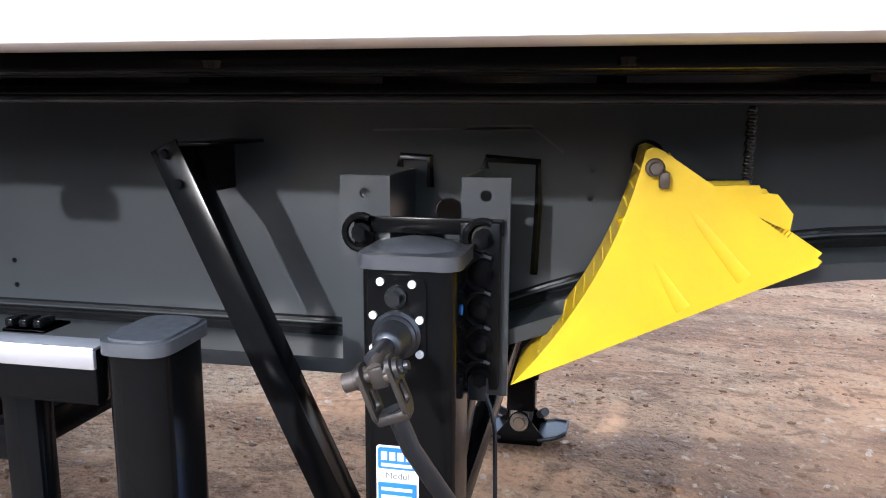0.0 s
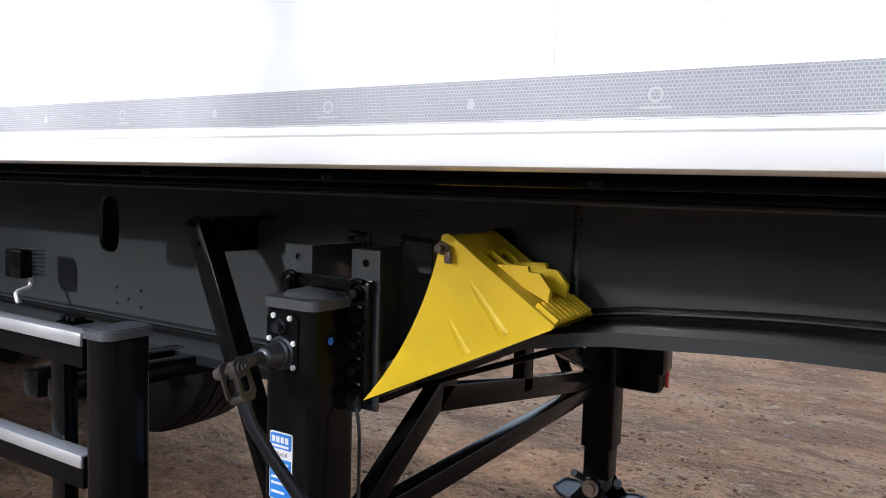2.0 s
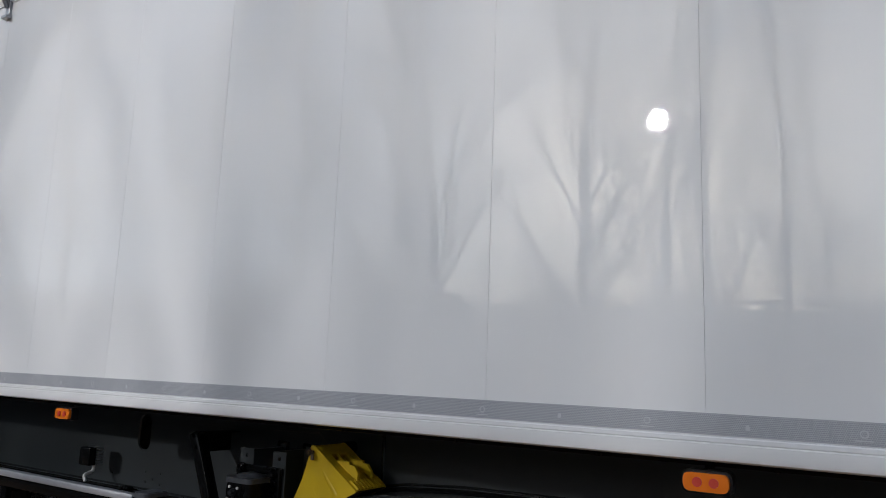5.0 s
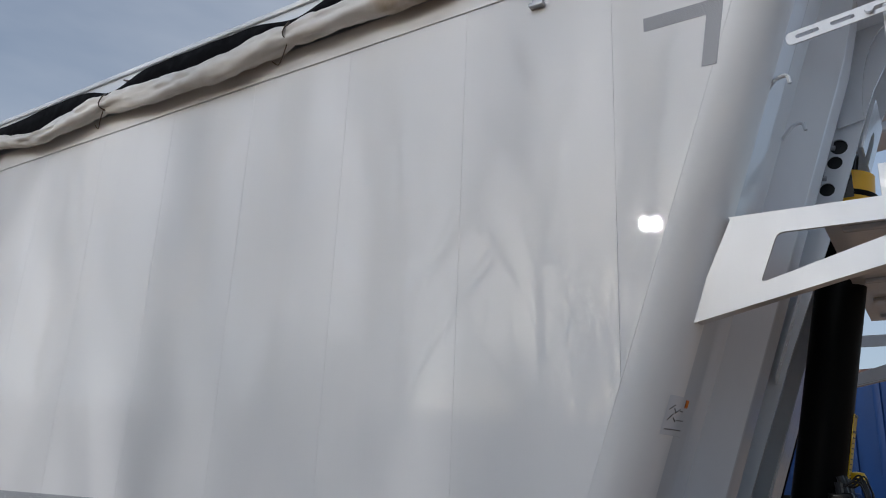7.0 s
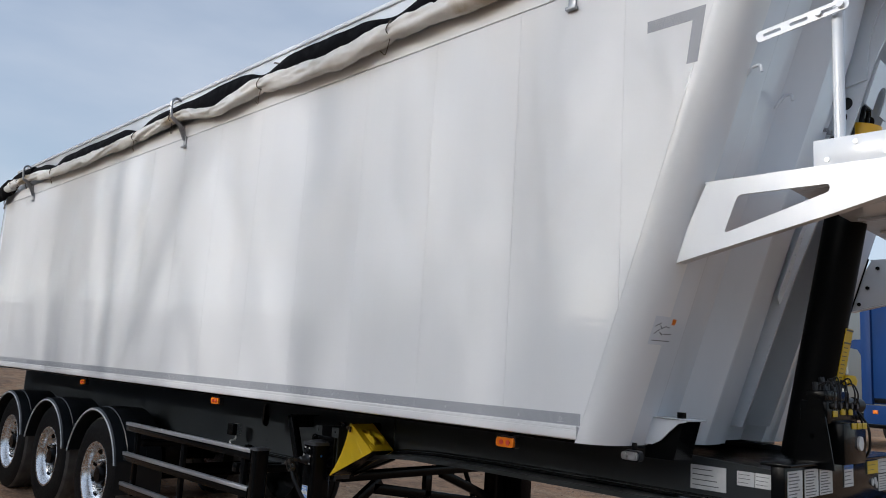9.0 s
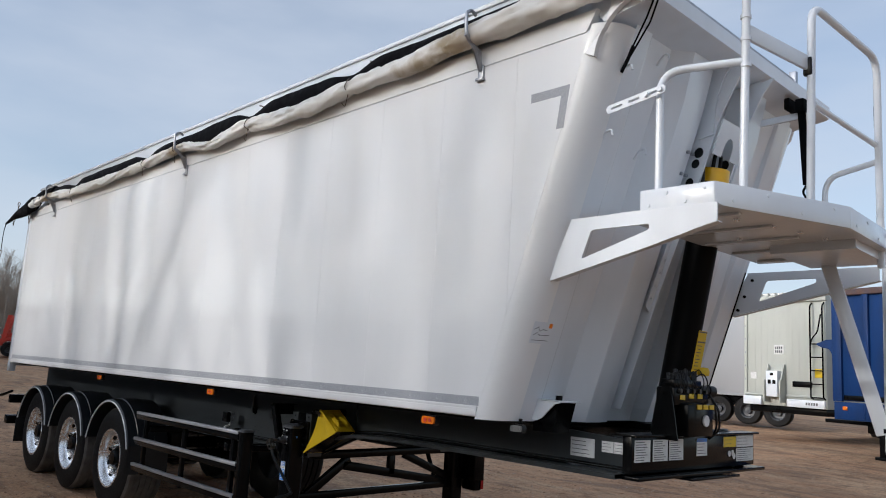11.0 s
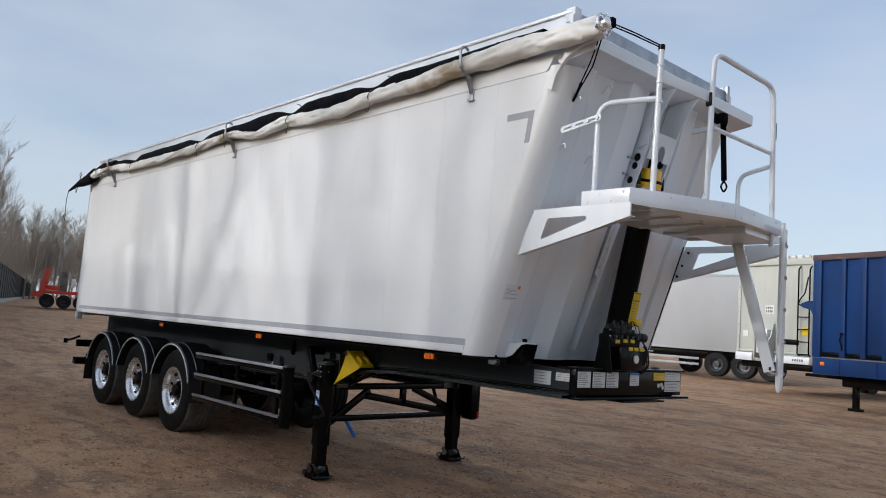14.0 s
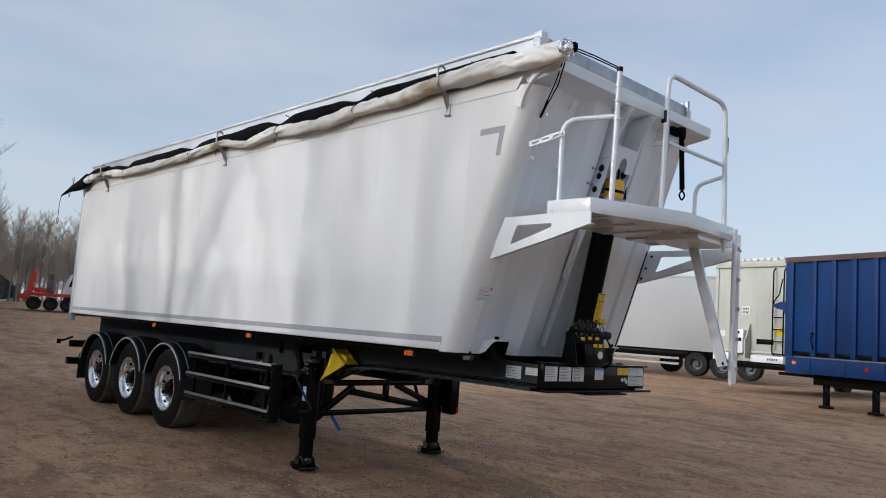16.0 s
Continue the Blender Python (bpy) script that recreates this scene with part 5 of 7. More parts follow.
    tb(bm, bend([(3.155, 0.40, 0.925), (3.185, 0.385, 0.86), (3.19, 0.38, 0.60), (3.15, 0.37, 0.42)], 0.05), 0.004, 6)
    bx(bm, (3.14, 0.39, 0.885), (3.172, 0.41, 0.925), 0.006)
    part("earth_cable", bm, BLACK_DULL, leg)
    return leg


for far_side in (False, True):
    build_leg(far_side)


def build_bracing():
    # stay from an outrigger down to the leg, near and far
    for far in (False, True):
        def Y(y):
            return (YW - y) if far else y
        bm = nb()
        beam(bm, (2.640, Y(0.395), 1.275), (2.965, Y(0.375), 0.60), 0.05, 0.006, 0.001, (0, -1, 0))
        beam(bm, (2.664, Y(0.42), 1.275), (2.989, Y(0.40), 0.60), 0.006, 0.05, 0.001, (0, -1, 0))
        part("leg_stay", bm, BLACK, trailer)
        bm = nb()
        bx(bm, (2.655, min(Y(0.395), Y(0.60)), 1.275), (2.72, max(Y(0.395), Y(0.60)), 1.281), 0.001)
        bx(bm, (2.655, min(Y(0.395), Y(0.60)), 1.19), (2.661, max(Y(0.395), Y(0.60)), 1.281), 0.001)
        for z in (1.262, 1.215):
            cy(bm, (2.645 + 0.48 * (1.262 - z), Y(0.393), z), (2.645 + 0.48 * (1.262 - z), Y(0.383), z), 0.008, 6)
        part("stay_bracket", bm, BLACK, trailer)
    # cross bracing between the legs
    bm = nb()
    beam(bm, (3.07, 0.40, 0.560), (3.07, YW - 0.2, 0.580), 0.05, 0.06, 0.005)
    part("cross_bar", bm, BLACK, trailer)
    bm = nb()
    beam(bm, (3.07, 0.52, 0.57), (3.07, 0.93, 0.855), 0.045, 0.07, 0.005)
    part("brace", bm, BLACK, trailer)
    bm = nb()
    beam(bm, (3.07, 0.86, 0.80), (3.07, 2.12, 0.60), 0.045, 0.075, 0.005)
    part("brace", bm, BLACK, trailer)
    bm = nb()
    beam(bm, (3.07, 1.56, 0.87), (3.07, 2.12, 0.65), 0.045, 0.07, 0.005)
    part("brace", bm, BLACK, trailer)
    bm = nb()
    beam(bm, (3.07, 0.55, 0.89), (3.07, YW - 0.2, 0.90), 0.10, 0.06, 0.005)
    part("cross_bar", bm, BLACK, trailer)
    bm = nb()
    beam(bm, (3.07, 1.41, 0.70), (3.07, 1.41, 0.88), 0.045, 0.07, 0.005, (0, 1, 0))
    part("brace", bm, BLACK, trailer)
    # brake hose tail
    bm = nb()
    tb(bm, [(3.07, 0.66, 0.535), (3.08, 0.70, 0.47), (3.09, 0.77, 0.37)], 0.02, 10)
    part("hose_end", bm, BLUE_BRIGHT, trailer, "blue plastic hose end")
    # red and black board on the far side
    bm = nb()
    bx(bm, (3.08, YW - 0.14, 0.52), (3.278, YW - 0.03, 0.98), 0.03)
    part("side_box", bm, BLACK, trailer)
    bm = nb()
    bx(bm, (3.2785, YW - 0.065, 0.54), (3.288, YW - 0.03, 0.96), 0.004)
    part("red_panel", bm, RED_LAMP, trailer, "red reflective panel edge")
    # spare wheel lying across behind the near leg
    bm = nb()
    m = Matrix.Translation((1.0, 1.62, 0.66)) @ Matrix.Rotation(radians(90), 4, "X")
    lathe(bm, [(0.29, -0.17), (0.42, -0.195), (0.50, -0.18), (0.522, -0.15), (0.522, -0.11), (0.508, -0.108), (0.508, -0.095), (0.525, -0.093), (0.525, -0.04), (0.508, -0.038), (0.508, -0.025), (0.525, -0.023), (0.525, 0.03), (0.508, 0.032), (0.508, 0.045), (0.525, 0.047), (0.525, 0.10), (0.508, 0.102), (0.508, 0.112), (0.522, 0.114), (0.522, 0.15), (0.50, 0.18), (0.42, 0.195), (0.29, 0.17)], m, 48, close=True)
    part("spare_tyre", bm, RUBBER, trailer)
    bm = nb()
    lathe(bm, [(0.0, 0.05), (0.2, 0.05), (0.29, 0.16), (0.29, -0.16), (0.2, -0.1), (0.0, -0.1)], m, 32)
    part("spare_rim", bm, BLACK_DULL, trailer)


build_bracing()


def build_chock():
    """Yellow wheel chock hung on the beam by a pin."""
    ch = thing("wheel_chock", "bright yellow plastic wheel chock pinned to the black chassis beam", "wheel chock", (3.40, 0.45, 0.9))
    inv = Matrix.Translation((-3.40, -0.45, -0.9))
    y0, y1 = 0.362, 0.548
    tip, apex, right = Vector((3.210, 0.927)), Vector((3.390, 1.280)), Vector((3.628, 1.134))
    curve = []
    for k in range(15):
        s = k / 14
        c = Vector((3.352, 1.085))
        p = tip * (1 - s) ** 2 + c * 2 * s * (1 - s) + apex * s * s
        curve.append((p.x, p.y))
    outer = curve + [(3.400, 1.284), (3.412, 1.280), (right.x, right.y), (right.x - 0.006, right.y - 0.008)]
    bm = nb()
    plate(bm, outer, [], "xz", y0, y0 + 0.008, inv)
    def ridge(pts, w):
        q = [inv @ Vector((x, y0 + w - 0.0011, z)) for x, z in pts]
        tb(bm, q, w, 28, [w * (0.90 + 0.15 * k / (len(q) - 1)) for k in range(len(q))])
    ridge([(3.375, 1.19), (3.40, 1.14), (3.43, 1.09), (3.452, 1.058)], 0.026)
    ridge([(3.405, 1.262), (3.44, 1.215), (3.48, 1.165), (3.53, 1.105)], 0.026)
    part("near_cheek", bm, YELLOW, ch, "", 60)
    bm = nb()
    plate(bm, outer, [], "xz", y1 - 0.008, y1, inv)
    part("far_cheek", bm, YELLOW, ch)
    # curved tread with small lugs
    bm = nb()
    rows = [[bm.verts.new(inv @ Vector((x + o, y, z))) for y in (y0 + 0.004, y1 - 0.004)] for o in (0.0,) for x, z in curve]
    for a, b in zip(rows, rows[1:]):
        bm.faces.new((a[0], a[1], b[1], b[0]))
    for k in range(2, 14):
        x, z = curve[k]
        for j in range(8):
            y = y0 + 0.028 + j * 0.019
            bx(bm, (x - 0.0006, y, z - 0.0025), (x + 0.003, y + 0.007, z + 0.0025), 0, inv)
    part("tread_face", bm, YELLOW, ch)
    # sloping back with ribs, slot and two fins
    a2, b2 = Vector((3.412, 1.280)), right
    d = (b2 - a2).normalized()
    n = Vector((-d.y, d.x))
    if n.y < 0:
        n = -n
    def P(s, h, y):
        q = a2 + d * s + n * h
        return inv @ Vector((q.x, y, q.y))
    L = (b2 - a2).length
    def slab(bm, s0, s1, h0, h1, ya, yb):
        vs = [bm.verts.new(P(s, h, y)) for s in (s0, s1) for h in (h0, h1) for y in (ya, yb)]
        for f in ((0, 1, 3, 2), (4, 6, 7, 5), (0, 4, 5, 1), (2, 3, 7, 6), (0, 2, 6, 4), (1, 5, 7, 3)):
            bm.faces.new([vs[i] for i in f])
    bm = nb()
    e0, e1 = y0 + 0.0082, y1 - 0.0082
    for s0, s1, ya, yb in ((0, 0.05, e0, e1), (0.05, 0.13, e0, y0 + 0.045), (0.05, 0.13, y0 + 0.085, y0 + 0.10), (0.05, 0.13, y0 + 0.14, e1), (0.13, L * 0.99, e0, e1)):
        slab(bm, s0, s1, -0.012, -0.0005, ya, yb)
    part("sloping_back", bm, YELLOW, ch)
    for k in range(9):
        bm = nb()
        y = y0 + 0.012 + k * 0.0195
        slab(bm, L * 0.80, L * 0.985, -0.004, 0.009, y, y + 0.007)
        part("rib", bm, YELLOW, ch)
    for y in (y0 + 0.045, y0 + 0.125):
        bm = nb()
        prof = [(0.088, -0.006)] + [(0.092 + x * d.x + z * d.y, x * n.x + z * n.y) for x, z in ((0.0, 0.0), (0.030, 0.002), (0.062, 0.002), (0.065, -0.009), (0.087, -0.010), (0.109, -0.037), (0.106, -0.062))] + [(0.128, -0.006)]
        lo, hi = [bm.verts.new(P(s, h, y)) for s, h in prof], [bm.verts.new(P(s, h, y + 0.012)) for s, h in prof]
        bm.faces.new(lo)
        bm.faces.new(hi[::-1])
        for k in range(len(prof)):
            j = (k + 1) % len(prof)
            bm.faces.new((lo[k], lo[j], hi[j], hi[k]))
        part("fin", bm, YELLOW, ch)
    bm = nb()
    plate(bm, [(tip.x + 0.01, tip.y + 0.006), (tip.x + 0.014, tip.y + 0.003), (right.x, right.y - 0.004), (right.x - 0.01, right.y)], [], "xz", y0 + 0.0082, y1 - 0.0082, inv)
    part("base_plate", bm, BLACK, ch, "dark underside")
    bm = nb()
    cy(bm, inv @ Vector((3.402, 0.328, 1.257)), inv @ Vector((3.402, 0.60, 1.257)), 0.0075, 12)
    tb(bm, [inv @ Vector((3.402 + 0.010 * math.cos(a), 0.345, 1.257 + 0.010 * math.sin(a))) for a in (2 * math.pi * k / 14 for k in range(15))], 0.0035, 6)
    bx(bm, (3.408, 0.341, 1.229), (3.422, 0.351, 1.252), 0.003, inv)
    part("retaining_pin", bm, RUST, ch, "steel pin with a spring clip")
    bm = nb()
    cy(bm, inv @ Vector((3.405, 0.548, 1.262)), inv @ Vector((3.405, 0.599, 1.262)), 0.026, 16)
    beam(bm, inv @ Vector((3.22, 0.56, 0.92)), inv @ Vector((3.62, 0.56, 1.075)), 0.03, 0.012, 0.002)
    part("holder", bm, BLACK, ch, "black holder")


build_chock()


# ---- front platform, ladder, cylinder ----
def build_platform():
    pf = new("platform")
    pf.parent = trailer
    pf["label"] = "white steel access platform with handrails"
    deck = [(6.20, 0.14), (6.78, 0.14), (7.10, 0.98), (7.06, 1.82), (6.95, 1.95), (6.20, 1.95)]
    bm = nb()
    plate(bm, deck, [], "xy", 2.50, 2.512)
    part("deck", bm, WHITE2, pf)
    front = [(6.38, 0.14), (6.78, 0.14), (7.10, 0.98), (7.06, 1.82)]
    for a, b in zip(front, front[1:]):
        bm = nb()
        beam(bm, (*a, 2.555), (*b, 2.555), 0.008, 0.115, 0.002)
        for k in range(4):
            s = (k + 0.5) / 4
            p = Vector((a[0] + (b[0] - a[0]) * s, a[1] + (b[1] - a[1]) * s, 2.585 if k % 2 else 2.53))
            dr = Vector((b[1] - a[1], a[0] - b[0], 0)).normalized()
            cy(bm, p, p + dr * 0.009, 0.009, 8)
        part("kick_board", bm, WHITE2, pf)
    # ribs and bolt heads under the deck
    for k in range(5):
        bm = nb()
        y = 0.35 + 0.36 * k
        bx(bm, (6.25, y, 2.485), (6.80, y + 0.035, 2.50), 0.004)
        part("deck_rib", bm, WHITE2, pf)
    for x, y in ((6.35, 0.24), (6.5, 0.24), (6.70, 0.26), (6.72, 0.5), (6.8, 0.75), (6.86, 0.95), (6.9, 1.2), (6.45, 0.62), (6.5, 1.0)):
        bm = nb()
        cy(bm, (x, y, 2.50), (x, y, 2.488), 0.016, 10)
        part("deck_bolt", bm, ALU, pf)
    # hanging box under the far part
    bm = nb()
    plate(bm, [(6.55, 1.3), (7.03, 1.3), (7.0, 1.93), (6.55, 1.93)], [], "xy", 2.448, 2.456)
    beam(bm, (7.02, 1.3, 2.478), (7.0, 1.93, 2.478), 0.008, 0.044)
    beam(bm, (6.55, 1.3, 2.478), (7.02, 1.3, 2.478), 0.008, 0.044)
    part("step_box", bm, WHITE2, pf)
    # cantilever gussets with long triangular openings
    for y in (0.125, 2.31):
        bm = nb()
        x_end = 6.80 if y < 1 else 6.84
        zt = 2.50 if y < 1 else 2.49
        e = 0.0 if y < 1 else -0.035
        outer = [(5.80 + e, 2.165), (5.955, zt), (x_end, zt), (x_end, zt - 0.085), (6.45, 2.32)]
        hole = round2([(6.03, 2.28), (6.09, 2.435), (6.44, 2.435), (6.44, 2.405)], 0.02, 4)
        plate(bm, outer, [hole], "xz", y, y + 0.012)
        beam(bm, (5.83, y + 0.03, 2.175), (x_end, y + 0.03, zt - 0.085), 0.05, 0.006)
        bx(bm, (5.95, y, zt), (x_end, y + 0.06, zt + 0.006))
        part("gusset", bm, WHITE2, pf, "white cut-out gusset plate")
        for x, z in ((5.99, 2.44), (5.93, 2.32), (5.88, 2.22)) if y > 1 else ():
            bm = nb()
            cy(bm, (x, y - 0.012, z), (x, y + 0.002, z), 0.012, 6)
            part("bolt", bm, BLACK if y > 1 else WHITE2, pf)
    # handrails
    def rail(pts, r=0.021, rad=0.12, label=""):
        bm = nb()
        tb(bm, bend(pts, rad), r, 12)
        return part("handrail", bm, WHITE2, pf, label)
    rail([(6.468, 0.165, 2.50), (6.468, 0.165, 3.245), (6.84, 0.335, 3.265)])
    rail([(6.83, 0.33, 2.50), (6.85, 0.335, 3.615)])
    rail([(6.975, 0.79, 2.50), (6.995, 0.80, 3.705), (7.07, 1.60, 3.645), (7.015, 1.76, 2.40)], 0.021, 0.11)
    rail([(6.99, 0.82, 3.15), (7.035, 1.68, 3.13)], 0.016)
    bm = nb()
    beam(bm, (6.85, 0.335, 3.42), (6.975, 0.79, 3.37), 0.022, 0.085, 0.008)
    part("safety_bar", bm, WHITE2, pf)
    rail([(6.655, 1.9, 2.50), (6.655, 1.9, 3.03), (7.03, 1.73, 3.05)], 0.018)
    bm = nb()
    cy(bm, (6.85, 0.335, 3.61), (6.85, 0.335, 3.645), 0.024, 12)
    part("end_stop", bm, BLACK, pf)
    bm = nb()
    bx(bm, (6.955, 0.77, 3.30), (7.0, 0.80, 3.40), 0.006)
    part("end_stop", bm, BLACK, pf)
    bm = nb()
    bx(bm, (7.025, 1.66, 3.24), (7.062, 1.70, 3.38), 0.006)
    part("end_stop", bm, BLACK, pf)
    for z in (3.34, 3.46, 3.2):
        bm = nb()
        cy(bm, (6.847, 0.334, z + 0.03), (6.847, 0.334, z + 0.05), 0.027, 12)
        part("collar", bm, WHITE2, pf)
    # slotted strap
    bm = nb()
    p0, p1 = Vector((6.17, 0.19, 3.085)), Vector((6.52, 0.14, 3.135))
    d = (p1 - p0)
    mm = Matrix.Translation(p0) @ Matrix.Rotation(math.atan2(d.z, math.hypot(d.x, d.y)) * -1, 4, "Y")
    L = d.length
    plate(bm, round2([(0, -0.023), (L, -0.023), (L, 0.023), (0, 0.023)], 0.021, 5), [round2([(a, -0.007), (a + 0.07, -0.007), (a + 0.07, 0.007), (a, 0.007)], 0.0065, 4) for a in (0.03, 0.135, 0.24)], "xz", -0.07, -0.064, mm)
    for a in (L - 0.11, L - 0.03):
        cy(bm, mm @ Vector((a, -0.085, 0)), mm @ Vector((a, -0.06, 0)), 0.014, 10)
    part("slotted_strap", bm, WHITE2, pf)
    # hooks welded to the wall
    for y, z in ((0.2, 3.0), (0.2, 3.35), (0.55, 2.98), (0.5, 3.5)):
        bm = nb()
        x = xs_(z) + 0.15
        tb(bm, bend([(x - 0.03, y, z - 0.05), (x + 0.01, y, z + 0.0), (x + 0.045, y, z + 0.005), (x + 0.05, y, z - 0.03)], 0.02), 0.007, 8)
        part("hook", bm, WHITE2, trailer)
    # black strap with a hook, and cords at the roll
    bm = nb()
    beam(bm, (6.55, 1.80, 3.56), (6.58, 1.80, 2.98), 0.05, 0.006, 0.001, (0, 1, 0))
    bx(bm, (6.46, 1.74, 3.50), (6.50, 1.98, 3.58), 0.01)
    bx(bm, (6.52, 1.77, 3.48), (6.58, 1.84, 3.57), 0.01)
    tb(bm, bend([(6.58, 1.80, 2.98), (6.60, 1.82, 2.93), (6.58, 1.80, 2.88), (6.56, 1.78, 2.93), (6.58, 1.80, 2.98)], 0.02), 0.008, 6)
    strap = bm
    bm = nb()
    beam(bm, (6.22, 1.66, 3.40), (6.52, 1.84, 3.47), 0.03, 0.045, 0.004)
    part("strap_arm", bm, WHITE2, pf)
    bm = strap
    part("hanging_strap", bm, TARP_DARK, pf, "black webbing strap with a steel hook")
    bm = nb()
    tb(bm, [(6.66, -0.05, 3.72), (6.75, 0.14, 3.68), (6.85, 0.335, 3.625)], 0.005, 6)
    tb(bm, [(6.66, -0.04, 3.74), (6.75, 0.15, 3.70), (6.85, 0.335, 3.64)], 0.005, 6)
    tb(bm, [(6.58, 0.0, 3.70), (6.42, 0.1, 3.54), (6.24, 0.18, 3.36)], 0.005, 6)
    tb(bm, [(6.58, 0.02, 3.69), (6.43, 0.12, 3.52), (6.24, 0.18, 3.345)], 0.005, 6)
    tb(bm, [(6.31, 0.15, 3.43), (6.26, 0.175, 3.37), (6.215, 0.185, 3.315)], 0.010, 8)
    bx(bm, (6.63, -0.06, 3.69), (6.71, -0.01, 3.76), 0.01)
    part("elastic_cord", bm, TARP_DARK, trailer)
    # ladder and its stay
    ld = new("ladder")
    ld.parent = trailer
    ld["label"] = "white folding access ladder hanging from the platform"
    for x, y in ((7.015, 1.96), (6.885, 2.30)):
        bm = nb()
        tb(bm, [(x, y, 2.62), (x - 0.04, y + 0.08, 1.30), (x - 0.04, y + 0.08, 1.26)], 0.022, 10, [0.022, 0.022, 0.012])
        part("stringer", bm, WHITE2, ld)
    for k in range(5):
        bm = nb()
        z = 1.40 + 0.27 * k
        tb(bm, [(7.0, 2.03, z), (6.87, 2.37, z)], 0.016, 8)
        part("rung", bm, WHITE2, ld)
    bm = nb()
    beam(bm, (6.67, 1.88, 2.47), (6.945, 1.955, 1.42), 0.06, 0.085, 0.006)
    stay = part("stay", bm, WHITE2, ld)
    bm = nb()
    cy(bm, (6.95, 1.925, 1.445), (6.965, 1.93, 1.445), 0.014, 8)
    part("bolt", bm, BLACK, stay)


build_platform()


def build_cylinder():
    cyl = new("tipping_cylinder")
    cyl.parent = trailer
    cyl["label"] = "black hydraulic tipping cylinder with a yellow head"
    p0, p1 = Vector((5.92, YC, 1.34)), Vector((6.22, YC, 2.88))
    d = (p1 - p0).normalized()
    bm = nb()
    cy(bm, p0, p1, 0.098, 28)
    cy(bm, p1, p1 + d * 0.03, 0.105, 28)
    part("barrel", bm, BARREL_BLACK, cyl)
    bm = nb()
    cy(bm, p1 - d * 0.14, p1 + d * 0.005, 0.1065, 28)
    cy(bm, p1 + d * 0.03, p1 + d * 0.12, 0.095, 24, 0.085)
    part("head", bm, HEAD_YELLOW, cyl, "orange-yellow head")
    bm = nb()
    cy(bm, p1 - d * 0.10, p1 - d * 0.04, 0.108, 28)
    part("head_band", bm, STEEL, cyl)
    bm = nb()
    tb(bm, bend([p1 + d * 0.12 + Vector((0, -0.04, 0)), p1 + d * 0.22 + Vector((0, -0.04, 0)), p1 + d * 0.22 + Vector((0, 0.04, 0)), p1 + d * 0.12 + Vector((0, 0.04, 0))], 0.04), 0.012, 8)
    part("lifting_eye", bm, BLACK, cyl)
    # yellow scale and warning label
    side = Vector((d.z, 0, -d.x))
    def label(s0, s1, w, off, mat, name, lab=""):
        bm = nb()
        a, b = p0 + d * s0 + side * 0.099 + Vector((0, off, 0)), p0 + d * s1 + side * 0.099 + Vector((0, off, 0))
        beam(bm, a, b, w, 0.004, 0, side)
        return part(name, bm, mat, cyl, lab)
    label(0.40, 0.675, 0.10, 0.035, YELLOW, "scale_label", "yellow scale label with black marks")
    for k in range(9):
        label(0.41 + 0.021 * k, 0.414 + 0.021 * k, 0.03 if k % 2 else 0.05, 0.02, PRINT, "scale_mark").location = side * 0.0035
    for a in (0.60, 0.663):
        label(a, a + 0.008, 0.092, 0.035, PRINT, "scale_mark").location = side * 0.0035
    label(0.29, 0.39, 0.12, 0.0, YELLOW, "warning_label", "yellow warning label")
    # valve block with coupling
    vb = new("valve_block")
    vb.parent = trailer
    vb.location, vb.scale = (0.344, -0.05, 0.09), (0.95, 0.95, 0.95)
    vb["label"] = "black hydraulic valve block with yellow and white labels"
    rv = random.Random(4)
    bm = nb()
    bx(bm, (6.0, 1.10, 1.32), (6.16, 1.42, 1.52), 0.012)
    part("terminal_box", bm, BLACK, vb)
    bm = nb()
    bx(bm, (5.99, 1.0, 1.51), (6.12, 1.43, 1.62), 0.012)
    bx(bm, (6.01, 1.03, 1.615), (6.10, 1.38, 1.67), 0.01)
    part("block", bm, BLACK, vb)
    bm = nb()
    plate(bm, [(5.965, 1.30), (6.15, 1.30), (6.13, 1.44), (6.10, 1.62), (6.045, 1.64), (6.0, 1.5)], [circle2((6.06, 1.58), 0.012, 10), circle2((6.05, 1.45), 0.012, 10)], "xz", 0.985, 0.995)
    part("side_bracket", bm, BLACK, vb)
    for k in range(9):
        bm = nb()
        y = 1.04 + 0.042 * k
        h = 0.03 + 0.035 * rv.random()
        cy(bm, (6.05 + 0.02 * rv.random(), y, 1.665), (6.05, y, 1.67 + h), 0.010 + 0.006 * rv.random(), 8)
        part("fitting", bm, BLACK_DULL, vb)
    for k in range(5):
        bm = nb()
        y = 1.05 + 0.08 * k
        cy(bm, (6.115, y, 1.60), (6.14, y, 1.60), 0.016, 6)
        part("plug", bm, BLACK_DULL, vb)
    bm = nb()
    cy(bm, (6.06, 1.42, 1.615), (6.09, 1.52, 1.605), 0.03, 14)
    cy(bm, (6.08, 1.49, 1.608), (6.095, 1.54, 1.603), 0.038, 14)
    part("outlet", bm, BLACK_DULL, vb)
    for k in range(7):
        bm = nb()
        y = 1.02 + 0.055 * k
        tb(bm, bend([(6.07, y, 1.69), (6.12, y + 0.01, 1.72 + 0.015 * (k % 3)), (6.145, y + 0.04 * rv.uniform(-1, 1), 1.66), (6.125, y + 0.03, 1.58)], 0.03), 0.004, 6)
        part("cable", bm, BLACK_DULL, vb)
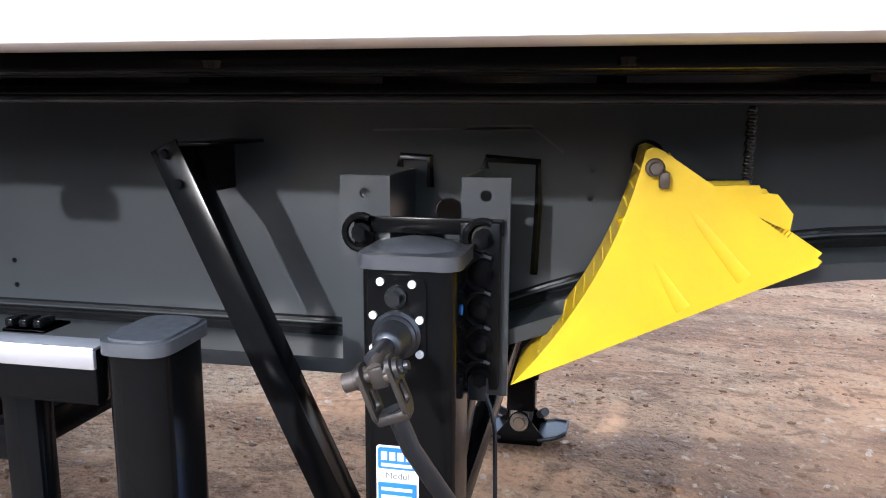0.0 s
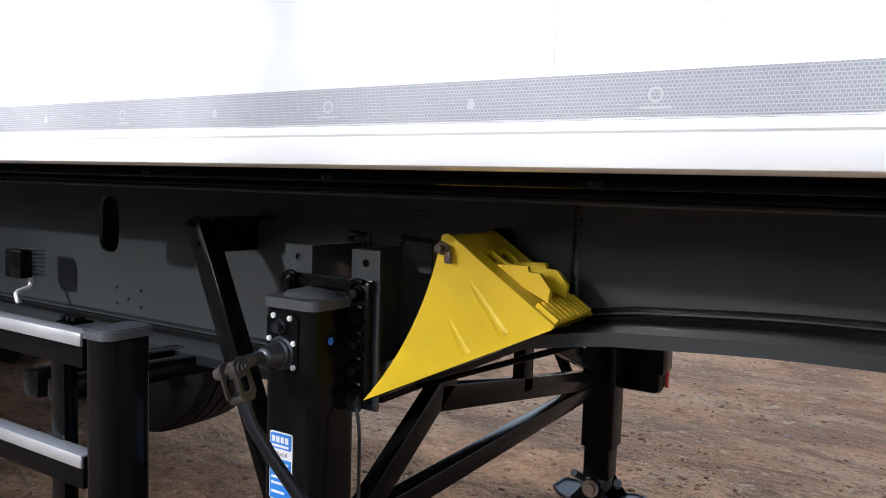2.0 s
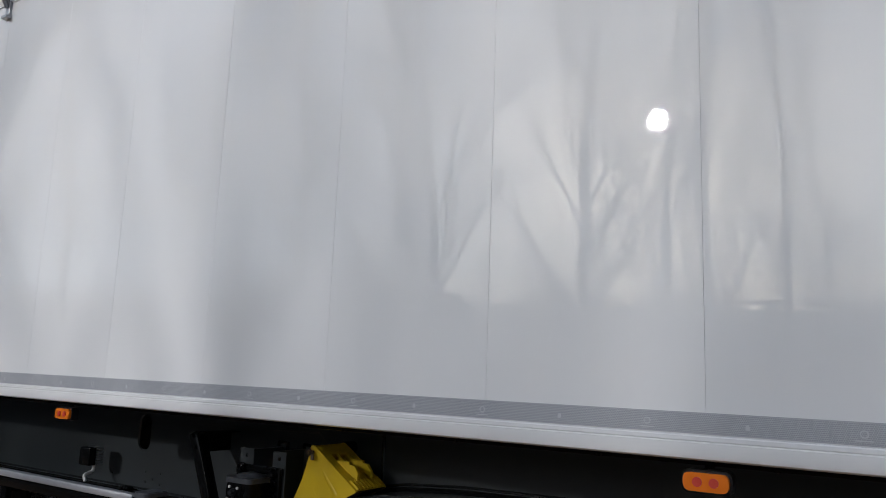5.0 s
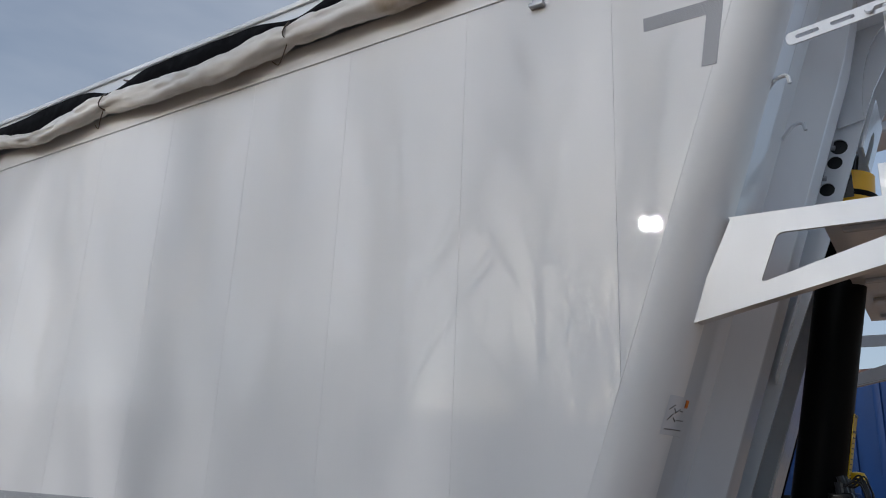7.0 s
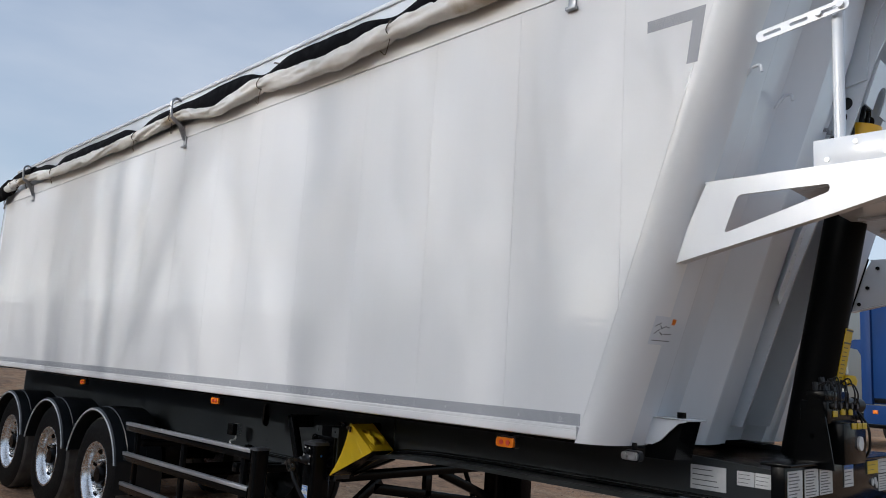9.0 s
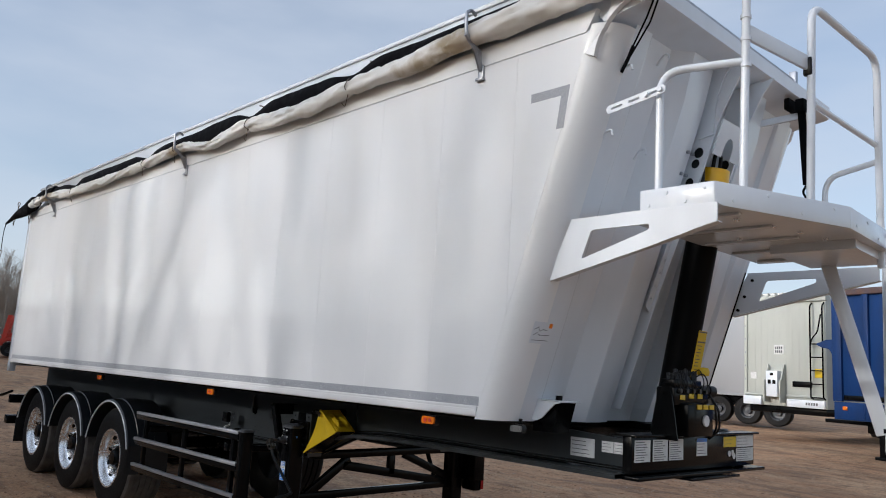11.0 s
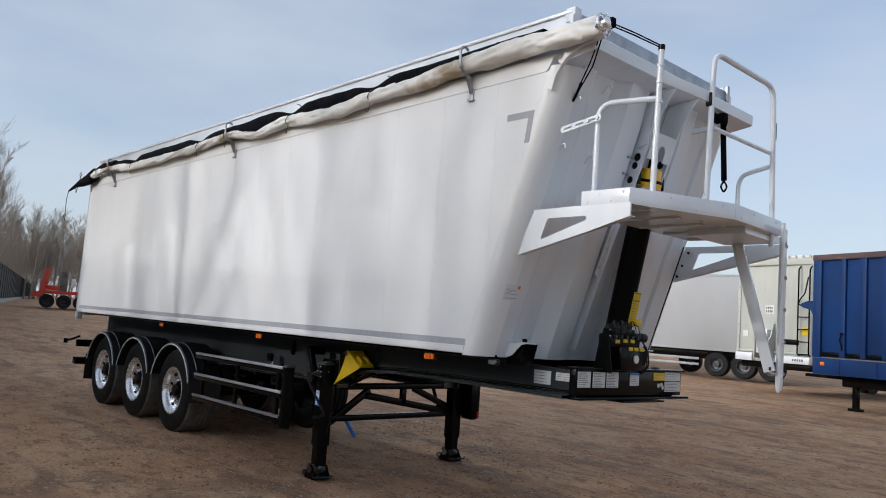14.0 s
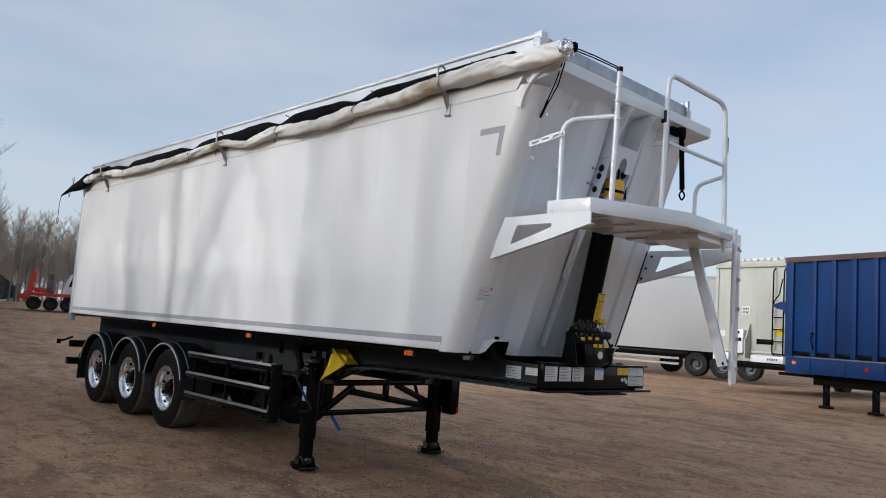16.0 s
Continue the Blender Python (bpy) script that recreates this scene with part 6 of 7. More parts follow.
    for y, z in ((1.06, 1.545), (1.17, 1.555), (1.28, 1.555), (1.20, 1.49), (1.28, 1.49), (1.36, 1.49)):
        bm = nb()
        bx(bm, (6.121 if z > 1.53 else 6.161, y, z), (6.126 if z > 1.53 else 6.166, y + 0.06, z + 0.03), 0.001)
        part("yellow_tag", bm, YELLOW, vb)
    bm = nb()
    cy(bm, (6.16, 1.31, 1.42), (6.172, 1.31, 1.42), 0.035, 16)
    part("white_dial", bm, PAPER, vb)
    bm = nb()
    lathe(bm, [(0.0, 0.0), (0.035, 0.005), (0.04, 0.03), (0.03, 0.055), (0.0, 0.06)], Matrix.Translation((6.08, 1.44, 1.70)), 14)
    part("yellow_cap", bm, YELLOW, vb)
    for y, dx in ((1.50, 0.02), (1.48, 0.05)):
        bm = nb()
        tb(bm, bend([(6.09, y, 1.595), (6.10 + dx, y + 0.03, 1.50), (6.09 + dx, y + 0.07, 1.36), (6.0, y + 0.10, 1.25)], 0.05), 0.007, 8)
        part("hose", bm, BLACK_DULL, vb)
    # gladhand pads on the deck
    for y in (1.62, 1.78):
        bm = nb()
        lathe(bm, [(0.05, 0.0), (0.05, 0.03), (0.03, 0.05), (0.0, 0.05)], Matrix.Translation((6.02, y, 1.322)), 12)
        part("coupling", bm, GREY_PLASTIC, trailer)
    # freight paper on the rounded front corner
    def on_wall(z, u, off):
        """u runs along the corner's arc, then on along the front wall."""
        if u < 0.275:
            a = u / 0.275 * math.pi / 2
            return Vector((xs_(z) + (0.15 + off) * math.sin(a), 0.2 - (0.2 + off) * math.cos(a), z))
        return Vector((xs_(z) + 0.15 + off, 0.2 + u - 0.275, z))
    def patch(name, mat, ua, ub, za, zb, off, lab, tilt=0.0):
        bm = nb()
        n = 10
        lo = [on_wall(za + tilt * (ub - ua) * k / n, ua + (ub - ua) * k / n, off) for k in range(n + 1)]
        hi = [on_wall(zb + tilt * (ub - ua) * k / n, ua + (ub - ua) * k / n, off) for k in range(n + 1)]
        lo2 = [on_wall(za + tilt * (ub - ua) * k / n, ua + (ub - ua) * k / n, off - 0.002) for k in range(n + 1)]
        hi2 = [on_wall(zb + tilt * (ub - ua) * k / n, ua + (ub - ua) * k / n, off - 0.002) for k in range(n + 1)]
        sweep(bm, range(5), lambda i: (lo, hi, hi2, lo2, lo)[i])
        bmesh.ops.remove_doubles(bm, verts=bm.verts, dist=0.0001)
        return part(name, bm, mat, trailer, lab)
    patch("paper_label", WHITE2, 0.193, 0.333, 1.825, 1.945, 0.0025, "white paper label with handwriting")
    patch("orange_patch", AMBER, 0.298, 0.325, 1.915, 1.94, 0.005, "")
    for ua, ub, z, tl in ((0.203, 0.228, 1.90, 0.6), (0.228, 0.240, 1.905, -1.2), (0.240, 0.263, 1.893, 0.5), (0.268, 0.290, 1.90, 0.0), (0.206, 0.228, 1.868, 0.9), (0.233, 0.250, 1.876, -0.6), (0.258, 0.318, 1.87, 0.05), (0.203, 0.318, 1.84, 0.02)):
        patch("handwriting", GREY_PLASTIC, ua, ub, z, z + 0.003, 0.005, "", tl)


build_cylinder()

# ---- surroundings ----
def wheel_simple(name, x, y, z, r, w, axis, parent, rim=STEEL):
    m = Matrix.Translation((x, y, z)) @ Vector(axis).to_track_quat("Z", "Y").to_matrix().to_4x4()
    wh = new(name)
    wh.parent = parent
    bm = nb()
    lathe(bm, [(r * 0.56, -w / 2), (r * 0.92, -w / 2), (r, -w * 0.35), (r, w * 0.35), (r * 0.92, w / 2), (r * 0.56, w / 2)], m, 32, close=True)
    part("tyre", bm, RUBBER, wh)
    bm = nb()
    lathe(bm, [(r * 0.57, w * 0.46), (r * 0.5, w * 0.42), (r * 0.42, w * 0.05), (r * 0.25, w * 0.02), (r * 0.22, w * 0.3), (0.0, w * 0.32)], m, 24, caps=False)
    part("rim", bm, rim, wh)
    return wh


def build_blue_trailer():
    """Blue ribbed bulk trailer on landing legs; local x runs along its side."""
    o = Vector((2.1, 15.0, 0))
    o.z = gz(o.x, o.y)
    t = thing("blue_trailer", "blue ribbed steel trailer with a rusty top edge, on legs", "trailer", o, -17.5)
    t.scale = (0.93, 0.93, 0.93)
    L, H0, H1 = 9.0, 1.31, 3.93
    bm = nb()
    bx(bm, (0.02, 0.07, H0), (L, 2.5, H1 - 0.05), 0.01)
    part("box", bm, BLUE, t)
    bm = nb()
    bx(bm, (0.0, 0, H0 - 0.02), (0.24, 0.09, H1 - 0.1), 0.015)
    part("corner_post", bm, BLUE, t)
    for k in range(14):
        bm = nb()
        x = 0.79 + 0.565 * k
        bx(bm, (x, 0, H0 + 0.01), (x + 0.15, 0.085, H1 - 0.1), 0.02)
        part("rib", bm, BLUE, t)
        bm = nb()
        bx(bm, (x + 0.17, 0.045, H0 + 0.02), (x + 0.545, 0.068, H0 + 0.13), 0.004)
        part("pocket", bm, BLACK, t)
    bm = nb()
    bx(bm, (0.26, 0.045, H0 + 0.02), (0.77, 0.068, H0 + 0.13), 0.004)
    part("pocket", bm, BLACK, t)
    bm = nb()
    bx(bm, (-0.02, -0.015, H1 - 0.13), (L, 0.1, H1 + 0.02), 0.02)
    part("top_rail", bm, RUST_RAIL, t, "rusty brown top rail")
    bm = nb()
    bx(bm, (0.02, 0.02, H0 - 0.44), (L, 0.12, H0 - 0.03), 0.01)
    part("side_beam", bm, BLUE, t)
    for k in range(8):
        bm = nb()
        x = 0.75 + 1.0 * k
        bx(bm, (x, 0.0, H0 - 0.40), (x + 0.06, 0.03, H0 - 0.05), 0.006)
        part("beam_stiffener", bm, BLUE, t)
    bm = nb()
    plate(bm, [(-0.46, 2.64), (-0.38, 2.68), (-0.16, 2.75), (0.04, 2.75), (0.04, 2.25), (-0.02, 2.40), (-0.10, 2.52), (-0.3, 2.56)], [], "xz", 0.03, 0.09)
    part("side_hook", bm, BLUE, t)
    bm = nb()
    bx(bm, (0.25, 0.0, H0 - 0.22), (0.37, 0.022, H0 - 0.13), 0.008)
    part("marker_lamp", bm, AMBER, t)
    bm = nb()
    cy(bm, (2.36, 0.022, H0 - 0.22), (2.36, 0.004, H0 - 0.22), 0.05, 14)
    part("round_reflector", bm, RED_LAMP, t)
    bm = nb()
    tb(bm, bend([(0.88, -0.03, 1.95), (0.84, -0.05, 1.75), (0.9, -0.05, 1.6), (0.88, -0.02, 1.5)], 0.06), 0.016, 6)
    bx(bm, (0.82, -0.03, 1.88), (0.92, 0.0, 1.94), 0.008)
    part("latch", bm, BLACK, t)
    for x, y in ((0.73, 0.6), (2.1, 0.6)):
        bm = nb()
        bx(bm, (x, y, 0.0), (x + 0.13, y + 0.13, H0 - 0.6), 0.01)
        bx(bm, (x - 0.08, y - 0.06, 0.0), (x + 0.21, y + 0.19, 0.07), 0.015)
        part("leg", bm, BLACK, t)
    bm = nb()
    bx(bm, (0.55, 0.45, H0 - 0.72), (L, 2.1, H0 - 0.40), 0.02)
    bx(bm, (-0.6, 0.5, H0 - 0.55), (0.7, 2.1, H0 - 0.46), 0.02)
    part("chassis", bm, BLACK, t)


build_blue_trailer()


def build_box_trailer():
    o = Vector((-11.0, 22.2, 0))
    o.z = gz(o.x, o.y)
    t = thing("box_trailer", "pale grey box trailer with smooth sides on three axles", "trailer", o, 8)
    bm = nb()
    bx(bm, (-4, 0, 0.98), (9.0, 2.5, 3.85), 0.03)
    part("box", bm, BOXGREY, t)
    for z in (0.95, 3.78):
        bm = nb()
        bx(bm, (-4, -0.02, z), (9.0, 0.02, z + 0.08), 0.006)
        part("trim_rail", bm, BOXGREY, t)
    bm = nb()
    bx(bm, (-4, 0.3, 0.62), (8.95, 2.2, 0.97), 0.02)
    part("chassis", bm, BLACK, t)
    for z in (0.36, 0.57):
        bm = nb()
        bx(bm, (-4, 0.02, z), (5.8, 0.06, z + 0.09), 0.01)
        part("side_rail", bm, BOXGREY, t)
    for x in (6.47, 7.47, 8.46):
        wheel_simple("wheel", x, 0.2, 0.46, 0.47, 0.36, (0, -1, 0), t, GREY_PLASTIC)
    wheel_simple("wheel", 4.6, 2.3, 0.46, 0.47, 0.36, (0, -1, 0), t, GREY_PLASTIC)
    for x in (6.47, 7.47, 8.46):
        bm = nb()
        tb(bm, [(x + 0.52 * math.cos(a), 0.2, 0.46 + 0.52 * math.sin(a)) for a in [0.3 + 2.5 * k / 10 for k in range(11)]], 0.03, 6)
        part("arch", bm, BLACK, t)


build_box_trailer()


def build_cream_trailer():
    o = Vector((-1.5, 18.5, 0))
    o.z = gz(o.x, o.y)
    t = thing("cream_trailer", "cream-white box trailer end wall with a black ladder", "trailer", o, -10)
    t.scale = (0.95, 0.95, 0.95)
    bm = nb()
    bx(bm, (0, 0, 1.0), (2.58, 8.0, 4.18), 0.03)
    part("box", bm, BEIGE, t)
    for k in range(12):
        bm = nb()
        x = 0.14 + 0.2 * k
        bx(bm, (x, -0.003, 1.35), (x + 0.02, 0.002, 3.98), 0.001)
        part("wall_ridge", bm, BEIGE, t)
    for x in (0.0, 2.48):
        bm = nb()
        bx(bm, (x, -0.04, 1.0), (x + 0.1, 0.0, 4.0), 0.01)
        part("corner_post", bm, BEIGE, t)
    for k in range(7):
        bm = nb()
        bx(bm, (0.03, -0.05, 1.3 + 0.4 * k), (0.07, -0.04, 1.36 + 0.4 * k), 0.004)
        part("hinge", bm, STEEL, t)
    bm = nb()
    bx(bm, (-0.02, -0.08, 4.0), (2.6, 0.04, 4.2), 0.02)
    part("top_rail", bm, BEIGE, t)
    for k in range(11):
        bm = nb()
        cy(bm, (0.12 + 0.235 * k, -0.05, 4.2), (0.12 + 0.235 * k, -0.05, 4.29), 0.035, 8, 0.025)
        part("rope_peg", bm, BEIGE, t)
    bm = nb()
    bx(bm, (-0.03, 0.0, 4.2), (2.6, 8.0, 4.3), 0.04)
    part("roof_sheet", bm, PAPER, t, "pale roof sheet")
    bm = nb()
    bx(bm, (0.85, -0.25, 1.25), (1.22, -0.001, 2.0), 0.03)
    part("coupling_box", bm, WHITE2, t)
    for x in (0.80, 1.30):
        bm = nb()
        plate(bm, [(-0.30, 1.1), (-0.02, 1.1), (-0.02, 2.15), (-0.08, 2.2), (-0.22, 1.75), (-0.30, 1.7)], [], "yz", x, x + 0.04)
        part("coupling_bracket", bm, BEIGE, t)
    for x, z, w, h in ((0.93, 1.62, 0.09, 0.12), (1.08, 1.62, 0.09, 0.12), (1.0, 1.86, 0.1, 0.08)):
        bm = nb()
        bx(bm, (x, -0.275, z), (x + w, -0.245, z + h), 0.01)
        part("socket", bm, BLACK, t)
    bm = nb()
    bx(bm, (1.55, -0.03, 1.57), (2.14, -0.001, 1.73), 0.01)
    part("black_bar", bm, BLACK, t)
    bm = nb()
    bx(bm, (0.0, -0.06, 1.28), (2.5, -0.001, 1.34), 0.01)
    part("skirt_rail", bm, BEIGE, t)
    bm = nb()
    bx(bm, (0.02, -0.12, 1.0), (0.62, -0.001, 1.25), 0.02)
    part("bumper", bm, WHITE2, t)
    bm = nb()
    bx(bm, (1.42, -0.12, 1.0), (2.54, -0.001, 1.22), 0.02)
    bp = part("bumper", bm, WHITE2, t)
    for k in range(5):
        bm = nb()
        bx(bm, (2.0 + 0.075 * k, -0.124, 1.08), (2.05 + 0.075 * k, -0.119, 1.15))
        part("dark_bar", bm, PRINT, bp)
    for xa, xb, za, zb in ((0.98, 1.28, 2.48, 2.76), (0.2, 0.4, 1.75, 1.95)):
        bm = nb()
        bx(bm, (xa, -0.014, za), (xb, -0.001, zb), 0.004)
        nbd = part("number_board", bm, PAPER, t)
        if xa > 0.5:
            for r in range(2):
                for k in range(4):
                    bm = nb()
                    bx(bm, (xa + 0.04 + 0.06 * k, -0.018, za + 0.05 + 0.11 * r), (xa + 0.075 + 0.06 * k, -0.013, za + 0.12 + 0.11 * r))
                    part("dark_bar", bm, GREY_PLASTIC, nbd)
    ld = new("ladder")
    ld.parent = t
    for x in (2.17, 2.53):
        bm = nb()
        tb(bm, bend([(x, -0.03, 1.26), (x, -0.14, 1.3), (x, -0.14, 3.85), (x, -0.03, 3.95)], 0.08), 0.022, 6)
        part("ladder_rail", bm, BLACK, ld)
    for k in range(5):
        bm = nb()
        z = 1.3 + 0.37 * k
        tb(bm, [(2.17, -0.14, z), (2.53, -0.14, z)], 0.018, 6)
        part("rung", bm, BLACK, ld)
    bm = nb()
    tb(bm, bend([(2.2, -0.2, 2.75), (2.3, -0.25, 2.95), (2.45, -0.25, 3.1), (2.55, -0.25, 3.6)], 0.1), 0.02, 6)
    part("hose", bm, BLACK, t)
    bm = nb()
    bx(bm, (2.22, -0.012, 1.85), (2.48, -0.001, 2.1), 0.003)
    part("yellow_label", bm, YELLOW, t)
    bm = nb()
    bx(bm, (0.1, 0.1, 0.80), (2.48, 7.9, 1.0), 0.02)
    part("chassis", bm, BLACK, t)
    for x in (0.3, 2.28):
        wheel_simple("wheel", x, 7.3, 0.43, 0.47, 0.36, (1 if x > 1 else -1, 0, 0), t, GREY_PLASTIC)


build_cream_trailer()


def build_low_loader():
    o = Vector((-37.4, 7.9, 0))
    o.z = gz(o.x, o.y)
    t = thing("low_loader", "bright red low-loader trailer with raised ramps", "trailer", o, 72)
    t.scale = (1.08, 1.08, 1.08)
    bm = nb()
    plate(bm, [(-0.2, 0.62), (0.3, 0.58), (0.3, 0.8), (1.0, 0.82), (7.0, 0.82), (7.0, 1.02), (0.5, 0.98), (-0.2, 0.84)], [], "xz", 0.0, 2.3)
    part("deck", bm, RED, t)
    for y in (0.05, 1.35):
        r = new("ramp")
        r.parent = t
        for dy in (0.0, 0.62):
            bm = nb()
            plate(bm, [(-0.18, 0.68), (0.16, 0.70), (0.34, 2.1), (0.54, 2.12), (0.52, 1.95), (0.36, 0.72), (0.3, 0.66), (-0.1, 0.6)][:4] + [(0.5, 1.9), (0.38, 0.9), (0.3, 0.66)], [], "xz", y + dy, y + dy + 0.12)
            part("ramp_beam", bm, RED, r)
        bm = nb()
        for k in range(5):
            q = k / 4.5
            bx(bm, (0.05 + 0.32 * q, y + 0.12, 0.8 + 1.2 * q), (0.15 + 0.32 * q, y + 0.62, 0.86 + 1.2 * q), 0.01)
        tagged(part("ramp_tread", bm, RED, r), kind="stuff")
        bm = nb()
        bx(bm, (0.1, y - 0.02, 1.05), (0.16, y, 1.12), 0.005)
        part("ramp_lamp", bm, PAPER, r)
    bm = nb()
    bx(bm, (1.08, 0.3, 1.0), (1.42, 2.2, 2.03), 0.02)
    part("stanchion", bm, TREAD, t)
    bm = nb()
    bx(bm, (0.5, 0.3, 1.0), (1.1, 1.0, 1.25), 0.02)
    part("tool_box", bm, RED, t)
    for x in (0.58, 1.38, 2.18):
        wheel_simple("wheel", x, 0.02, 0.42, 0.36, 0.3, (0, -1, 0), t, BLACK_DULL)
    for x in (0.58, 1.38, 2.18):
        bm = nb()
        plate(bm, [(x + 0.40 * math.cos(a), 0.44 + 0.40 * math.sin(a)) for a in [0.3 + 2.5 * k / 10 for k in range(11)]] + [(x + 0.44 * math.cos(a), 0.44 + 0.44 * math.sin(a)) for a in [2.8 - 2.5 * k / 10 for k in range(11)]], [], "xz", 0.0, 0.3)
        part("arch", bm, RED, t)
    tr = thing("white_truck", "white truck cab behind the red trailer", "truck", (o.x - 1.9, o.y + 2.7, o.z), 72)
    bm = nb()
    plate(bm, round2([(0, 0.9), (2.2, 0.9), (2.2, 2.3), (0.35, 2.3), (0.12, 1.75)], 0.12), [], "xz", 0.0, 2.2)
    part("cab", bm, WHITE2, tr)
    bm = nb()
    plate(bm, [(0.3, 1.55), (1.5, 1.55), (1.5, 2.15), (0.46, 2.15)], [], "xz", -0.012, 0.01)
    part("window", bm, BLACK, tr)
    bm = nb()
    bx(bm, (-0.25, -0.15, 1.35), (-0.05, 0.05, 1.85), 0.03)
    part("mirror", bm, WHITE2, tr)
    bm = nb()
    bx(bm, (0.1, 0.1, 0.3), (2.1, 2.0, 0.92), 0.03)
    part("bumper", bm, BLACK, tr)
    wheel_simple("wheel", 0.9, 0.1, 0.42, 0.42, 0.35, (0, -1, 0), tr, BLACK_DULL)


build_low_loader()

FDIR = Vector((-0.966, 0.259, 0)).normalized()
FORG = Vector((10.0, -7.0, 0))


def build_fence():
    """Dark slatted fence on a concrete kerb, running behind the viewpoint and away to the rear."""
    f = thing("fence", "dark steel slatted fence on a pale concrete kerb", "fence")
    nrm = Vector((FDIR.y, -FDIR.x, 0))
    bm, bk, bp = nb(), nb(), nb()
    s = -30.0
    while s < 200:
        p = FORG + FDIR * s
        z = gz(p.x, p.y)
        a = p + Vector((0, 0, z + 0.25))
        beam(bm, a, a + Vector((0, 0, 2.15)), 0.144, 0.02, 0, nrm)
        s += 0.15
    for s in range(-30, 200, 3):
        p, q = FORG + FDIR * s, FORG + FDIR * (s + 3)
        zp, zq = gz(p.x, p.y), gz(q.x, q.y)
        beam(bk, (p.x, p.y, zp + 0.08), (q.x, q.y, zq + 0.08), 0.2, 0.34)
        for h in (0.45, 2.0):
            beam(bp, (p.x, p.y, zp + h), (q.x, q.y, zq + h), 0.05, 0.06)
        bx(bp, (p.x - 0.04, p.y - 0.04, zp), (p.x + 0.04, p.y + 0.04, zp + 2.5))
        tb(bp, [(p.x, p.y, zp + 2.47), (q.x, q.y, zq + 2.47)], 0.02, 6)
    tagged(part("slats", bm, FENCE, f), kind="stuff")
    part("rails", bp, FENCE, f)
    part("kerb", bk, CONCRETE, f, "pale concrete kerb")


build_fence()


def make_tree(seed, h):
    """A bare poplar: trunk, rising limbs and fine twigs."""
    rnd = random.Random(seed)
    t = thing("bare_tree", "tall bare grey-brown tree in a row behind the fence", "tree", group="row of bare trees")
    bt, bc = nb(), nb()
    def tube(bm, p, d, ln, r, seg, bendy, n=4):
        pts, rad = [p.copy()], [r]
        for k in range(n):
            d = (d + Vector((rnd.uniform(-1, 1), rnd.uniform(-1, 1), rnd.uniform(0, 0.8))) * bendy).normalized()
            p = p + d * (ln / n)
            pts.append(p.copy())
            rad.append(max(r * (1 - (k + 1) / (n + 0.4)), 0.006))
        tb(bm, pts, r, seg, rad)
        return pts
    trunk = tube(bt, Vector((0, 0, -0.1)), Vector((0, 0, 1)), h, 0.0125 * h, 8, 0.05, 9)
    def along(pts, s):
        q = s * (len(pts) - 1)
        i = min(int(q), len(pts) - 2)
        return pts[i].lerp(pts[i + 1], q - i)
    for k in range(34):
        s = 0.16 + 0.80 * k / 34 + rnd.uniform(-0.02, 0.02)
        a = rnd.uniform(0, 6.28)
        up = 0.9 + 0.8 * s
        d = Vector((math.cos(a), math.sin(a), up)).normalized()
        ln = h * (0.30 * (1 - s) + 0.10) * rnd.uniform(0.7, 1.2)
        limb = tube(bt, along(trunk, s), d, ln, 0.0042 * h * (1.15 - s), 5, 0.16, 4)
        for j in range(8):
            s2 = 0.2 + 0.78 * j / 8
            a2 = rnd.uniform(0, 6.28)
            d2 = (d + Vector((math.cos(a2), math.sin(a2), 0.5)) * 0.75).normalized()
            tw = tube(bc, along(limb, s2), d2, ln * rnd.uniform(0.25, 0.5), 0.016, 3, 0.2, 3)
            for q in range(4):
                a3 = rnd.uniform(0, 6.28)
                d3 = (d2 + Vector((math.cos(a3), math.sin(a3), 0.6)) * 0.8).normalized()
                tube(bc, along(tw, 0.3 + 0.2 * q), d3, ln * rnd.uniform(0.12, 0.25), 0.010, 3, 0.2, 2)
    part("trunk", bt, BARK, t)
    part("crown", bc, TWIG, t)
    return t


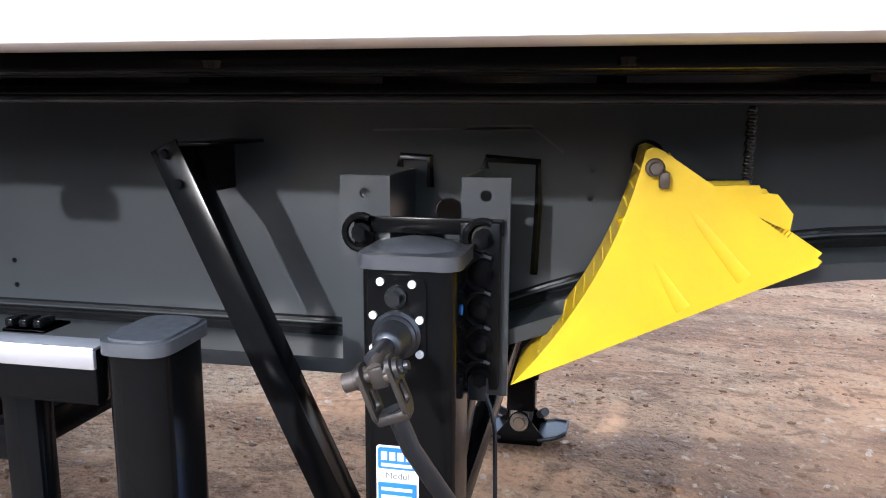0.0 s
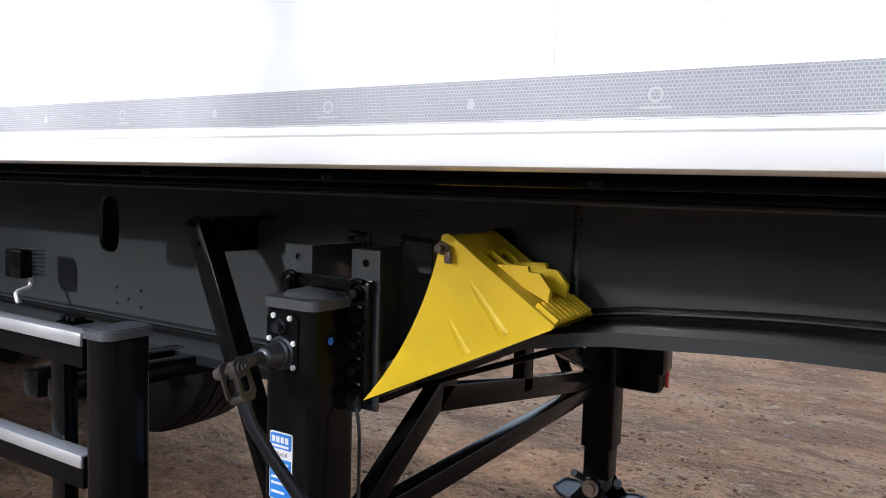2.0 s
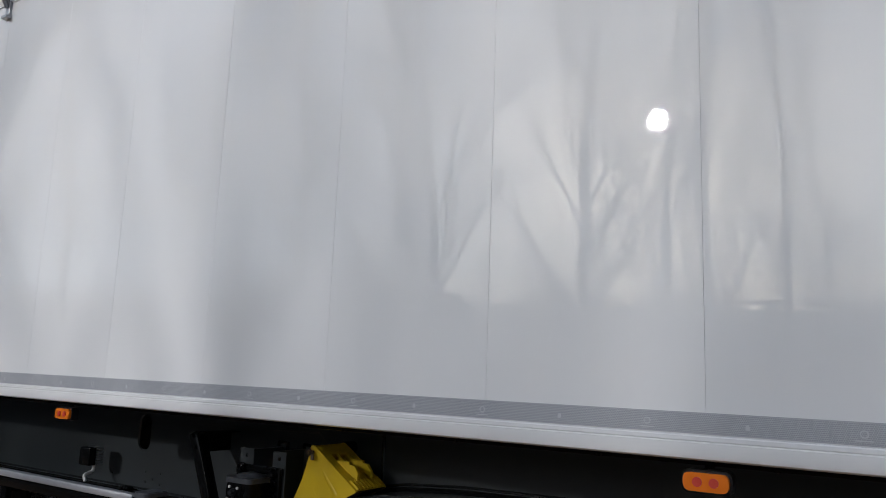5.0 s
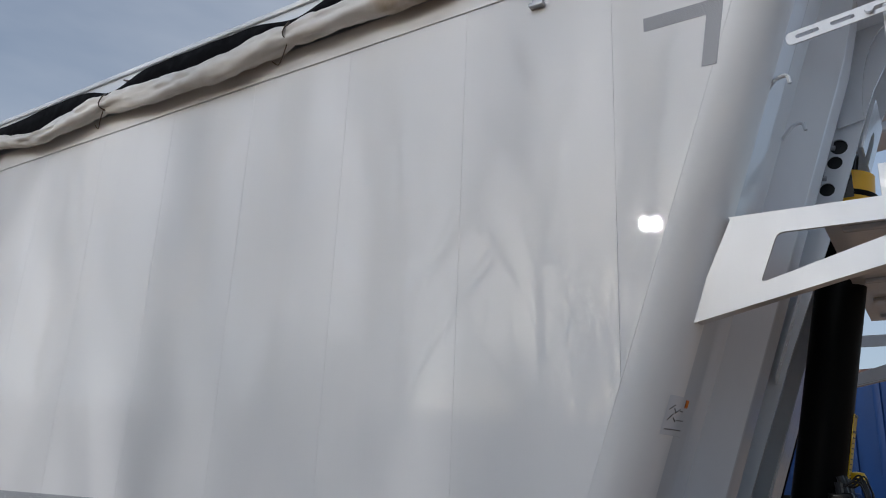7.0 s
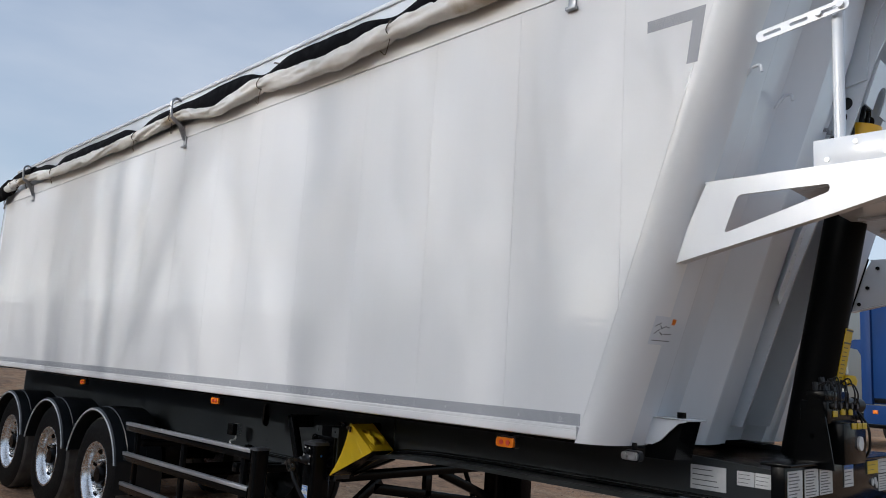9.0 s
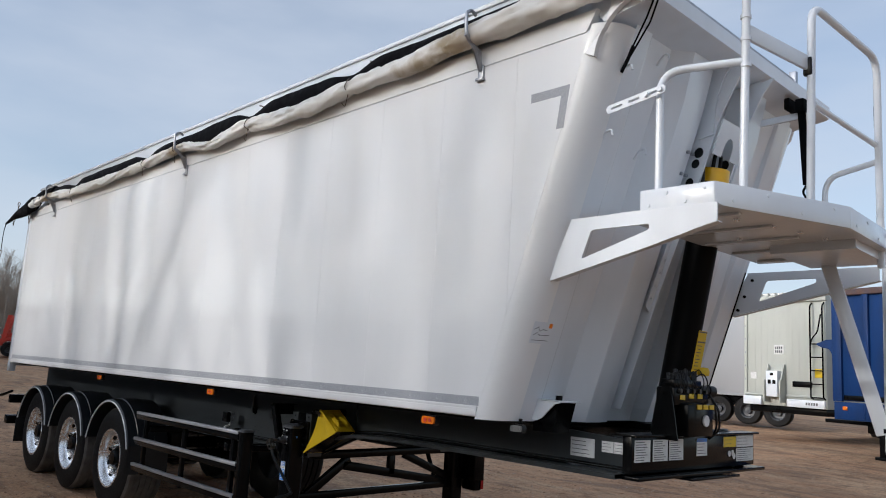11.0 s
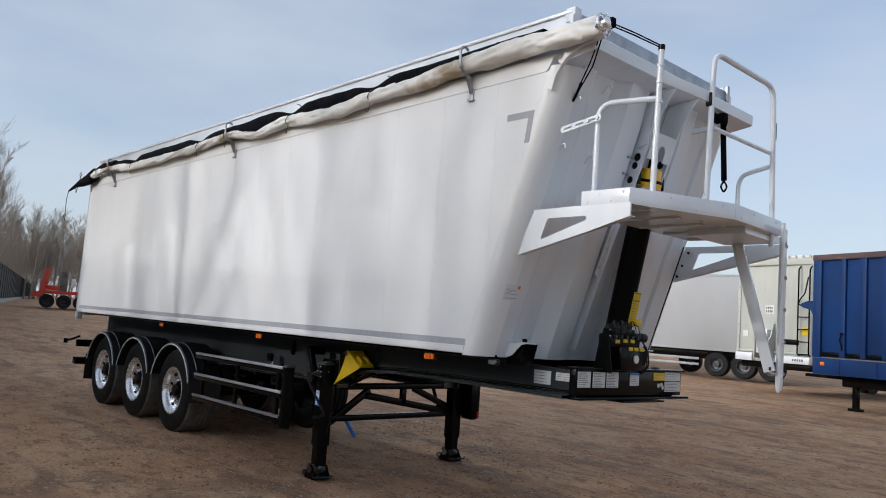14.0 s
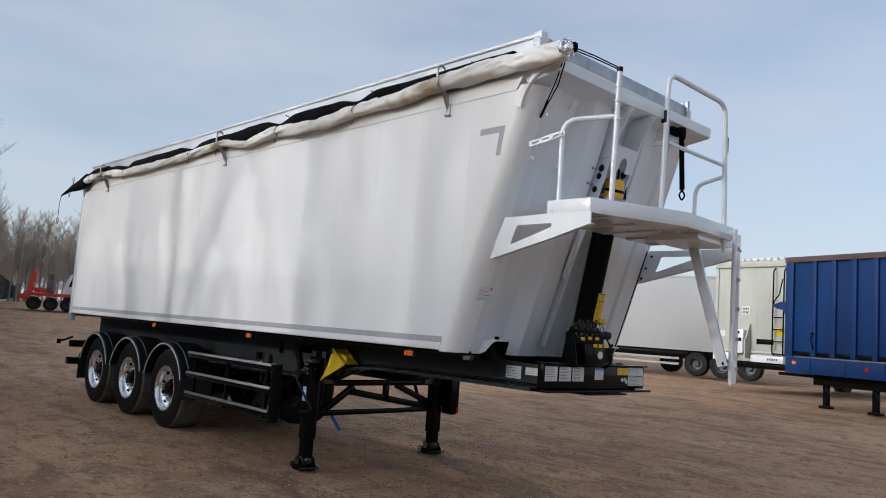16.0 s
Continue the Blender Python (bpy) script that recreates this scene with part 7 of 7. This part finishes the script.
def build_trees():
    rnd = random.Random(5)
    kinds = [make_tree(11 + k, hh) for k, hh in enumerate((13.0, 11.5, 14.0, 12.0))]
    nrm = Vector((-FDIR.y, FDIR.x, 0))
    if nrm.y > 0:
        nrm = -nrm
    n = 0
    for row, off in enumerate((2.5, 7.0, 12.5)):
        s = 29.0 + row * 1.3
        while s < 165:
            p = FORG + FDIR * (s + rnd.uniform(-0.6, 0.6)) + nrm * (off + rnd.uniform(-0.6, 0.6))
            m = pose(p.x, p.y, gz(p.x, p.y) - 0.05, rnd.uniform(-2, 2), rnd.uniform(-2, 2), rnd.uniform(0, 360))
            sc = rnd.uniform(0.8, 1.05) * 0.9
            if n < 4:
                kinds[n].matrix_basis = m @ Matrix.Diagonal((sc, sc, sc, 1))
            else:
                c = copy_thing(kinds[n % 4], m)
                c.scale = (sc, sc, sc)
            n += 1
            s += 4.8 * rnd.uniform(0.75, 1.3)
    # the thin row across the yard that the white side mirrors: place, girth, height
    for x, y, girth, tall in ((8.6, -14.0, 0.9, 0.9), (5.9, -13.0, 0.4, 0.6), (3.35, -12.6, 0.35, 0.8), (1.98, -12.2, 0.6, 0.95), (1.15, -11.8, 0.6, 1.05), (-0.35, -11.5, 0.95, 1.0), (-3.3, -11.0, 0.95, 1.0), (-5.4, -12.0, 0.6, 0.95), (-8.0, -12.0, 0.9, 1.05), (-11.2, -11.0, 0.7, 1.0), (-14.5, -9.5, 0.7, 1.0), (-18.5, -9.0, 0.8, 1.0), (12.5, -15.0, 0.8, 1.0), (17.0, -16.0, 0.8, 1.0)):
        c = copy_thing(kinds[n % 4], pose(x, y, gz(x, y) - 0.05, rnd.uniform(-2, 2), rnd.uniform(-2, 2), rnd.uniform(0, 360)))
        c.scale = (girth, girth, tall)
        n += 1
    # unseen far trees, added to dim the bright low sky behind that row
    for k in range(44):
        x, y = -32 + 1.35 * k + rnd.uniform(-1, 1), -30 + rnd.uniform(-7, 5)
        c = copy_thing(kinds[k % 4], pose(x, y, gz(x, y) - 0.05, rnd.uniform(-2, 2), rnd.uniform(-2, 2), rnd.uniform(0, 360)))
        c.scale = (0.8, 0.8, rnd.uniform(0.5, 0.8))
    # the wood beyond the yard
    for k in range(48):
        x, y = rnd.uniform(-150, -88), rnd.uniform(0, 1)
        y = -4.4 + (10 - x) * (0.235 + 0.16 * y)
        c = copy_thing(kinds[k % 4], pose(x, y, gz(x, y) - 0.05, rnd.uniform(-2, 2), rnd.uniform(-2, 2), rnd.uniform(0, 360)))
        c.scale = (1.0, 1.0, rnd.uniform(0.75, 0.95))


build_trees()


def scatter(name, count, sizes, mat, label, kind_word, seed, flat):
    """Loose bits strewn over the near ground, in drifts."""
    rnd = random.Random(seed)
    verts, faces = [], []
    k = 0
    while k < count:
        x, y = rnd.uniform(-6, 11), rnd.uniform(-4.5, 9)
        if rnd.random() < 0.25:
            x, y = rnd.uniform(0.5, 6), rnd.uniform(-1.2, 4.5)
        if noise.noise(Vector((x * 0.5, y * 1.1, seed))) + 0.25 < rnd.uniform(-0.35, 0.45):
            continue
        k += 1
        r = rnd.choice(sizes) * rnd.uniform(0.7, 1.2)
        z = gz(x, y) + 0.014 * noise.noise(Vector((x * 0.9, y * 1.3, 0))) + 0.009 * noise.noise(Vector((x * 2.3, y * 2.7, 5)))
        b = len(verts)
        n = 5
        a0, st = rnd.uniform(0, 6), rnd.uniform(0.6, 1.5)
        for h, f in ((-0.3, 1.0), (0.45 * flat, 0.75)):
            for i in range(n):
                a = a0 + 2 * math.pi * i / n + rnd.uniform(-0.2, 0.2)
                q = r * f * rnd.uniform(0.7, 1.25)
                verts.append((x + q * math.cos(a) * st, y + q * math.sin(a), z + r * h))
        verts.append((x, y, z + r * 0.75 * flat))
        for i in range(n):
            j = (i + 1) % n
            faces.append((b + i, b + j, b + n + j, b + n + i))
            faces.append((b + n + i, b + n + j, b + 2 * n))
    me = bpy.data.meshes.new(name)
    me.from_pydata(verts, [], faces)
    me.materials.append(mat)
    tagged(new(name, me), label, kind_word, kind="stuff")


scatter("loose_stones", 5200, (0.003, 0.004, 0.005, 0.006, 0.006, 0.008, 0.010, 0.014), STONE, "pale loose grit and small stones on the earth", "gravel", 3, 1.0)
scatter("earth_crumbs", 11000, (0.003, 0.004, 0.005, 0.006, 0.008, 0.010, 0.014, 0.018), CLOD, "dark crumbs of earth trodden loose on the yard", "soil", 8, 0.6)
